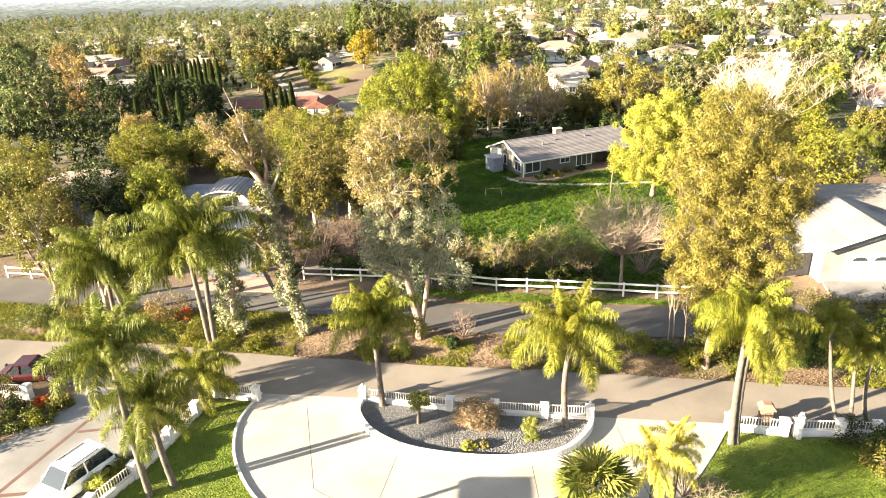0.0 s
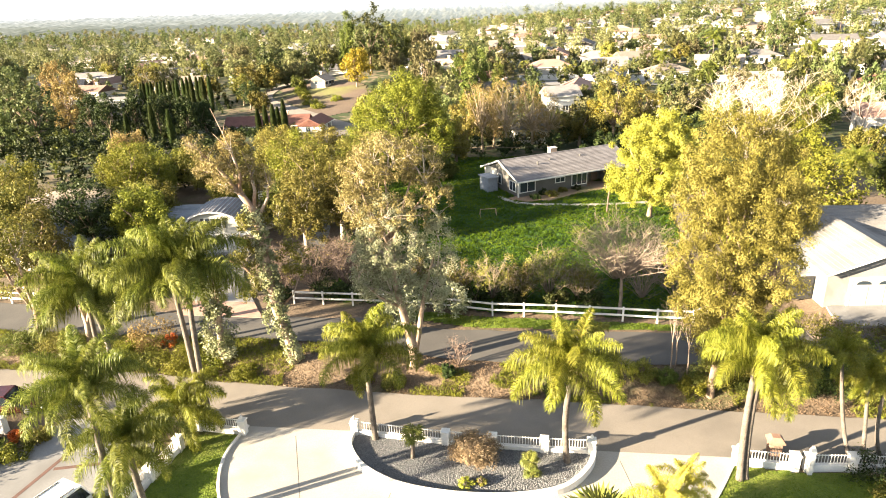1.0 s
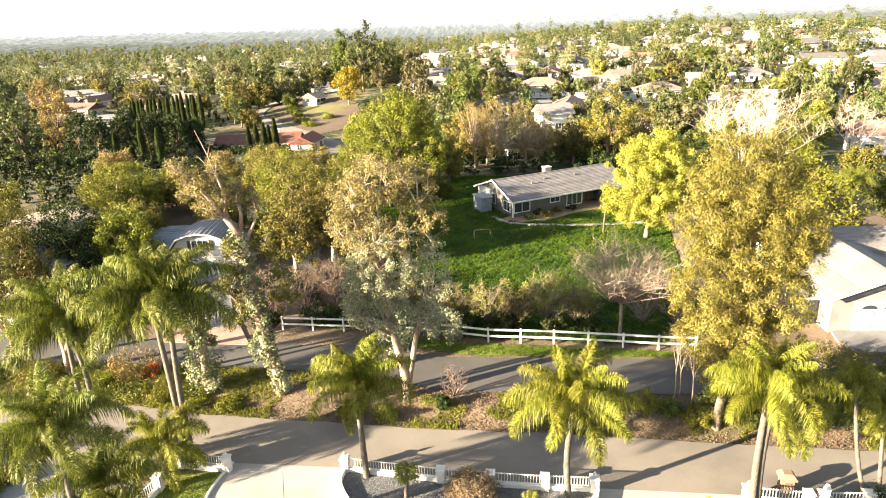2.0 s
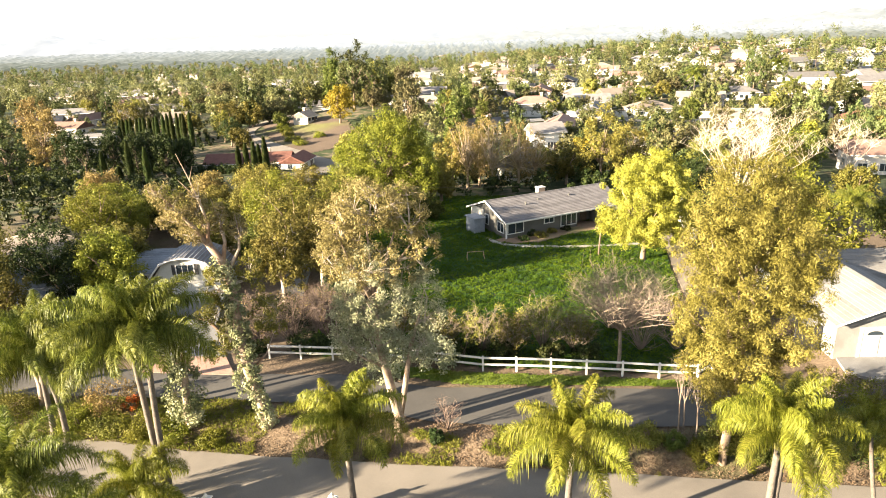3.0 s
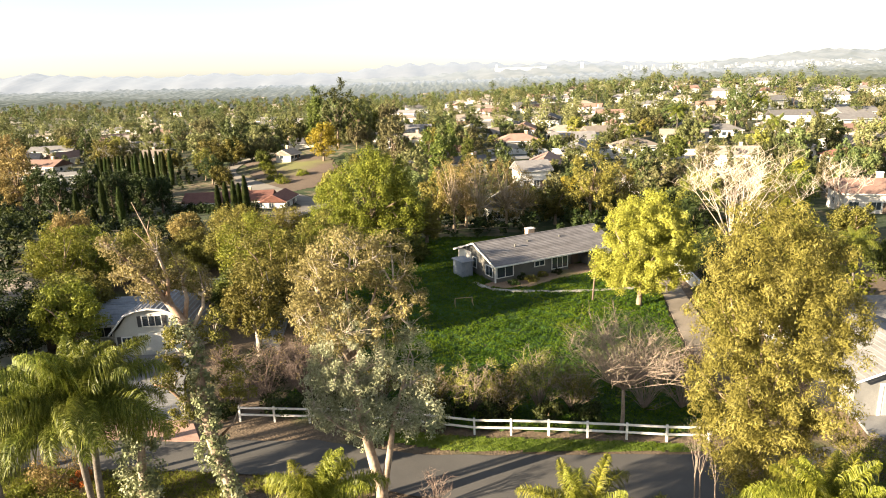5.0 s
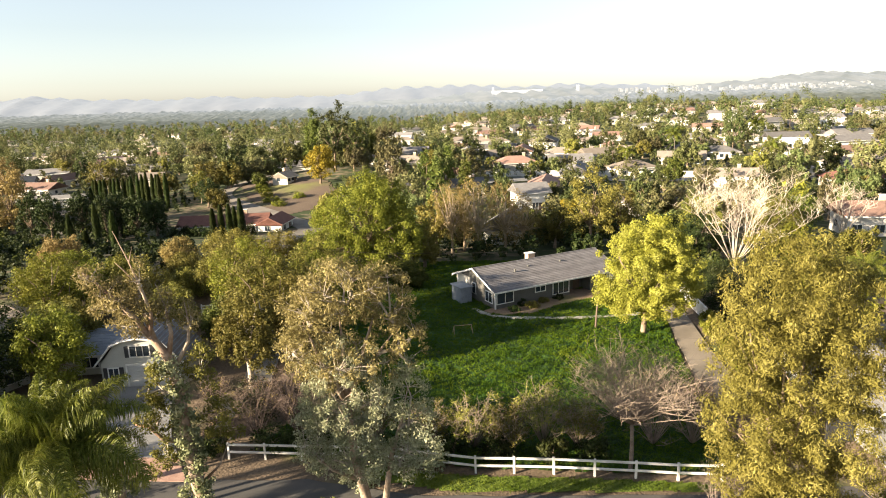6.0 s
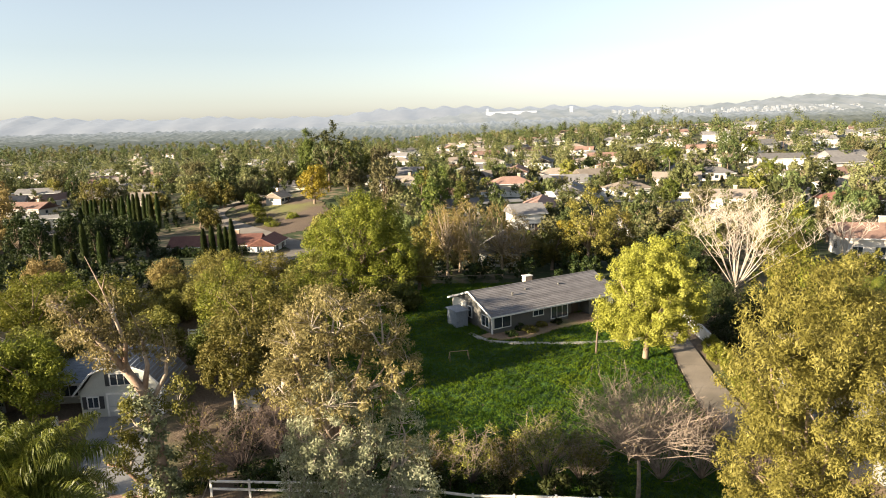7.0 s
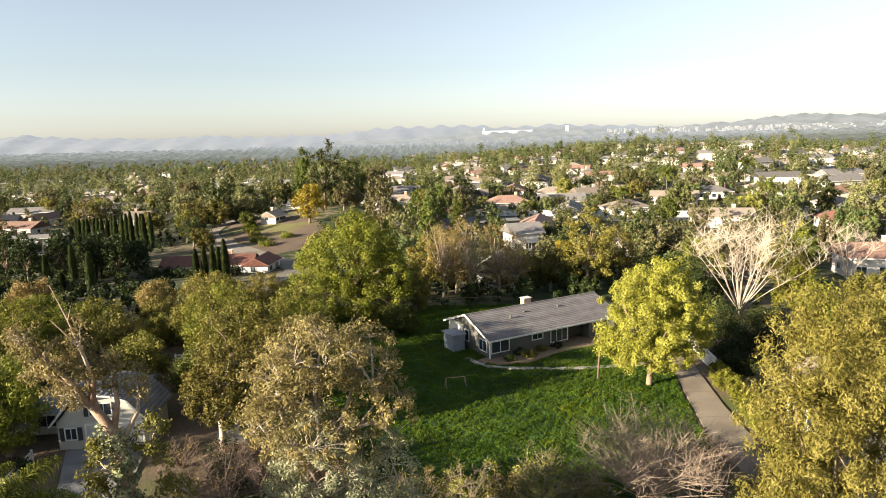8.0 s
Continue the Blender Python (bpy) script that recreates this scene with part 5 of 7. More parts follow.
def simple_house(label, x, y, rz, w, d, hgt, rise, wall_mat, roof_mat, kind="gable", rows=0, wins=3, name="house", chimney=True, z=None, group="", drop=0.0, panels=False, small=False):
    """A house: walls, overhanging gable or hip roof, windows, a door and a chimney; its front is local -y."""
    t = thing(name, label, "house", pose(x, y, (land1(x, y) if z is None else z) - 0.1, 0, 0, rz), group)
    s = Shape().box(0, 0, -1.2, w, d, hgt + 1.2)
    if kind == "gable":
        for q in (-1, 1):
            a = q * w / 2
            s.add([(a, -d / 2, hgt), (a, d / 2, hgt), (a, 0, hgt + rise * 0.96), (a - q * 0.2, -d / 2, hgt), (a - q * 0.2, d / 2, hgt), (a - q * 0.2, 0, hgt + rise * 0.96)], [(0, 1, 2), (3, 5, 4), (0, 2, 5, 3), (1, 4, 5, 2)])
    part("wall", s, wall_mat, t)
    o, th = 0.55, 0.16
    e = hgt - rise * o / (d / 2)
    rx = w / 2 + o if kind == "gable" else max(0.3, w / 2 - d / 2)
    top = [(-w / 2 - o, -d / 2 - o, e), (w / 2 + o, -d / 2 - o, e), (w / 2 + o, d / 2 + o, e), (-w / 2 - o, d / 2 + o, e), (-rx, 0, hgt + rise), (rx, 0, hgt + rise)]
    vs = [(a, b, c + th) for a, b, c in top] + [(a, b, c - 0.02) for a, b, c in top]
    r = Shape().add(vs, [(0, 1, 5, 4), (1, 2, 5), (2, 3, 4, 5), (3, 0, 4), (6, 10, 11, 7), (7, 11, 8), (8, 11, 10, 9), (9, 10, 6), (0, 6, 7, 1), (1, 7, 8, 2), (2, 8, 9, 3), (3, 9, 6, 0)])
    roof_ = part("roof", r, roof_mat, t)
    if rows:
        for sgn in (-1, 1):
            courses(roof_, -rx, rx, sgn * (d / 2 + o), e + th, 0, hgt + rise + th, rows, roof_mat)
    part("fascia", Shape().box(0, -d / 2 - o, e - 0.04, w + 2 * o, 0.06, 0.2), "white", roof_)
    part("fascia", Shape().box(0, d / 2 + o, e - 0.04, w + 2 * o, 0.06, 0.2), "white", roof_)
    for i in range(wins):
        window(t, -w / 2 + w * (i + 0.5) / wins + 0.15 * (i % 2), -d / 2 - 0.02, 0.9, 1.4, 1.2, 0, bars=1, small=small)
    window(t, -w / 2 - 0.02, d * 0.1, 0.95, 1.2, 1.1, -90, bars=1, small=small)
    window(t, w / 2 + 0.02, -d * 0.1, 0.95, 1.2, 1.1, 90, bars=1, small=small)
    part("door", Shape().box(w * 0.08 + 0.9, -d / 2 - 0.04, 0, 0.95, 0.1, 2.05, bevel=0.02), "darkwood", t)
    if chimney:
        c_ = part("chimney", Shape().box(w * 0.22, d * 0.15, hgt, 0.9, 0.7, rise + 0.9), "chimney", t)
        part("chimney_cap", Shape().box(w * 0.22, d * 0.15, hgt + rise + 0.9, 1.05, 0.85, 0.1), "stone_cap", c_)
    if panels:
        for i in range(4):
            part("solar_panel", Shape().box(0, 0, 0, 1.0, d * 0.32, 0.05), "solar", t, at=pose(-w * 0.3 + i * 1.06, -d * 0.26, hgt + rise * 0.56 + 0.12, math.degrees(math.atan2(rise, d / 2))))
    return t


# pale garage to the east: front gable towards the street, with the house roof behind
rg = thing("white_garage", "white garage with a pale shingled gable roof and panelled door", "garage", pose(30.35, 45.9, 1.1))
WR, DR, ER, RR = 3.95, 8.0, 2.95, 4.45
wl_ = Shape().add([(a, y, b) for y in (0, DR) for a, b in ((-WR, -0.3), (-WR, ER), (0, RR - 0.05), (WR, ER), (WR, -0.3))],
                  [(0, 1, 2, 3, 4), (9, 8, 7, 6, 5)] + [(i, 5 + i, 5 + (i + 1) % 5, (i + 1) % 5) for i in range(5)])
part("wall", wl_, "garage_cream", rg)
roof = part("roof", Shape().add([(-WR - 0.5, -0.6, ER - 0.17), (0, -0.6, RR + 0.02), (WR + 0.5, -0.6, ER - 0.17), (-WR - 0.5, DR, ER - 0.17), (0, DR, RR + 0.02), (WR + 0.5, DR, ER - 0.17)], [(0, 1, 4, 3), (1, 2, 5, 4)]), "tan_shingle", rg)
for q in (-1, 1):
    n_ = 13
    dx, dz = (WR + 0.5) / n_, (RR - ER + 0.19) / n_
    s = Shape().add([(0, -0.62, 0.05), (0, DR, 0.05), (-q * dx * 1.1, DR, dz * 1.1 + 0.012), (-q * dx * 1.1, -0.62, dz * 1.1 + 0.012), (0, -0.62, -0.02), (0, DR, -0.02)], [(0, 3, 2, 1) if q > 0 else (0, 1, 2, 3), (0, 1, 5, 4)])
    me = s.mesh("shingle_course")
    for i in range(n_):
        part("shingle_course", me, "tan_shingle", roof, at=pose(q * (WR + 0.5 - dx * i), RNG.uniform(-0.02, 0.02), ER - 0.16 + dz * i))
    part("barge_board", Shape().tube([(q * (WR + 0.5), -0.66, ER - 0.22), (0, -0.66, RR - 0.04)], [0.09, 0.09], 4), "white", roof)
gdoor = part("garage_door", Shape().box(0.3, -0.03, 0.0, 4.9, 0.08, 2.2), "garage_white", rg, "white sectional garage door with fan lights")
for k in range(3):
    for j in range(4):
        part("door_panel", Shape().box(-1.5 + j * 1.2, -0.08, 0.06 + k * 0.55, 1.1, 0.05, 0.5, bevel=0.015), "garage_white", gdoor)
for j in range(3):
    part("fan_light", Shape().add([(-1.3 + j * 1.6 + 0.55 * math.cos(a * math.pi / 8), -0.09, 1.78 + 0.3 * math.sin(a * math.pi / 8)) for a in range(9)], [tuple(range(8, -1, -1))]), "glass", gdoor, "half-round fan light")
for x, w_, h_, z_ in ((0.3, 5.3, 0.16, 2.2), (-2.25, 0.16, 2.2, 0.0), (2.85, 0.16, 2.2, 0.0)):
    part("door_trim", Shape().box(x, -0.05, z_, w_, 0.1, h_), "white", rg)
simple_house("white house with a pale shingled roof behind the garage", 37.7, 55.9, 0, 21.5, 8.5, 2.8, 1.8, "white", "tan_shingle", "gable", rows=12, wins=4, z=1.15)
gate = thing("side_gate", "black side gate beside the white garage", "gate", pose(25.2, 47.3, 1.05, 0, 0, 8))
for k in range(9):
    part("board", Shape().box(-0.9 + k * 0.23, 0, 0, 0.21, 0.05, 1.9, bevel=0.01), "shutter", gate)
gz = thing("gazebo", "small wooden gazebo with a tan pyramid roof", "gazebo", pose(33.4, 66.4, 0.6))
for sx in (-1, 1):
    for sy in (-1, 1):
        part("post", Shape().box(sx * 1.55, sy * 1.55, -0.1, 0.18, 0.18, 2.35), "wood", gz)
        part("brace", Shape().tube([(sx * 1.5, sy * 1.5, 1.7), (sx * 0.8, sy * 1.5, 2.25)], [0.06, 0.06], 4), "wood", gz)
part("roof", Shape().add([(-2.1, -2.1, 2.25), (2.1, -2.1, 2.25), (2.1, 2.1, 2.25), (-2.1, 2.1, 2.25), (0, 0, 3.35), (-2.1, -2.1, 2.12), (2.1, -2.1, 2.12), (2.1, 2.1, 2.12), (-2.1, 2.1, 2.12)], [(0, 1, 4), (1, 2, 4), (2, 3, 4), (3, 0, 4), (8, 7, 6, 5), (0, 5, 6, 1), (1, 6, 7, 2), (2, 7, 8, 3), (3, 8, 5, 0)]), "roof_tan", gz)
# houses behind the west palms
simple_house("grey-roofed house half hidden by trees", -41.0, 63.0, 62, 13, 9, 2.3, 1.2, "garage_wall", "slate", rows=12, z=0.4, chimney=False)
simple_house("house with a brown tile roof behind the palms", -47.5, 73.5, 20, 13, 9, 2.4, 1.5, "garage_wall", "roof_tan", "hip", z=0.2, chimney=False)
simple_house("low house behind the gambrel garage", -32.0, 67.0, 3, 12, 7, 2.2, 0.9, "garage_wall", "slate", rows=10, z=0.5, chimney=False)
own = simple_house("house whose roof stands below the camera", -4.0, 13.6, 0, 13, 10, 2.9, 2.0, "stucco", "roof_grey", rows=14, z=0.0, chimney=False)
for x_, w_ in ((-4.1, 2.9), (2.7, 3.4)):
    bay = part("porch_roof", Shape().box(x_, 6.4, 2.55, w_, 2.2, 0.22, bevel=0.05), "roof_grey", own)
    for q in range(7):
        part("roof_slat", Shape().box(x_, 5.5 + q * 0.3, 2.77, w_ - 0.1, 0.24, 0.05), "roof_grey", bay)
    for sx in (-1, 1):
        part("porch_post", Shape().box(x_ + sx * (w_ / 2 - 0.2), 7.2, -0.1, 0.18, 0.18, 2.7), "white", own)

bin_ = thing("water_barrel", "blue plastic barrel beside the curving concrete drive", "barrel", pose(-23.6, 74.0, land1(-23.6, 74.0)))
part("body", Shape().lathe(0, 0, ((0.34, -0.05), (0.40, 0.1), (0.42, 0.5), (0.40, 0.9), (0.33, 1.0)), 14), "tarp", bin_, smooth=True)
part("lid", Shape().lathe(0, 0, ((0.35, 0.98), (0.36, 1.04), (0.2, 1.07)), 14), "tarp", bin_)

# white garden wall and hedge beside the east drive
w = thing("garden_wall", "white rendered garden wall along the drive", "garden wall")
s = Shape()
for a, b in zip(((26.5, 71.8), (26.9, 77), (27.9, 84)), ((26.9, 77), (27.9, 84), (30.5, 91))):
    s.extrude([(-0.12, 0.4), (0.12, 0.4), (0.12, 2.0), (0.09, 2.05), (-0.09, 2.05), (-0.12, 2.0)], a, b)
part("wall", s, "white", w)
for k in range(13):
    y = 54.5 + k * 1.25
    bush("hedge", "yellow-green hedge along the concrete drive", 24.5 + 0.2 * math.sin(k) + 0.098 * (y - 55), y, 0.95, 1.75 + 0.3 * math.sin(k * 2.3), "yellowgreen", 30, 90, (0.16, 0.08), "drive hedge", "hedge")
pole = thing("lawn_post", "thin dark wooden post on the lawn", "post", pose(15.0, 70.8, 0.6))
part("shaft", Shape().tube([(0, 0, -0.2), (0.1, 0, 2.0), (0.3, 0, 3.9)], [0.11, 0.09, 0.06], 7), "darkwood", pole)
sw = thing("swing_frame", "low pale metal goal frame on the lawn", "frame", pose(1.7, 70.6, 0.62, 0, 0, 8))
for x in (-0.95, 0.95):
    part("leg", Shape().tube([(x, -0.4, 0), (x * 0.92, 0, 0.9)], [0.03, 0.03], 5), "wood", sw)
    part("leg", Shape().tube([(x, 0.5, 0), (x * 0.92, 0, 0.9)], [0.03, 0.03], 5), "wood", sw)
part("crossbar", Shape().tube([(-0.88, 0, 0.9), (0.88, 0, 0.9)], [0.03, 0.03], 5), "wood", sw)


# ---- eucalypts by the lane ----
def gum(name, label, x, y, stems, leafage, ivy=None, group="eucalypts"):
    """stems: tubes given as (points, first radius, share of it lost on the way); leafage: (blobs, clumps, per, size, material, part label)."""
    z0 = land1(x, y)
    t = thing(name, label, "tree", pose(x, y, z0 - 0.1), group)
    w = Shape()
    nodes = []
    for pts, r, *taper in stems:
        k = len(pts)
        loss = taper[0] if taper else 0.93
        w.tube(pts, [r * (1 - loss * i / (k - 1)) for i in range(k)], 8)
        nodes += [Vector(a).lerp(Vector(b), q / 5) for a, b in zip(pts[1:] if len(pts) > 2 else pts, pts[2:] or pts[1:]) for q in range(6)]
    part("trunk", w, "eucbark", t, smooth=True)
    for blobs, n, per, clump, leaf, mat, lab in leafage:
        every = []
        vol = np.array([b[3] * b[4] * b[5] for b in blobs], float) ** 0.75
        for b, share in zip(blobs, vol / vol.sum()):
            cs = clumps([b], max(4, int(n * share)))
            every.append(cs)
            low = Vector((b[0], b[1], b[2] - b[5] * 0.55))
            lw = Shape()
            s = min(nodes, key=lambda q: (q - low).length + max(0, q.z - low.z) * 2)
            low = s.lerp(low, 0.7)
            lw.tube([s, s.lerp(low, 0.5) + Vector((RNG.normal() * 0.12, RNG.normal() * 0.12, 0.1)), low], [0.12, 0.095, 0.07], 6)
            forks = []
            for i in range(max(3, int(b[3] * 4))):
                c = Vector(cs[int(RNG.integers(len(cs)))])
                mid = low.lerp(c, 0.45) + Vector((RNG.normal() * 0.15, RNG.normal() * 0.15, 0.1))
                end = low.lerp(c, 0.85)
                lw.tube([low, mid, end], [0.062, 0.045, 0.016], 5)
                forks += [mid, mid.lerp(end, 0.5), end]
            for c in cs:
                c = Vector(c)
                f = min(forks, key=lambda q: (q - c).length + max(0, q.z - c.z))
                lw.tube([f, f.lerp(c, 0.5) + Vector((RNG.normal() * 0.08, RNG.normal() * 0.08, 0.08)), c], [0.018, 0.013, 0.005], 3)
            part("bough", lw, "palebark", t)
        cs = np.concatenate(every)
        part("foliage", quads("foliage", leaf_cloud(cs, clump * (0.6 + 0.7 * RNG.random(len(cs))), per, leaf[0], leaf[1], hang=0.5, facing=0.5)), mat, t, lab)
    if ivy:
        cs = []
        for (pa, pb, r, k) in ivy:
            for _ in range(k):
                u = RNG.random()
                p = Vector(pa).lerp(Vector(pb), u)
                a = RNG.random() * math.tau
                cs.append((p.x + r * math.cos(a), p.y + r * math.sin(a), p.z))
        part("ivy", quads("ivy", leaf_cloud(np.array(cs), 0.32, 38, 0.17, 0.11)), "ivy", t, "pale ivy climbing the trunk")
    return t


gum("eucalyptus_tree", "leaning eucalyptus with bare top and ivy-clad trunk", -12.35, 39.5,
    ((((0, 0, -0.2), (-0.1, 0, 1.0), (-0.75, -0.1, 4.0), (-1.0, -0.2, 7.0), (-1.0, -0.3, 9.3), (-1.3, -0.3, 11.2), (-2.0, -0.4, 12.4)), 0.42, 0.55),
     (((-1.9, -0.4, 12.2), (-2.6, -0.5, 13.4), (-3.2, -0.6, 14.2), (-4.3, -0.8, 15.6), (-4.8, -0.9, 16.0)), 0.17),
     (((-1.8, -0.4, 12.1), (-2.1, -0.3, 13.2), (-2.4, -0.2, 14.4), (-2.3, -0.2, 15.4)), 0.15),
     (((-2.0, -0.4, 12.3), (-1.7, -0.6, 13.6), (-2.0, -0.7, 15.0), (-2.3, -0.8, 16.2), (-2.8, -0.9, 17.7)), 0.12),
     (((-1.3, -0.3, 11.2), (-1.1, -0.1, 12.4), (-1.3, 0.1, 13.6), (-1.7, 0.2, 14.9)), 0.15),
     (((-1.1, -0.3, 10.6), (-0.4, 0.1, 11.9), (-0.35, 0.3, 12.9), (-0.5, 0.4, 13.9)), 0.13),
     (((-2.6, -0.5, 13.4), (-3.5, -0.3, 13.7), (-4.2, -0.2, 14.4)), 0.07),
     (((-2.0, -0.7, 15.0), (-2.6, -0.9, 15.9), (-2.9, -1.0, 16.3)), 0.05), (((-2.3, -0.8, 16.2), (-2.0, -0.9, 17.0)), 0.035),
     (((-1.0, -0.2, 6.6), (-2.0, -0.5, 6.9), (-2.6, -0.6, 7.7), (-3.2, -0.7, 7.9)), 0.13, 0.6), (((-0.7, -0.1, 4.0), (0.3, 0.4, 4.9), (0.9, 0.6, 6.3)), 0.1)),
    (([(-3.4, -0.6, 14.6, 0.9, 0.8, 0.8), (-4.4, -0.8, 15.6, 0.6, 0.6, 0.5), (-2.5, -0.3, 14.6, 0.6, 0.6, 0.9), (-1.8, -0.4, 13.8, 0.6, 0.6, 0.9), (-2.1, -0.7, 15.6, 0.4, 0.4, 0.8), (-1.4, 0.1, 13.6, 0.6, 0.6, 1.0), (-0.5, 0.3, 13.0, 0.6, 0.6, 0.9), (-2.9, -0.5, 13.0, 0.8, 0.8, 0.6), (-4.0, -0.3, 14.0, 0.6, 0.6, 0.5)], 150, 52, 0.34, (0.17, 0.05), "euc_leaf", "sparse olive leaves on the upper limbs"),
     ([(-1.9, -0.4, 10.0, 0.9, 0.9, 1.1), (0.0, 0.4, 10.6, 0.9, 0.9, 1.1), (-2.3, -0.5, 8.2, 0.9, 0.9, 1.2), (0.6, 0.5, 7.6, 1.0, 1.0, 1.8), (-2.2, -0.5, 6.1, 0.8, 0.8, 1.0)], 110, 70, 0.38, (0.16, 0.07), "olive", "green foliage on the lower limbs")),
    (((0.05, 0, 0.2), (-0.75, -0.1, 4.2), 0.40, 60), ((-0.75, -0.1, 4.2), (-1.0, -0.3, 9.3), 0.42, 90), ((-1.0, -0.3, 9.3), (-1.5, -0.3, 11.6), 0.36, 26), ((-1.0, 0, 2.8), (-0.9, 0.1, 4.0), 0.7, 14)))
gum("eucalyptus_tree", "large grey-green eucalyptus with a pale forked trunk", -3.9, 38.6,
    ((((0, 0, -0.2), (0, 0, 1.2), (-0.4, 0, 3.2), (-0.9, -0.1, 6.0), (-1.0, -0.2, 8.8), (-1.1, 0, 11.0), (-1.2, 0.1, 14.5)), 0.40),
     (((0.05, 0, 1.0), (0.5, 0.1, 3.2), (0.9, 0.2, 5.6), (1.5, 0.2, 7.6), (1.9, 0.1, 9.4)), 0.24),
     (((-1.0, -0.2, 8.8), (-0.2, 0.4, 11.2), (0.6, 0.5, 13.6)), 0.2), (((-1.0, -0.2, 8.8), (-2.1, -0.4, 11.0), (-2.8, -0.5, 13.2)), 0.2),
     (((-0.9, -0.1, 6.5), (-2.1, 0.5, 8.2), (-3.0, 0.6, 10.4)), 0.16), (((-1.0, 0.0, 9.6), (0.3, 0.1, 10.9), (1.5, 0.3, 12.4)), 0.17),
     (((-0.7, 0, 4.5), (-1.9, -0.8, 5.6), (-2.6, -1.0, 6.5)), 0.12)),
    (([(-0.9, 0, 14.6, 2.0, 2.0, 1.6), (-2.5, -0.4, 13.6, 1.4, 1.5, 1.6), (1.1, 0.4, 13.8, 1.4, 1.5, 1.5), (-3.2, 0.2, 11.6, 1.1, 1.2, 1.5), (1.9, 0.3, 11.9, 1.0, 1.1, 1.3), (-0.9, 0, 11.0, 2.4, 2.2, 1.2)], 430, 66, 0.36, (0.17, 0.048), "euc_leaf", "olive brown upper foliage"),
     ([(-1.1, -0.4, 9.6, 2.2, 1.9, 2.6), (-1.3, -0.2, 6.6, 1.8, 1.6, 2.0), (2.0, 0.2, 8.6, 1.1, 1.0, 2.4), (1.5, 0.2, 6.0, 1.1, 1.1, 1.6), (-2.7, -0.2, 7.2, 1.0, 1.0, 1.9)], 500, 62, 0.34, (0.15, 0.055), "euc_blue", "blue-grey lower foliage")))
gum("eucalyptus_tree", "ivy-wrapped broken trunk on the planted bank", -17.6, 39.8,
    ((((0, 0, -0.2), (0.1, 0, 2.0), (0.3, 0.1, 5.0), (0.2, 0.1, 7.0)), 0.35),),
    (([(0.2, 0.1, 5.4, 0.9, 0.9, 1.6), (0.1, 0, 3.0, 1.0, 1.0, 1.6), (0, 0, 1.2, 1.0, 1.0, 1.0)], 95, 60, 0.42, (0.17, 0.11), "ivy", "dense ivy leaves"),))
gum("eucalyptus_tree", "small eucalyptus with a white trunk beside the lane", -28.6, 42.2,
    ((((0, 0, -0.2), (0.1, 0, 1.8), (-0.2, 0.1, 3.8), (-0.5, 0.2, 6.5)), 0.32), (((0.1, 0, 1.8), (0.9, 0.1, 3.6), (1.3, 0.2, 5.6)), 0.2)),
    (([(-0.4, 0.2, 5.6, 1.7, 1.6, 1.8), (1.2, 0.2, 5.0, 1.4, 1.4, 1.5)], 70, 50, 0.55, (0.25, 0.09), "olive", ""),))

gum("eucalyptus_tree", "tall leafy eucalyptus between the street and the lane", -33.2, 43.4,
    ((((0, 0, -0.2), (0.1, 0, 2.2), (-0.2, 0.1, 4.6), (-0.6, 0.2, 8.5)), 0.30), (((0.1, 0, 2.2), (-1.2, 0.1, 4.6), (-2.2, 0.2, 7.6)), 0.2)),
    (([(-0.6, 0.2, 7.8, 1.9, 1.8, 2.2), (-2.2, 0.2, 7.0, 1.8, 1.7, 2.0), (-1.2, 0, 5.0, 1.7, 1.6, 1.5)], 120, 60, 0.5, (0.22, 0.08), "olive", ""),))
for x, y, r, hh in ((-14.2, 54.2, 1.5, 1.8), (-11.0, 56.2, 1.6, 2.0), (-15.4, 57.4, 1.3, 1.8), (-8.2, 55.0, 1.4, 1.6), (-12.2, 60.2, 1.6, 2.2), (-9.6, 59.4, 1.3, 1.6), (-29.0, 51.2, 1.4, 1.8), (-31.5, 53.0, 1.6, 2.2), (-34.0, 51.6, 1.5, 2.0), (-30.6, 49.8, 1.1, 1.3), (-36.8, 53.4, 1.6, 2.4), (-27.6, 50.6, 1.0, 1.2), (-29.6, 56.0, 1.2, 1.6)):
    bush("shrub", "dark tangled shrub beside the garage drive", x, y, r, hh, "dark", 28, 60, (0.2, 0.1), "shrubs by the garage drive")

# ---- the big golden tree and its neighbours ----
GOLD_BLOBS = [(-0.6, 0, 15.6, 2.3, 2.2, 2.2), (0.9, 0, 14.6, 2.3, 2.2, 2.2), (-1.6, 0.2, 12.6, 1.9, 2.0, 2.2), (2.2, -0.2, 12.0, 1.8, 1.9, 2.4), (0.2, 0.0, 11.8, 2.6, 2.4, 2.6), (-1.2, 0.2, 9.0, 2.1, 2.0, 2.3), (1.9, -0.2, 8.8, 2.0, 1.9, 2.4), (0.3, 0.0, 6.8, 2.3, 2.0, 2.0), (-1.3, 0.0, 6.2, 1.5, 1.6, 1.7), (2.4, -0.2, 6.0, 1.4, 1.5, 1.8), (0.6, -0.1, 4.3, 2.1, 1.8, 1.5), (1.9, 0, 3.2, 1.3, 1.3, 1.3)]
GOLD_BLOBS = [(x * 1.03, y - 0.5, z, a * 1.03, b * 1.1, c) for x, y, z, a, b, c in GOLD_BLOBS]
tree("peppertree", "huge golden-olive pepper tree with feathery weeping foliage", 14.7, 35.5,
     GOLD_BLOBS,
     900, 165, (0.165, 0.042), "gold", 0.24, "bark", 0.46, 0.75, n_limbs=12, limb_parts=True)
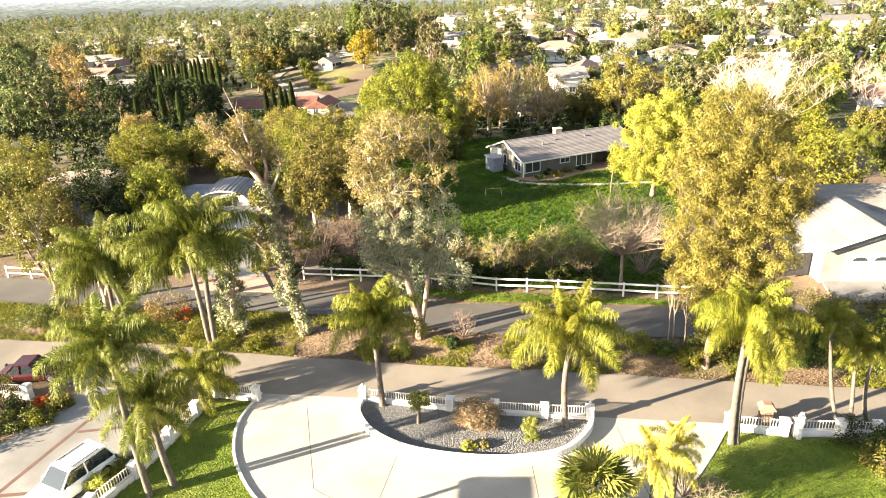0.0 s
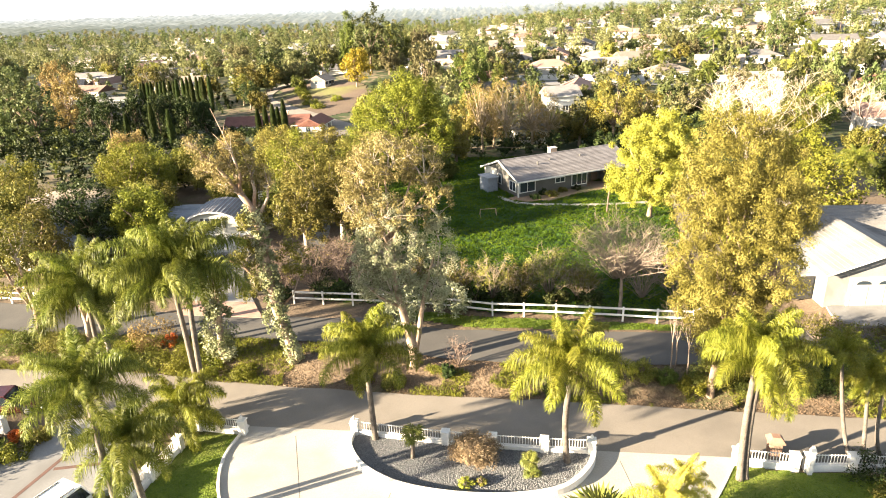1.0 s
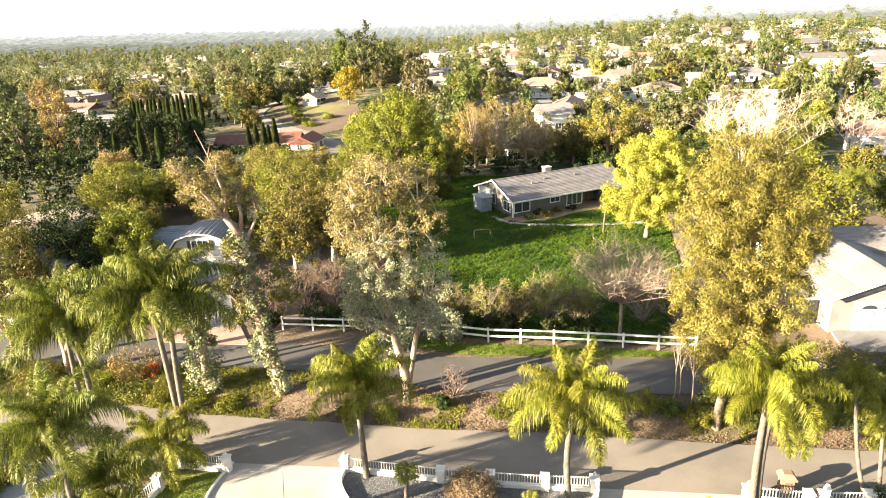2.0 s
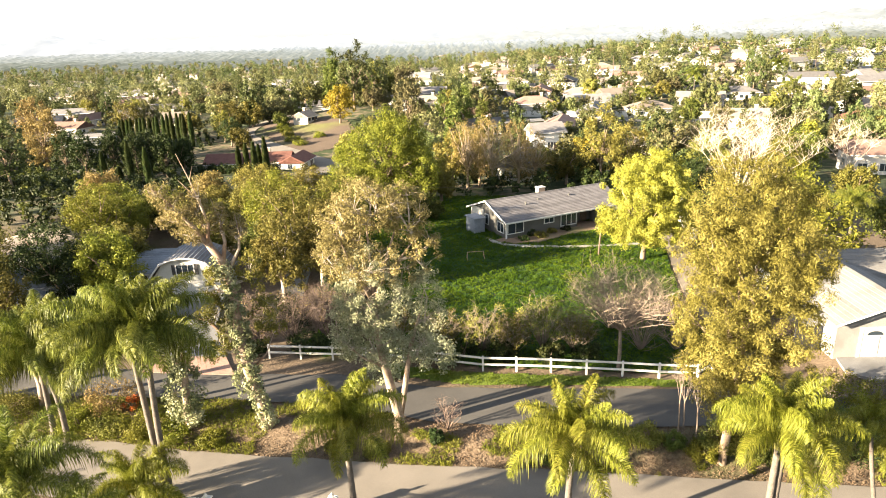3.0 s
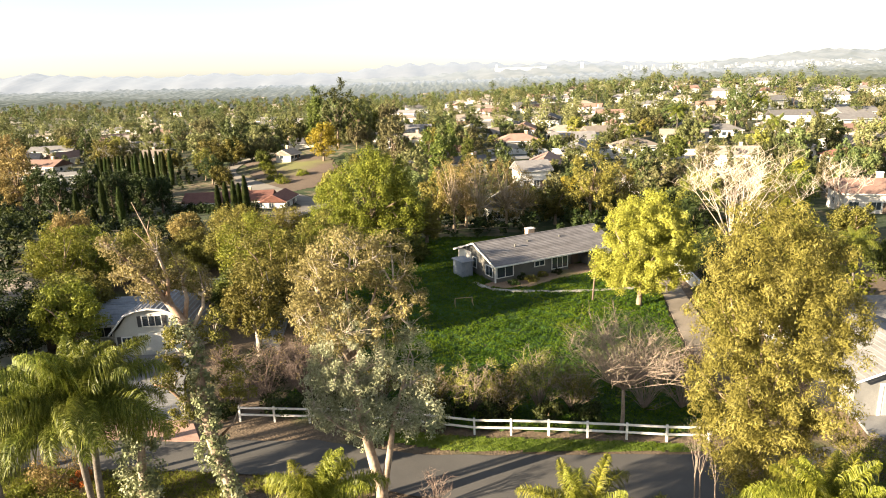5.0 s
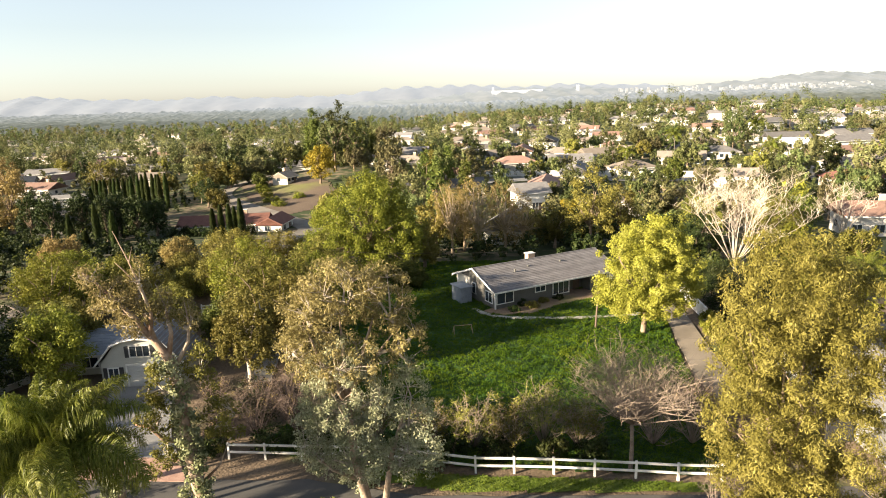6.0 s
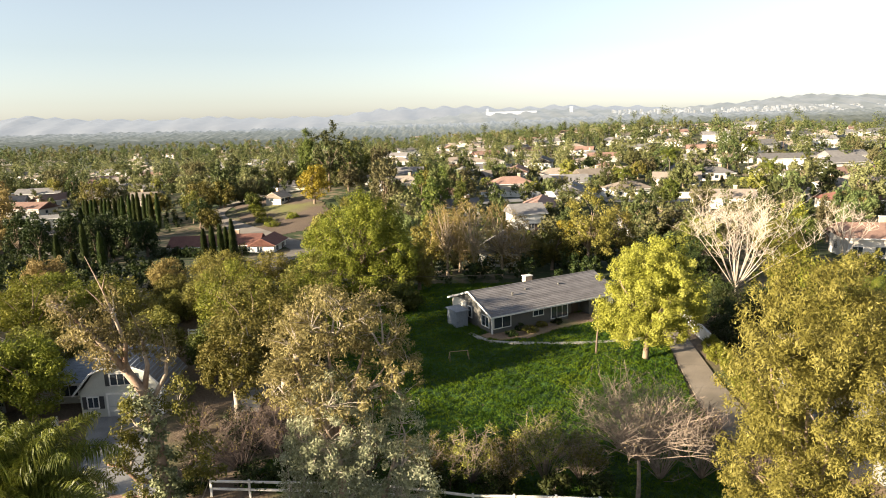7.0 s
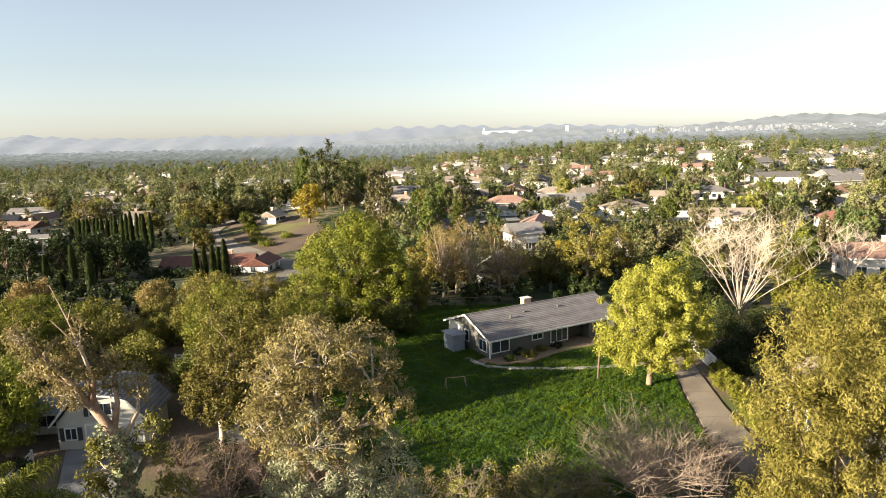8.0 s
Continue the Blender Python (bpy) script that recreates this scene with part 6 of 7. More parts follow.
tree("tree", "rounded lime-green deciduous tree on the lawn", 19.25, 69.1,
     [(0.3, 0, 6.6, 4.9, 4.4, 3.7), (0.6, 0, 9.2, 3.6, 3.2, 2.6), (-2.0, 0, 4.6, 2.8, 2.8, 2.3), (2.6, 0, 4.8, 3.0, 2.8, 2.3), (0.2, -0.6, 3.2, 3.4, 3.0, 1.5)],
     520, 200, (0.15, 0.10), "lime", 0.26, "bark", 0.62, 0.15, fork=0.3, n_limbs=22)
tree("tree", "olive tree leaning over the drive wall", 26.6, 53.5, [(0, 0, 5.6, 2.0, 2.0, 2.6), (0.6, 0, 3.2, 1.8, 1.8, 1.8)], 90, 60, (0.26, 0.09), "gold", 0.22, hang=0.6)
tree("tree", "dense dark green tree behind the golden tree", 33.0, 62.0, [(0, 0, 5.0, 2.8, 2.8, 2.6), (2, 0, 3.6, 2.2, 2.2, 2.0)], 90, 50, (0.35, 0.16), "yellowgreen", 0.22)
tree("tree", "yellow-green tree beside the gazebo", 37.2, 73.0, [(0, 0, 5.2, 2.6, 2.6, 2.6), (-1.2, 0, 3.4, 2.0, 2.0, 1.8)], 80, 50, (0.36, 0.16), "yellowgreen", 0.2)
tree("tree", "bushy tree beyond the pale roof", 46.0, 71.0, [(0, 0, 3.4, 2.8, 2.6, 2.2)], 70, 50, (0.36, 0.16), "green", 0.2)

# bare trees and shrubs behind the fence
twig_bush("bare_tree", "bare spreading tree beside the fence", 11.2, 45.6, 7.8, 4.2, 120, "twig", ("straw", 60, 0.1, 0.05), "bare trees", 3.2, 0.032, "tree", per=6)
SHRUBS = ((-13.6, 51.2, 4.6, 2.2, "twig_red", 0), (-10.6, 51.4, 4.8, 2.5, "twig_red", 0), (-7.6, 50.8, 4.4, 2.2, "twig_red", 0), (-5.0, 50.0, 3.8, 2.0, "twig", 1), (-1.6, 49.4, 3.6, 1.9, "twig", 1), (1.6, 49.0, 4.1, 2.0, "twig", 1), (4.0, 48.4, 3.4, 1.8, "twig", 1), (6.3, 48.8, 4.7, 2.2, "twig", 1), (8.6, 48.6, 3.6, 1.8, "twig", 1), (13.6, 48.6, 3.9, 2.3, "twig", 0), (16.2, 48.6, 4.0, 2.2, "twig", 0), (17.4, 51.6, 3.0, 1.9, "twig_red", 0), (12.2, 52.5, 3.4, 2.6, "twig", 0), (15.0, 54.5, 2.8, 2.4, "twig", 0))
for x, y, hh, r, m, lv in SHRUBS:
    twig_bush("shrub", "tangled bare grey-brown shrub behind the fence" if not lv else "half-bare olive shrub behind the fence", x, y, hh, r, 46, m, ("olive", 120, 0.13, 0.06) if lv else ("rust", 24, 0.1, 0.06), "shrubs along the fence", per=26 if lv else 8)
for x, y, r, hh in ((-3.2, 48.9, 1.4, 1.9), (0.2, 48.3, 1.1, 1.6), (3.0, 47.4, 1.1, 1.7), (6.6, 47.0, 1.0, 1.6), (9.2, 47.4, 1.1, 1.6), (-9.2, 49.9, 1.5, 1.5), (-12.2, 49.8, 1.4, 1.4), (-16.2, 49.2, 1.0, 1.3)):
    bush("shrub", "dark green shrub behind the white fence", x, y, r, hh, "dark", 26, 60, (0.2, 0.1), "green shrubs along the fence")
bush("shrub", "round blue-green shrub under the eucalyptus", -5.3, 44.9, 1.5, 3.2, "euc_blue", 40, 60, (0.2, 0.1))
bush("shrub", "round blue-green shrub under the eucalyptus", -1.6, 46.4, 1.3, 2.6, "euc_blue", 34, 60, (0.2, 0.1))

for x, y, hh, r in ((-14.6, 55.6, 3.0, 2.0), (-11.4, 54.6, 3.2, 2.2), (-17.2, 53.6, 2.6, 1.8), (-9.2, 56.6, 2.8, 2.0), (-12.8, 58.0, 2.6, 1.9), (-18.6, 57.2, 2.4, 1.6), (-16.4, 51.2, 2.6, 1.8)):
    twig_bush("shrub", "bare reddish-brown thicket beside the garage drive", x, y, hh, r, 44, "twig_red", ("rust", 30, 0.1, 0.05), "thicket by the garage drive", per=8)
for x, y, hh, r in ((18.6, 53.4, 2.8, 1.8), (20.4, 50.2, 3.0, 1.9), (22.2, 48.4, 3.0, 1.9), (19.6, 47.4, 3.2, 1.9), (22.6, 51.6, 2.4, 1.3), (24.2, 50.0, 2.8, 1.7)):
    twig_bush("shrub", "tangled bare grey-brown shrub at the foot of the drive", x, y, hh, r, 44, "twig_red", ("rust", 24, 0.1, 0.06), "shrubs along the fence", per=8)
for x, y, r, hh in ((29.0, 74.0, 1.8, 2.6), (30.6, 78.0, 2.0, 3.0), (32.0, 82.5, 2.2, 3.2), (33.6, 86.5, 2.2, 3.0), (33.0, 77.0, 2.0, 2.8), (35.4, 81.0, 2.2, 3.2), (31.4, 90.0, 2.0, 3.0), (36.4, 76.0, 2.2, 3.0), (38.2, 84.0, 2.2, 3.0), (28.8, 70.6, 1.6, 2.2)):
    bush("shrub", "dense dark green shrub behind the white garden wall", x, y, r, hh, "dark", 36, 90, (0.2, 0.1), "shrubs behind the garden wall")

# plants on the bank between street and lane
BANK = ((10.9, 36.9, 0.9, 1.1, "olive"), (12.2, 36.5, 0.7, 0.8, "green"), (14.8, 36.3, 1.2, 1.5, "green"), (16.2, 36.6, 1.1, 1.6, "dark"), (17.8, 36.9, 1.3, 2.0, "green"), (19.4, 36.6, 1.4, 1.6, "dark"), (20.6, 37.2, 1.6, 2.4, "green"), (22.4, 36.6, 1.5, 1.8, "green"), (24.4, 36.6, 1.6, 1.9, "olive"), (26.5, 36.4, 1.7, 2.2, "green"), (23.2, 38.4, 1.5, 2.6, "yellowgreen"), (5.2, 36.0, 0.7, 0.8, "green"), (-7.4, 37.7, 0.9, 0.8, "yellowgreen"), (-5.2, 37.2, 0.8, 0.7, "olive"), (-1.6, 37.4, 0.4, 0.9, "dark"), (-15.6, 38.6, 0.9, 0.5, "yellowgreen"), (-18.6, 39.1, 1.1, 0.9, "yellowgreen"), (-20.6, 39.6, 1.4, 1.2, "yellowgreen"), (-23.0, 39.9, 1.3, 1.0, "olive"), (-25.2, 40.1, 1.2, 0.9, "yellowgreen"), (-30.4, 41.4, 1.5, 1.1, "olive"), (-33.6, 41.6, 1.5, 1.0, "green"))
for x, y, r, hh, m in BANK[:15]:
    bush("shrub", "leafy shrub on the roadside bank", x, y, r, hh, m, 34, 120, (0.115, 0.055), "bank shrubs")
for x, y, r, hh, m in BANK[15:]:
    bush("shrub", "low green shrub on the roadside bank", x, y, r, hh, m, 34, 120, (0.115, 0.055), "bank shrubs")
bush("shrub", "rust-red shrub on the bank", -22.2, 41.6, 0.55, 1.0, "redleaf", 16, 50, (0.12, 0.06))
bush("shrub", "tawny feathery shrub on the bank", -23.6, 42.0, 1.6, 1.7, "rust", 34, 60, (0.18, 0.06))
twig_bush("shrub", "small bare sapling beside the lane", -0.9, 38.6, 2.4, 0.9, 18, "twig_red")
for x, y, hh, r in ((12.6, 37.0, 6.0, 0.7), (13.6, 36.8, 4.8, 0.6), (13.0, 37.3, 5.4, 0.6)):
    twig_bush("sapling", "slim pale bare sapling on the bank", x, y, hh, r, 7, "twig", None, "saplings", hh * 0.45, 0.011, "tree")
for x, y, r, hh, m in ((-27.6, 29.6, 1.0, 0.9, "green"), (-25.9, 31.4, 0.7, 0.7, "olive"), (-27.2, 31.6, 0.5, 0.6, "redleaf"), (-28.6, 30.9, 0.9, 0.9, "dark"), (-26.2, 29.9, 0.8, 0.7, "yellowgreen"), (-29.6, 29.4, 1.1, 1.6, "dark"), (-30.2, 32.0, 1.0, 2.4, "olive"), (-29.4, 27.4, 1.2, 1.2, "euc_blue"), (-18.6, 25.6, 0.8, 1.0, "yellowgreen"), (-18.2, 27.2, 0.6, 0.8, "lime"), (-18.7, 29.4, 0.7, 0.9, "olive"), (-19.4, 31.6, 0.9, 1.1, "yellowgreen"), (-19.2, 24.2, 0.7, 1.2, "lime"), (20.6, 28.0, 1.3, 1.6, "dark"), (22.0, 27.2, 1.4, 1.8, "dark"), (20.6, 26.4, 1.0, 1.0, "olive"), (23.6, 28.2, 1.4, 2.0, "green"), (22.8, 25.4, 1.4, 1.4, "dark")):
    bush("shrub", "garden shrub in the planting bed", x, y, r, hh, m, 30, 62, (0.13, 0.07), "garden shrubs")

for x, y, hh, r, m in ((25.4, 39.6, 2.6, 1.5, "twig"), (27.8, 39.2, 2.9, 1.7, "twig_red"), (30.4, 39.0, 3.0, 1.6, "twig"), (33.2, 39.4, 2.8, 1.6, "twig_red"), (24.0, 41.4, 2.2, 1.2, "twig")):
    twig_bush("shrub", "tangled dry shrub below the concrete apron", x, y, hh, r, 40, m, ("olive", 90, 0.14, 0.07), "shrubs below the apron", per=16)
for x, y, r, hh, m in ((26.6, 37.8, 1.4, 2.4, "green"), (29.2, 37.4, 1.6, 2.6, "yellowgreen"), (32.0, 37.6, 1.5, 2.2, "green"), (34.6, 38.2, 1.6, 2.6, "olive")):
    bush("shrub", "leafy green shrub below the concrete apron", x, y, r, hh, m, 34, 62, (0.17, 0.09), "shrubs below the apron")

for x, y, r, hh, m in ((15.4, 36.1, 1.2, 1.5, "olive"), (17.0, 35.7, 1.0, 1.2, "green"), (18.6, 35.9, 1.3, 2.0, "olive"), (20.2, 35.6, 1.1, 1.6, "green"), (21.8, 35.4, 1.3, 2.1, "dark"), (23.4, 35.2, 1.2, 1.7, "olive"), (25.0, 35.2, 1.4, 2.3, "green"), (27.0, 34.9, 1.4, 2.0, "olive"), (13.6, 35.8, 0.8, 0.9, "yellowgreen"), (29.2, 34.6, 1.5, 2.2, "green")):
    bush("shrub", "dense leafy shrub on the roadside bank", x, y, r, hh, m, 34, 110, (0.115, 0.055), "bank shrubs")

# litter and tufts on the bank
bx = RNG.uniform(-40, 28, 26000)
u = RNG.random(26000)
by = line_at(ROAD_FAR, bx) * (1 - u) + line_at(LANE_NEAR, bx) * u
c = np.stack([bx, by, land(bx, by) + 0.06], -1)
tagged(part("leaf_litter", quads("leaf_litter", leaf_cloud(c, 0.06, 2, 0.09, 0.035, flat=0.6)), "litter"), "dry leaf litter and bark on the bank", "leaf litter", kind="stuff")
k = (ripples(bx, by, 2.5) > 0.25) | ((bx < -13) & (ripples(bx, by, 1.7) > -0.5))
c = np.stack([bx, by, land(bx, by) + 0.09], -1)[k]
tagged(part("bank_grass", quads("bank_grass", leaf_cloud(c, 0.14, 6, 0.20, 0.024, hang=-0.8, facing=0)), "yellowgreen"), "patches of yellow-green weeds on the bank", "grass", kind="stuff")

# ---- middle distance: trees behind the garage and the grey house ----
MID = (
    (-32.6, 60.0, 7.6, 2.8, "yellowgreen", 0), (-27.6, 72.0, 6.0, 2.6, "olive", 0), (-44.6, 60.0, 8.8, 3.2, "olive", 0), (-38.6, 52.6, 7.6, 2.8, "olive", 0), (-46.5, 54.5, 9.4, 3.2, "olive", 0), (-38.0, 60.0, 8.6, 3.0, "dark", 0), (-35.4, 63.6, 7.0, 2.6, "olive", 0), (-52.0, 66.0, 10.0, 3.4, "gold", 0),
    (-41.7, 75.0, 9.4, 3.2, "yellowgreen", 0), (-33.0, 79.5, 6.0, 2.6, "gold", 0), (-37.8, 84.5, 6.4, 2.8, "olive", 0), (-41.0, 79.0, 7.0, 3.0, "yellowgreen", 0), (-28.4, 91.5, 6.0, 2.8, "gold", 0), (-31.0, 86.0, 4.4, 2.2, "olive", 0), (-13.0, 69.5, 3.6, 1.8, "dark", 0))
# The last three, mostly hidden behind the gum, are added to shade the lawn.
MID_FAR = ((-49.5, 61.0, 8.0, 3.0, "green", 0), (-35.0, 67.5, 6.5, 2.4, "olive", 0), (-57, 75, 8, 3.4, "yellowgreen", 0), (-46, 82, 7, 3.2, "olive", 0), (-21.0, 68.0, 5.6, 2.0, "green", 0),
    (-41.5, 86.0, 5.6, 3.4, "yellowgreen", 0), (-48.5, 92.0, 5.4, 3.0, "yellowgreen", 0), (-54.6, 100.0, 6.2, 2.6, "rust", 0), (-33.0, 90.5, 5.0, 2.6, "olive", 0), (-36.5, 97.0, 5.6, 2.2, "rust", 0), (-29.6, 97.0, 6.6, 3.6, "gold", 0), (-24.8, 88.0, 7.2, 3.6, "yellowgreen", 0),
    (-19.6, 72.0, 10.6, 3.4, "yellowgreen", 0), (-16.9, 66.4, 10.2, 3.4, "olive", 0), (-24.4, 81.0, 8.6, 3.2, "olive", 0), (-21.5, 94.0, 7.0, 3.2, "gold", 0), (-2.6, 97.0, 6.6, 2.2, "gold", 0), (-4.6, 87.5, 3.6, 2.2, "green", 0), (-16.4, 59.8, 8.8, 2.4, "olive", 1), (-13.6, 64.0, 8.8, 2.8, "olive", 1), (-14.6, 69.5, 9.4, 2.9, "olive", 0), (-13.4, 75.5, 9.2, 2.8, "yellowgreen", 0), (-14.4, 81.5, 8.6, 2.8, "olive", 0))
for x, y, hh, r, m, ivy in MID + MID_FAR:
    lab = {"yellowgreen": "broad yellow-green tree", "olive": "olive-green broadleaf tree", "gold": "golden-olive tree", "rust": "russet tree thinning its leaves", "dark": "dark green dense tree", "green": "fresh green tree"}[m] + (" beside the concrete drive" if y < 70 else " beyond the garage")
    tree("tree", lab, x, y, [(0, 0, hh * 0.62, r, r, hh * 0.34), (r * 0.45, -r * 0.2, hh * 0.42, r * 0.7, r * 0.7, hh * 0.26), (-r * 0.5, r * 0.2, hh * 0.48, r * 0.65, r * 0.65, hh * 0.26)], 140, 85, (0.24, 0.105), m, 0.2 + r * 0.03, "palebark" if ivy else "bark", 0.30 + r * 0.13, 0.2, "middle-distance trees")
tree("tree", "great rounded yellow-green tree behind the lawn", -10.0, 94.0,
     [(0, 0, 8.0, 6.2, 5.0, 4.6), (2.2, 0, 10.2, 3.6, 3.4, 2.9), (-5.2, 0, 6.0, 3.4, 3.4, 3.8), (4.2, 0, 6.0, 3.6, 3.4, 3.6), (-3.6, -1.2, 3.0, 4.2, 3.2, 2.6), (3.0, -1.2, 3.0, 4.4, 3.2, 2.6), (0.4, 0, 11.6, 2.0, 2.0, 2.6)], 600, 115, (0.26, 0.11), "yellowgreen", 0.5, clump=0.85, hang=0.3, n_limbs=24)
for x, y, hh, r in ((1.4, 104.0, 11.8, 2.5), (5.2, 102.5, 12.6, 2.7), (9.4, 104.5, 11.6, 2.5), (3.4, 108.5, 11.0, 2.4), (12.4, 107.5, 9.6, 2.2)):
    tree("bare_tree", "tan half-bare tree behind the grey house", x, y, [(0, 0, hh * 0.58, r, r, hh * 0.36), (r * 0.5, -0.4, hh * 0.36, r * 0.8, r * 0.8, hh * 0.24), (-r * 0.4, 0.3, hh * 0.74, r * 0.7, r * 0.7, hh * 0.24)],
         150, 34, (0.22, 0.07), "rust", 0.22, "dry_twig", 0.6, 0.1, "brown trees", n_limbs=44)
for x, y, hh, r, m in ((22.4, 105.5, 13.0, 3.6, "gold"), (27.6, 110.0, 9.8, 3.2, "gold"), (14.4, 116.0, 5.6, 2.6, "green"), (20.6, 113.0, 6.2, 3.6, "dark"), (22.2, 120.5, 7.0, 1.8, "amber"), (31.6, 92.0, 5.4, 2.6, "dark"), (35.5, 97.0, 6.6, 2.8, "dark"), (-1.0, 108.0, 9.6, 2.6, "gold"), (48.0, 100.0, 8.0, 3.0, "olive"), (55.0, 108.0, 8.2, 3.2, "green"), (43.5, 88.0, 6.5, 2.6, "yellowgreen"), (52.0, 88.0, 6.0, 2.6, "olive"), (17.5, 108.0, 7.0, 2.6, "olive"), (40.0, 108.0, 7.6, 3.2, "olive"), (29.5, 101, 5.0, 2.4, "dark")):
    tree("tree", "broadleaf tree beyond the grey house", x, y, [(0, 0, hh * 0.62, r, r, hh * 0.36), (r * 0.5, 0, hh * 0.4, r * 0.7, r * 0.7, hh * 0.28), (-r * 0.5, 0, hh * 0.45, r * 0.65, r * 0.65, hh * 0.28)], 110, 75, (0.28, 0.14), m, 0.25, clump=0.32 + r * 0.12, group="trees behind the house")


def bare_white(x, y, hh, r, n, label, seed):
    rng = np.random.default_rng(seed)
    t = thing("bare_tree", label, "tree", pose(x, y, land1(x, y) - 0.1), "bare white trees")
    w = Shape()
    for i in range(n):
        a, uu = rng.random() * math.tau, 0.3 + 0.7 * rng.random()
        e = Vector((math.cos(a) * r * uu, math.sin(a) * r * uu, hh * (1.02 - 0.3 * uu) * (0.8 + 0.25 * rng.random())))
        s = Vector((0, 0, hh * 0.06))
        m1 = s.lerp(e, 0.35) + Vector((rng.normal() * 0.4, rng.normal() * 0.4, 0.5))
        m2 = s.lerp(e, 0.7) + Vector((rng.normal() * 0.5, rng.normal() * 0.5, 0.2))
        part("limb", Shape().tube([Vector((0, 0, -0.2)), s, m1, m2, e], [0.12, 0.085, 0.05, 0.026, 0.007], 6), "palebark", t)
        for _ in range(12):
            b = (m1 if rng.random() < 0.4 else m2).lerp(e, rng.random())
            d = Vector((rng.normal(), rng.normal(), 0.5 + rng.random())) * hh * 0.10
            w.tube([b, b + d * 0.6 + Vector((rng.normal(), rng.normal(), 0)) * 0.15, b + d], [0.025, 0.017, 0.007], 3)
            for _ in range(4):
                q = b + d * rng.random()
                w.tube([q, q + Vector((rng.normal(), rng.normal(), 0.6 + rng.random())) * hh * 0.045], [0.016, 0.008], 3)
    part("branchwork", w, "palebark", t)
    return t


bare_white(37.4, 90.0, 13.6, 9.2, 20, "large bare sycamore with white limbs", 4)
bare_white(60.0, 104.0, 10.0, 4.5, 7, "bare pale sycamore beyond the golden tree", 5)
bare_white(50.0, 118.0, 9.0, 4.0, 6, "bare pale tree among the far houses", 6)


# ---- the valley beyond ----
# cypresses
for x, y, hh in ((-88.9, 155.8, 7.8), (-64.7, 129.3, 9.0), (-55.8, 118.0, 7.8), (-82.2, 161.5, 6.8), (-67.7, 130.5, 4.0), (-95, 193, 7.2), (-101, 172, 8.5), (-76, 140, 7.0), (-72, 150, 7.5)):
    cypress(x, y, hh, 0.95)
for x, y, hh in ((-46.5, 139.5, 7.2), (-44.6, 138.8, 7.8), (-42.7, 138.1, 8.0), (-41.2, 141.5, 7.6), (-40.0, 137.0, 9.0), (-43.0, 142.5, 7.4)):
    cypress(x, y, hh, 0.9, "Italian cypress before the red-roofed house", "cypresses by the red roof")
for i in range(17):
    u = i / 16
    cypress(-110 + 31 * u + RNG.normal() * 0.3, 214 - 17.5 * u + RNG.normal() * 0.3, 7.4 + 2.8 * u + RNG.normal() * 0.3, 1.0, "Italian cypress in a long clipped row", "cypress row")
for i in range(12):
    u = i / 11
    cypress(-99 + 22 * u + RNG.normal() * 0.4, 186 - 26 * u + RNG.normal(), 7.0 + RNG.normal() * 0.8, 0.95, "Italian cypress in the shaded hollow", "cypresses in the hollow")

# Added trees, placed up-sun to throw shade on the hacienda and hollow.
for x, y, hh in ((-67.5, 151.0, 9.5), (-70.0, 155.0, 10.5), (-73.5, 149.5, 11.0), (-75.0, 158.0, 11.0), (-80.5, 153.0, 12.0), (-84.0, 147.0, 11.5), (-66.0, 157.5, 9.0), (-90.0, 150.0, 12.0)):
    tree("tree", "tall dense dark tree added to shade the hacienda and hollow", x, y, [(0, 0, hh * 0.5, 2.9, 2.9, hh * 0.42), (0.5, 0, hh * 0.72, 2.0, 2.0, hh * 0.27)], 110, 42, (0.4, 0.2), "dark", 0.3, clump=0.8, group="trees above the hollow")
# red-roofed hacienda
simple_house("white hacienda with a long terracotta tile roof", -51.5, 162.5, 4, 20, 8.0, 2.6, 1.7, "stucco", "terracotta", z=-6.2, wins=4)
simple_house("white gabled wing with a terracotta roof", -39.6, 162.0, 84, 8.4, 5.6, 2.6, 1.4, "white", "terracotta", z=-6.2, wins=2, chimney=False)
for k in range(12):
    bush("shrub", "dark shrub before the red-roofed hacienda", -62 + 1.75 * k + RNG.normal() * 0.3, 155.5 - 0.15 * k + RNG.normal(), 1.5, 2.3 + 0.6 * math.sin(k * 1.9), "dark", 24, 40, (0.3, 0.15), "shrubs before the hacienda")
# dry slope and the road that climbs it
slope_poly = [(-66, 224), (-58, 228), (-36, 214), (-30, 200), (-32, 184), (-40, 178), (-47, 184), (-57, 200)]
test = inside(slope_poly)
sl = sheet("dry_slope", np.arange(-68, -28, 1.0), np.arange(176, 230, 1.0), lambda x, y: land(x, y) + 0.12 + 0.08 * ripples(x, y, 2.0), "drygrass_ground", test)
tagged(sl, "dry brown grass slope below the hilltop house", "slope", kind="structure")


def lane(name, label, pts, w, mat="asphalt"):
    line = curve_through(pts, 6)
    s = Shape()
    vs = []
    for i, p in enumerate(line):
        a, b = Vector(line[max(i - 1, 0)]), Vector(line[min(i + 1, len(line) - 1)])
        d = (b - a).normalized()
        for q in (-1, -0.33, 0.33, 1):
            x, y = p[0] - d.y * q * w / 2, p[1] + d.x * q * w / 2
            vs.append((x, y, land1(x, y) + 0.18))
    s.add(vs, [(4 * i + k, 4 * i + k + 1, 4 * i + k + 5, 4 * i + k + 4) for i in range(len(line) - 1) for k in range(3)])
    return tagged(part(name, s, mat), label, "road", kind="structure")


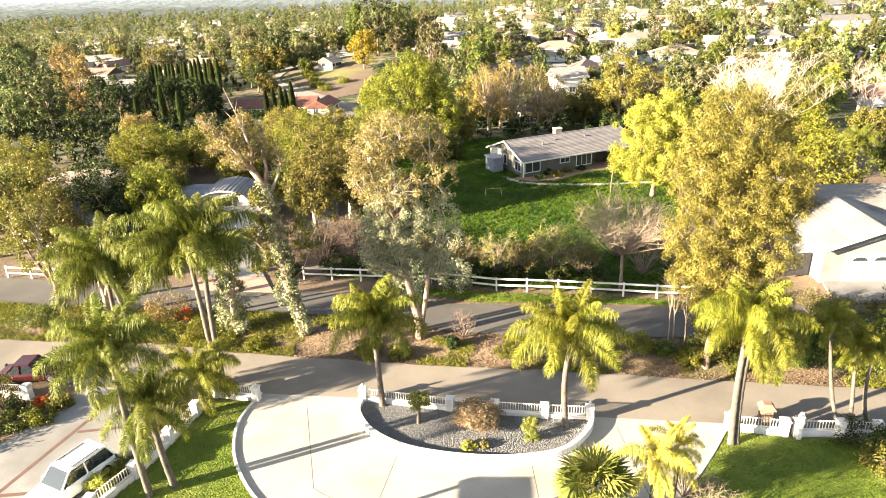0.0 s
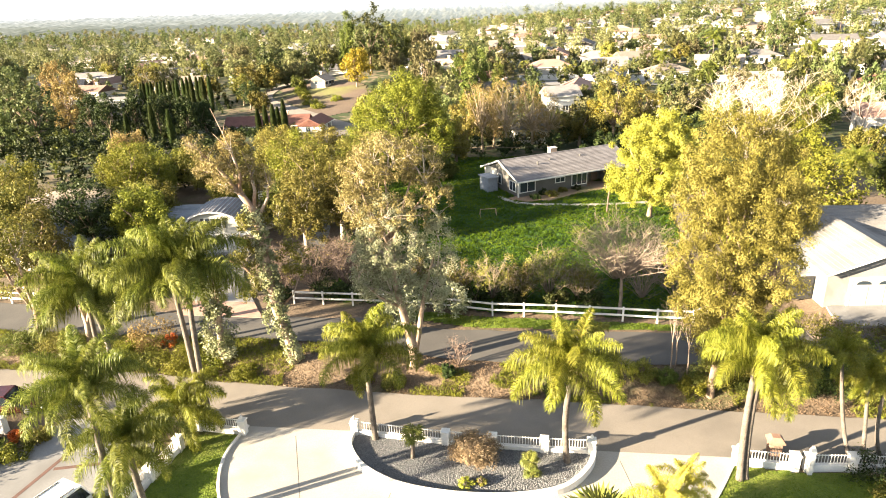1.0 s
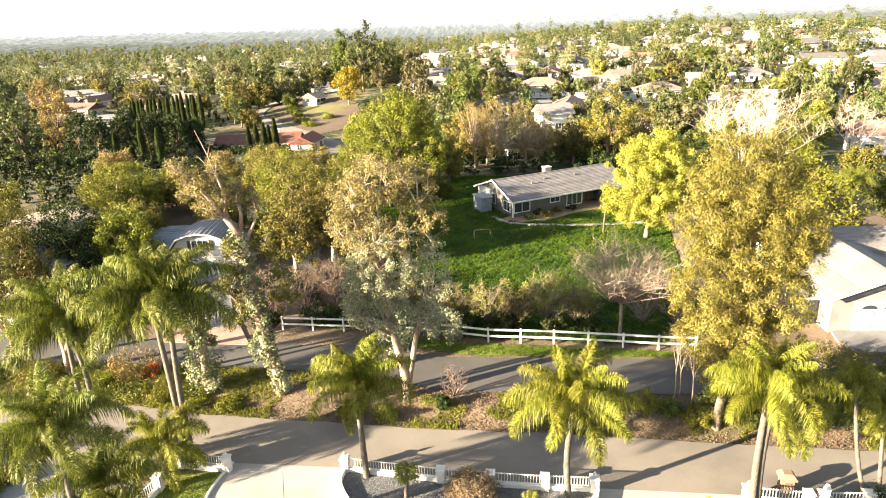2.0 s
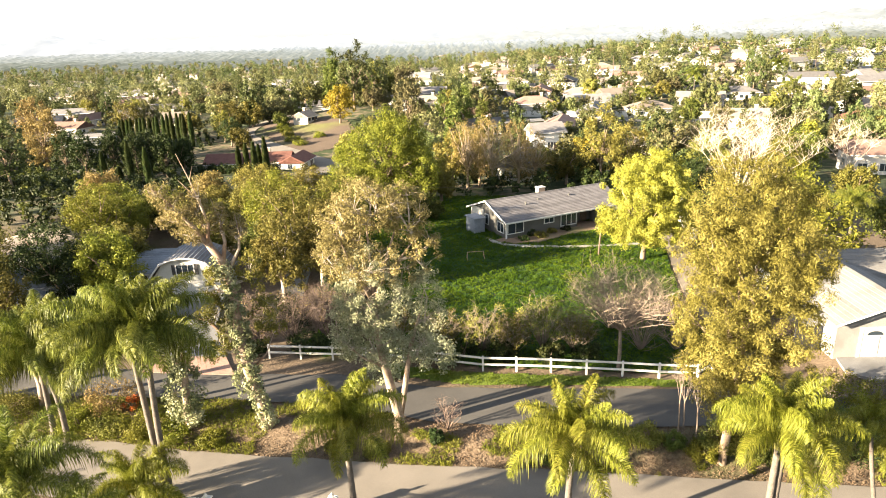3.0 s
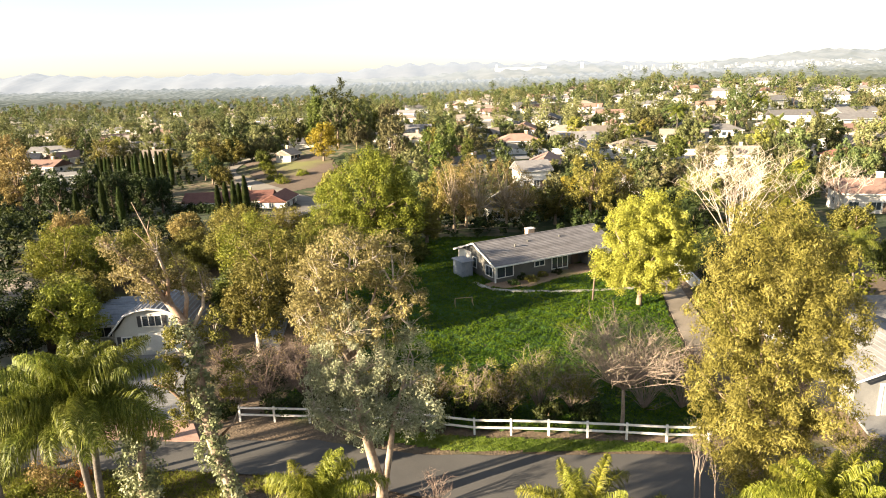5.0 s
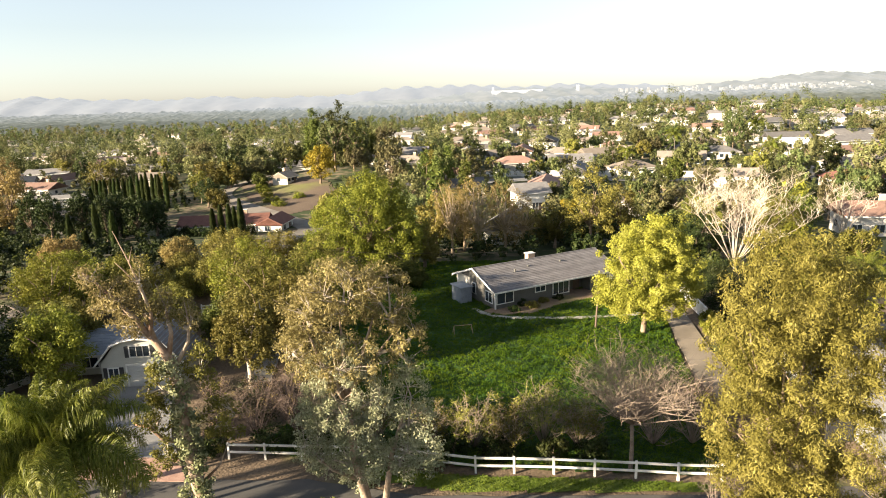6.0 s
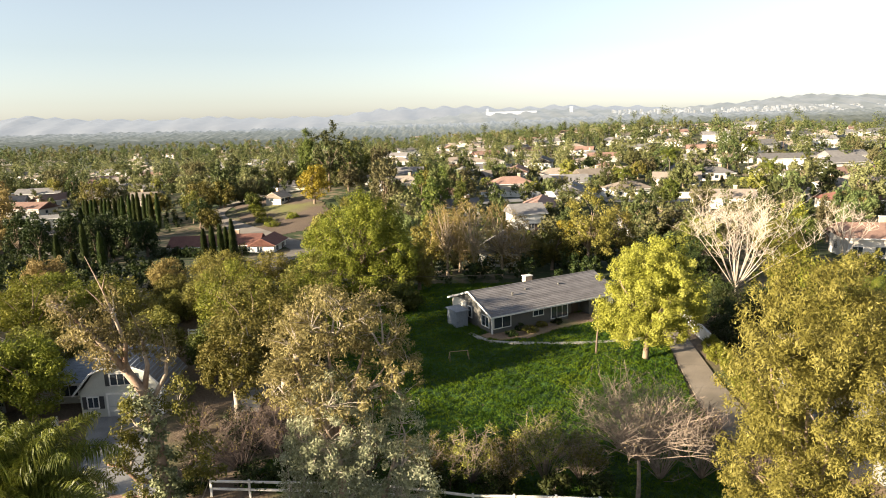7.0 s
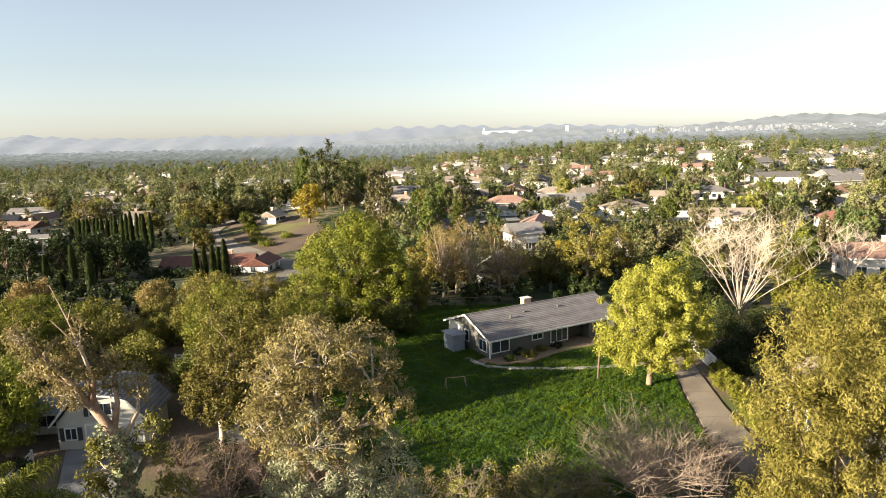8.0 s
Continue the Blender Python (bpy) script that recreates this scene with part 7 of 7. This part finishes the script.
lane("hill_road", "grey asphalt road climbing past the dry slope", ((-22, 100), (-29, 118), (-33, 140), (-31, 160), (-44, 177), (-66, 205), (-68, 230), (-60, 262), (-75, 300)), 6)
lane("valley_road", "grey street in the hollow", ((-130, 145), (-95, 165), (-88, 176), (-120, 205), (-150, 230)), 5)
lane("suburb_road", "pale residential street between houses", ((-10, 205), (30, 214), (60, 206), (110, 196), (170, 200)), 8, "concrete_grey")

# houses that stand out one by one
NAMED = (
    ("small white house on the dry hill", -49.5, 216.5, 70, 5.6, 5.4, 2.3, 1.4, "stucco", "roof_tan"),
    ("white two-storey house with a balcony", 21.5, 165.5, 12, 7.5, 7, 4.6, 1.8, "white", "roof_grey"),
    ("white bungalow among trees", 7.5, 195, 8, 9, 7, 2.8, 1.6, "white", "roof_grey"),
    ("grey-roofed cottage behind the ranch house", 11.0, 117.5, 70, 9, 7, 3.2, 2.2, "garage_wall", "roof_grey"),
    ("low house with a broad grey hipped roof", 46.0, 149, 0, 12, 9, 2.8, 2.0, "stucco", "roof_grey"),
    ("long white flat-roofed house in the hollow", -121, 212, 12, 19, 8, 2.9, 0.6, "white", "tan_shingle"),
    ("house with a pale roof above the cypress row", -116, 259, 6, 20, 9, 3.0, 1.9, "stucco", "roof_tan"),
    ("grey-roofed bungalow above the hollow", -140, 289, 12, 17, 9, 2.9, 1.8, "white", "roof_grey"),
    ("brown-roofed bungalow above the hollow", -143, 240, -10, 16, 9, 2.9, 1.8, "stucco", "roof_red"),
    ("low house with a brown roof beyond the hollow", -172, 298, 8, 18, 10, 2.9, 1.8, "stucco", "roof_grey"),
    ("pale house beyond the long white house", -166, 262, 20, 16, 9, 2.9, 1.8, "white", "roof_tan"),
    ("grey gabled house beside the cypress row", -93, 277, 0, 15, 9, 3.0, 2.0, "white", "roof_grey"),
    ("pink-roofed house with a wide veranda", 26.5, 238, 3, 15, 10, 3.0, 2.0, "stucco", "roof_red"),
    ("house with solar panels on its roof", 46, 240, 0, 15, 10, 3.0, 2.2, "white", "roof_grey"),
    ("white gabled house on the street", 57, 246, 10, 11, 9, 4.6, 2.0, "white", "roof_tan"),
    ("house with an orange tile roof", 110, 178, -8, 17, 9, 3.0, 1.8, "stucco", "terracotta"),
    ("pink stucco house beyond the hedge", 69.0, 112, -14, 9, 8, 3.6, 1.6, "stucco", "roof_red"))
for k, (lab, x, y, rz, w, d, hh, rise, wm, rm) in enumerate(NAMED):
    simple_house(lab, x, y, rz, w, d, hh, rise, wm, rm, "hip" if "hip" in lab or "tile" in lab or "veranda" in lab else "gable", wins=3, small=y > 180, chimney=k % 2 == 0, panels="solar" in lab)
w = thing("street_wall", "long low white garden wall along the street", "garden wall")
s = Shape()
for a, b in zip(((15, 222), (40, 219), (62, 212)), ((40, 219), (62, 212), (100, 203))):
    za = min(land1(*a), land1(*b))
    s.extrude([(-0.15, za - 1), (0.15, za - 1), (0.15, za + 1.9), (-0.15, za + 1.9)], a, b)
part("wall", s, "white", w)

# suburb: repeated houses
base_houses = []
SUB = (("stucco", "roof_grey", "gable"), ("white", "roof_tan", "hip"), ("stucco", "roof_red", "gable"), ("cream_wall", "roof_grey", "hip"), ("white", "roof_grey", "gable"), ("stucco", "roof_tan", "gable"), ("cream_wall", "roof_tan", "hip"))
SPOTS = []


def free(x, y, r):
    return all((x - a) ** 2 + (y - b) ** 2 > (r + c) ** 2 for a, b, c in SPOTS)


for lab, x, y, rz, w, d, hh, rise, wm, rm in NAMED:
    SPOTS.append((x, y, 9))
SPOTS += [(-47, 163, 13), (-46, 203, 22), (-95, 205, 18), (-85, 160, 16)]
rng_s = random.Random(11)
made = 0
tries = 0
while made < 185 and tries < 6000:
    tries += 1
    y = 130 + 470 * rng_s.random() ** 1.2
    x = (0.66 - 1.28 * rng_s.random() ** 1.35) * y + rng_s.gauss(0, 4)
    if y < 178 and abs(x - 35) < 75 or y < 150:
        continue
    if -75 < x < -20 and 165 < y < 268 or not free(x, y, 9):
        continue
    SPOTS.append((x, y, 9))
    k = made % len(SUB)
    rz = rng_s.choice((0, 0, 90, 12, -15, 78, 180))
    if made < len(SUB):
        wm, rm, kd = SUB[k]
        ob = simple_house({"roof_grey": "suburban house with a grey shingle roof", "roof_tan": "suburban house with a tan tile roof", "roof_red": "suburban house with a faded red tile roof", "terracotta": "suburban house with an orange tile roof"}[rm], x, y, rz, rng_s.uniform(13, 17), rng_s.uniform(8.5, 10.5), 2.9 if k != 4 else 5.0, 1.9, wm, rm, kd, group="suburban houses", wins=3, small=True, chimney=k % 2 == 1, name="suburban_house")
        base_houses.append(ob)
    else:
        ob = copy_thing(base_houses[k], pose(x, y, land1(x, y) - 0.1, 0, 0, rz + rng_s.uniform(-8, 8)))
    made += 1

# trees of the suburb: a few kinds, copied; past them one wood
KINDS = (("distant_olive", 7.5, 3.0), ("distant_green", 8.5, 3.2), ("distant_yellow", 6.0, 2.8), ("distant_dark", 10.0, 2.8), ("distant_olive", 10.0, 3.4), ("distant_green", 5.5, 3.0), ("distant_yellow", 7.0, 2.6), ("distant_dark", 14.0, 3.2))
base_trees = []
for k, (m, hh, r) in enumerate(KINDS):
    t = tree("tree", {"distant_olive": "olive-green tree between suburban houses", "distant_green": "green leafy tree between suburban houses", "distant_yellow": "yellow-green tree between suburban houses", "distant_dark": "tall dark evergreen tree"}[m], -300 - 12 * k, 300,
             [(0, 0, hh * 0.62, r, r, hh * 0.36), (r * 0.5, -r * 0.2, hh * 0.42, r * 0.7, r * 0.7, hh * 0.26), (-r * 0.5, r * 0.3, hh * 0.48, r * 0.6, r * 0.6, hh * 0.28)], 76, 44, (0.42, 0.27), m, 0.25, clump=0.30 + r * 0.13, group="suburban trees")
    base_trees.append(t)
placed, tries = 0, 0
while placed < 215 and tries < 8000:
    tries += 1
    y = 112 + 200 * rng_s.random() ** 1.1
    x = rng_s.uniform(-0.8, 0.74) * y
    if not free(x, y, -5.0) or (-66 < x < -30 and 168 < y < 226) or (y < 160 and -34 < x < -24) or (-78 < x < -24 and 98 < y < 180) or (-118 < x < -52 and 118 < y < 216) or (-0.72 * y < x < -0.36 * y and 195 < y < 300 and rng_s.random() < 0.8) or (y < 128 and -22 < x < 40):
        continue
    if 12 < x < 190 and 150 < y < 330 and rng_s.random() < 0.55:
        continue
    k = rng_s.randrange(len(KINDS)) if rng_s.random() < 0.8 else rng_s.choice((0, 1))
    sc = rng_s.uniform(0.8, 1.35) * (1.18 if x < 0 and y > 220 else 1.0) * (0.66 if 10 < x < 80 and y < 260 else 1.0)
    m = pose(x, y, land1(x, y) - 0.1, 0, 0, rng_s.uniform(0, 360))
    ob = copy_thing(base_trees[k], m)
    ob.scale = (sc, sc, sc * rng_s.choice((0.85, 0.95, 1.05, 1.2, 1.45)))
    placed += 1
for k, t in enumerate(base_trees):
    x, y = -70 - 9 * k, 262 + 7 * k
    t.matrix_basis = pose(x, y, land1(x, y) - 0.1)

# landmark trees
for x, y, hh, r, m in ((-71.0, 201.0, 9.5, 3.4, "olive"), (-66.0, 192.0, 8.5, 3.0, "dark"), (-73.5, 208.0, 9.0, 3.2, "dark"), (-61.5, 186.5, 7.0, 2.6, "olive"), (-57.0, 214.0, 5.0, 2.2, "green")):
    tree("tree", "leafy tree beside the climbing road", x, y, [(0, 0, hh * 0.6, r, r, hh * 0.38), (r * 0.4, 0, hh * 0.4, r * 0.8, r * 0.8, hh * 0.28)], 90, 40, (0.45, 0.22), m, 0.25, clump=0.85, group="trees by the climbing road")
for x, y, r, hh in ((-54.0, 207.0, 2.2, 1.5), (-51.0, 200.5, 2.0, 1.3), (-56.0, 211.5, 2.0, 1.6), (-48.5, 194.0, 2.2, 1.2), (-45.0, 188.5, 2.0, 1.3), (-41.0, 196.0, 1.8, 1.6)):
    bush("shrub", "low yellow-green brush on the dry slope", x, y, r, hh, "yellowgreen", 26, 50, (0.32, 0.16), "brush on the slope")
tree("pine_tree", "tall dark conical pine above the suburb", -52.0, 283.0, [(0, 0, 6, 5.6, 5.6, 4.0), (0, 0, 11, 4.6, 4.6, 4.5), (0.2, 0, 16, 3.4, 3.4, 4.5), (0, 0, 21, 2.0, 2.0, 4.5)], 210, 60, (0.7, 0.3), "green", 0.5, clump=1.3)
tree("pine_tree", "broad dark pine in the suburb", -33.0, 300.0, [(0, 0, 10, 6, 6, 6.5), (5, 0, 9, 5, 5, 6)], 170, 56, (0.7, 0.3), "green", 0.5, clump=1.5)
tree("tree", "amber-yellow autumn tree on the hill", -37.0, 210.0, [(0, 0, 6.6, 5.0, 4.6, 4.8), (1.0, 0, 9.4, 3.2, 3.0, 3.0)], 120, 40, (0.55, 0.3), "amber", 0.35, clump=1.0)
tree("tree", "tall russet tree beside the white house", -142.0, 222.0, [(0, 0, 8.5, 5, 5, 6.5), (-2, 0, 5, 5, 5, 4)], 130, 40, (0.6, 0.3), "rust", 0.4, clump=1.2)
tree("tree", "rusty autumn tree in the hollow", -106.0, 168.0, [(0, 0, 8.0, 4.4, 4.4, 6.0), (1.5, 0, 12.2, 3.0, 3.0, 3.4), (-2, 0, 5, 4, 4, 4)], 130, 42, (0.55, 0.28), "rust", 0.4, clump=1.1)
tree("tree", "rounded grey-green tree by the road", -76.0, 222.0, [(0, 0, 5.5, 4.4, 4.4, 4.6)], 90, 40, (0.6, 0.3), "olive", 0.35, clump=1.1)
tree("tree", "broad olive tree above the long white house", -122.0, 243.0, [(0, 0, 6.5, 5, 5, 5.0)], 90, 40, (0.6, 0.3), "olive", 0.35, clump=1.1)
for x, y, hh in ((-1.0, 150, 15.6), (-4.2, 186, 14.4), (1.8, 191, 14.6), (6.5, 178, 12)):
    tree("tree", "tall slender dark evergreen behind the ranch house", x, y, [(0, 0, hh * 0.5, 2.5, 2.5, hh * 0.44), (0.4, 0, hh * 0.75, 1.6, 1.6, hh * 0.26)], 80, 40, (0.5, 0.24), "green", 0.3, clump=0.85, group="slender evergreens")
tree("tree", "bright green round tree among the houses", 66.0, 131.0, [(0, 0, 5.0, 3.4, 3.2, 2.6)], 80, 42, (0.45, 0.24), "lime", 0.25, clump=0.8)
tree("tree", "round dark olive tree among the houses", 68.0, 198.0, [(0, 0, 4.0, 3.4, 3.2, 3.2)], 70, 36, (0.6, 0.3), "green", 0.25, clump=0.9)
for x, y, sc in ((96.0, 196.0, 1.4), (112.0, 158.0, 1.5), (118, 160, 1.3), (60, 216, 1.1), (140, 300, 1.5), (90, 260, 1.4)):
    palm(x, y, ((0, 0, 0, 0, 6.5 * sc),), sc, 16, label="tall fan-crowned palm among the houses", group="far palms", seed=int(abs(x)))


def wood(name, label, n, y0, y1, leaf, per, mat, hmin, hmax, seed, left=-0.72, right=0.74, power=1.0, keep=lambda x, y: y > 0):
    """A far wood as one mesh of leaf clumps."""
    rng = np.random.default_rng(seed)
    u = rng.random(n)
    y = y0 + (y1 - y0) * u ** power
    x = rng.uniform(left, right, n) * y
    k = keep(x, y)
    x, y = x[k], y[k]
    hh = rng.uniform(hmin, hmax, len(x))
    z = land(x, y)
    out = []
    for j in range(8):
        up = rng.uniform(0.25, 0.9, len(x))
        r = hh * rng.uniform(0.05, 0.34, len(x)) * np.sqrt(1.05 - up)
        a = rng.random(len(x)) * math.tau
        out.append(np.stack([x + np.cos(a) * r, y + np.sin(a) * r, z + hh * up], -1))
    cs = np.concatenate(out)
    sp = np.tile(hh * 0.17, 8)
    return tagged(part(name, quads(name, leaf_cloud(cs, sp, per, leaf, leaf * 0.6)), mat), label, "trees", kind="stuff")


for k, m in enumerate(("distant_green", "distant_olive", "distant_dark")):
    wood("suburb_brush", "shrubs and small trees between the houses", 800, 120, 430, 0.6, 15, m, 2.2, 6.0, 30 + k, -0.85, 0.78, keep=lambda x, y: ~((x > -72) & (x < -24) & (y > 100) & (y < 228)) & ~((x > -118) & (x < -50) & (y > 118) & (y < 216)) & ~((x > -36) & (x < -24) & (y < 170)) & ~((x > -25) & (x < 42) & (y < 128)))
    wood("far_trees", "far suburban treetops between the houses", 400, 290, 820, 0.8, 40, m, 7, 15 if k < 2 else 20, 40 + k, -0.85, 0.8, power=1.2, keep=lambda x, y: (x < 0.02 * y) | (np.sin(x * 7.3 + y * 3.1) > -0.4))
    wood("far_woods", "hazy woods on the valley floor", 520, 780, 1250, 1.3, 24, m, 7, 17, 50 + k, -0.85, 0.8, power=1.5)
wood("hill_trees", "trees on the low ridge", 420, 430, 700, 1.1, 12, "distant_dark", 6, 12, 61, 0.05, 0.62)
wood("hill_trees", "olive trees on the low ridge", 300, 430, 700, 1.1, 12, "distant_olive", 5, 10, 62, 0.05, 0.62)
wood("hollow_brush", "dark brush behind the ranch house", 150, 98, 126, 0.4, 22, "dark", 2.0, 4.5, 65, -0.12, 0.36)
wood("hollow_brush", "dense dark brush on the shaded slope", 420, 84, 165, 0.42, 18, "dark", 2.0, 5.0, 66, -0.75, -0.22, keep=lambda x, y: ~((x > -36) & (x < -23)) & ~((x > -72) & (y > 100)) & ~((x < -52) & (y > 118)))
# Low dark brush laid out to stand in for the deep shade here.
wood("hollow_brush", "low brush with the deep shade of the hollow put into its dark leaves", 1000, 105, 210, 0.45, 12, "dark", 1.2, 3.4, 67, -0.8, -0.36, keep=lambda x, y: ~((x > -72) & (y > 130)))
wood("hollow_brush", "green brush below the trees", 260, 68, 165, 0.45, 16, "green", 1.5, 4, 64, -0.75, 0.5, keep=lambda x, y: ~((x > -64) & (x < -24) & (y > 98)) & ~((x > -18) & (x < 30) & (y < 102)) & ~((x > -38) & (x < -14) & (y < 84)) & ~((x > 25) & (y < 80)))

# far houses as one mesh each of walls and roofs
walls, roofs = Shape(), Shape()
rng_f = random.Random(5)
for i in range(230):
    y = 560 + 1900 * rng_f.random() ** 1.6
    x = (0.75 - 1.45 * rng_f.random() ** 1.5) * y
    z = land1(x, y)
    w_, d_, h_ = rng_f.uniform(12, 24), rng_f.uniform(9, 14), rng_f.uniform(3.0, 5.0)
    rz = rng_f.choice((0, 90, 20, -20))
    walls.box(x, y, z - 1, w_, d_, h_ + 1, rz)
    roofs.box(x, y, z + h_, w_ + 1.5, d_ + 1.5, 2.2, rz, taper=0.35)
tagged(part("far_house_walls", walls, "cream_wall"), "pale walls of far suburban houses", "houses", kind="stuff")
tagged(part("far_house_roofs", roofs, "roof_tan"), "tan roofs of far suburban houses", "houses", kind="stuff")

# hazy hills along the horizon
def hills(name, label, dist, x0, x1, height, seed, mat, treetops=0.0, steps=240, deep=1.0):
    """A long ridge with rounded crests; treetops: the height of the ragged treetops along its crest."""
    xs = np.linspace(x0, x1, steps)
    crest = np.zeros_like(xs)
    for f_, a_ in ((1.0, 0.5), (2.3, 0.28), (5.1, 0.13), (11.7, 0.06)):
        crest += a_ * (0.5 + 0.5 * np.sin(xs / 1000 * f_ * 2.1 + seed * f_))
    crest = height(xs) * (0.55 + 0.6 * crest)
    if treetops:
        rng = np.random.default_rng(int(seed * 10))
        crest = crest + treetops * np.convolve(rng.random(steps) ** 2, (0.3, 0.5, 0.3), "same")
    s = Shape()
    rows = ((0, -30, 0), (150, 0.35, 1), (400, 0.8, 1), (600, 1.0, 1), (900, 0.7, 1))
    vs = []
    for j, (dy, k, on) in enumerate(rows):
        for i, x in enumerate(xs):
            vs.append((x, dist + dy * deep + 40 * deep * math.sin(i * 0.7 + j), -22 + (crest[i] * k * (0.92 + 0.08 * math.sin(i * 1.3 + j * 2)) if on else k)))
    n_ = len(xs)
    s.add(vs, [(r * n_ + c_, r * n_ + c_ + 1, (r + 1) * n_ + c_ + 1, (r + 1) * n_ + c_) for r in range(len(rows) - 1) for c_ in range(n_ - 1)])
    return tagged(part(name, s, mat, smooth=True), label, "hills", kind="structure")


# Haze over both hill ranges is put in as emission.
M["far_hill_haze"] = glowing("far_hill_haze", (0.51, 0.52, 0.52), (0.56, 0.56, 0.55), 0.175, 0.02)
M["near_hill_haze"] = glowing("near_hill_haze", (0.42, 0.43, 0.39), (0.60, 0.58, 0.52), 0.17, 0.012)
hills("backdrop", "pale hazy mountains on the horizon", 3900, -3600, 3600, lambda x: 125 - 20 * smooth01(0, 2500, x), 1.0, "far_hill_haze")
hills("backdrop", "soft grey-green hills beyond the town", 2900, -500, 3000, lambda x: 40 + 55 * smooth01(-400, 600, x) + 25 * smooth01(900, 2200, x), 2.3, "near_hill_haze")
# Each farther band of treetops glows paler, so the haze builds up.
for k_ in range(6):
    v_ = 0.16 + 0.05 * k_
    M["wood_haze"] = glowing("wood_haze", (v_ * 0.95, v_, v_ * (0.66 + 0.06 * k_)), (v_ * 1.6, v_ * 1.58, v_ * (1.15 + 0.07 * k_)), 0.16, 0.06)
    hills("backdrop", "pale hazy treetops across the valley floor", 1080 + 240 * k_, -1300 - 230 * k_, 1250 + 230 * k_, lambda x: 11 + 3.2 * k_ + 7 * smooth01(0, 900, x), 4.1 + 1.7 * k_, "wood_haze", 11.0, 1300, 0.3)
# Hall and towers glow as through haze; none is a lamp.
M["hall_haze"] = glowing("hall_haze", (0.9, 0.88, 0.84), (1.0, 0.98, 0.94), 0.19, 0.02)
hb = thing("hilltop_building", "long white building on the far hill", "building", pose(395, 3310, 45))
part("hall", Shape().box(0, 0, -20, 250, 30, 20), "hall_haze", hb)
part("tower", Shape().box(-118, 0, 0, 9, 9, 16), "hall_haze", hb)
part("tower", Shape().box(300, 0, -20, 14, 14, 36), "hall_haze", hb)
town = Shape()
for i in range(420):
    x = rng_f.uniform(800, 2400)
    u = rng_f.random() ** 1.3
    z = 2 + 34 * u
    town.box(x, 3010 + 150 * u, z - 12, rng_f.uniform(5, 11), 12, 12 + rng_f.uniform(0.5, 4), rng_f.uniform(-20, 20))
# Town blocks carry the same haze as emission.
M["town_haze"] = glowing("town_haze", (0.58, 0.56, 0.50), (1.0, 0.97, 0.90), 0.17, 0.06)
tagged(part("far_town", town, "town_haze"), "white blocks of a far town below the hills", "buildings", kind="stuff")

# power line
for x, y in ((-110, 320), (-20, 335), (80, 350), (190, 365)):
    p_ = thing("utility_pole", "wooden utility pole with a crossarm", "utility pole", pose(x, y, land1(x, y)), "utility poles")
    part("shaft", Shape().tube([(0, 0, -0.5), (0, 0, 13)], [0.18, 0.12], 6), "darkwood", p_)
    part("crossarm", Shape().box(0, 0, 11.8, 2.4, 0.14, 0.16, 80), "darkwood", p_)
p_ = thing("overhead_cable", "thin overhead cable to the ranch house", "cable")
part("cable", Shape().tube([(-20, 84, 7.5), (-10, 85.5, 5.8), (0, 87.0, 4.9), (8, 88.3, 4.6)], [0.02] * 4, 4), "rubber", p_)
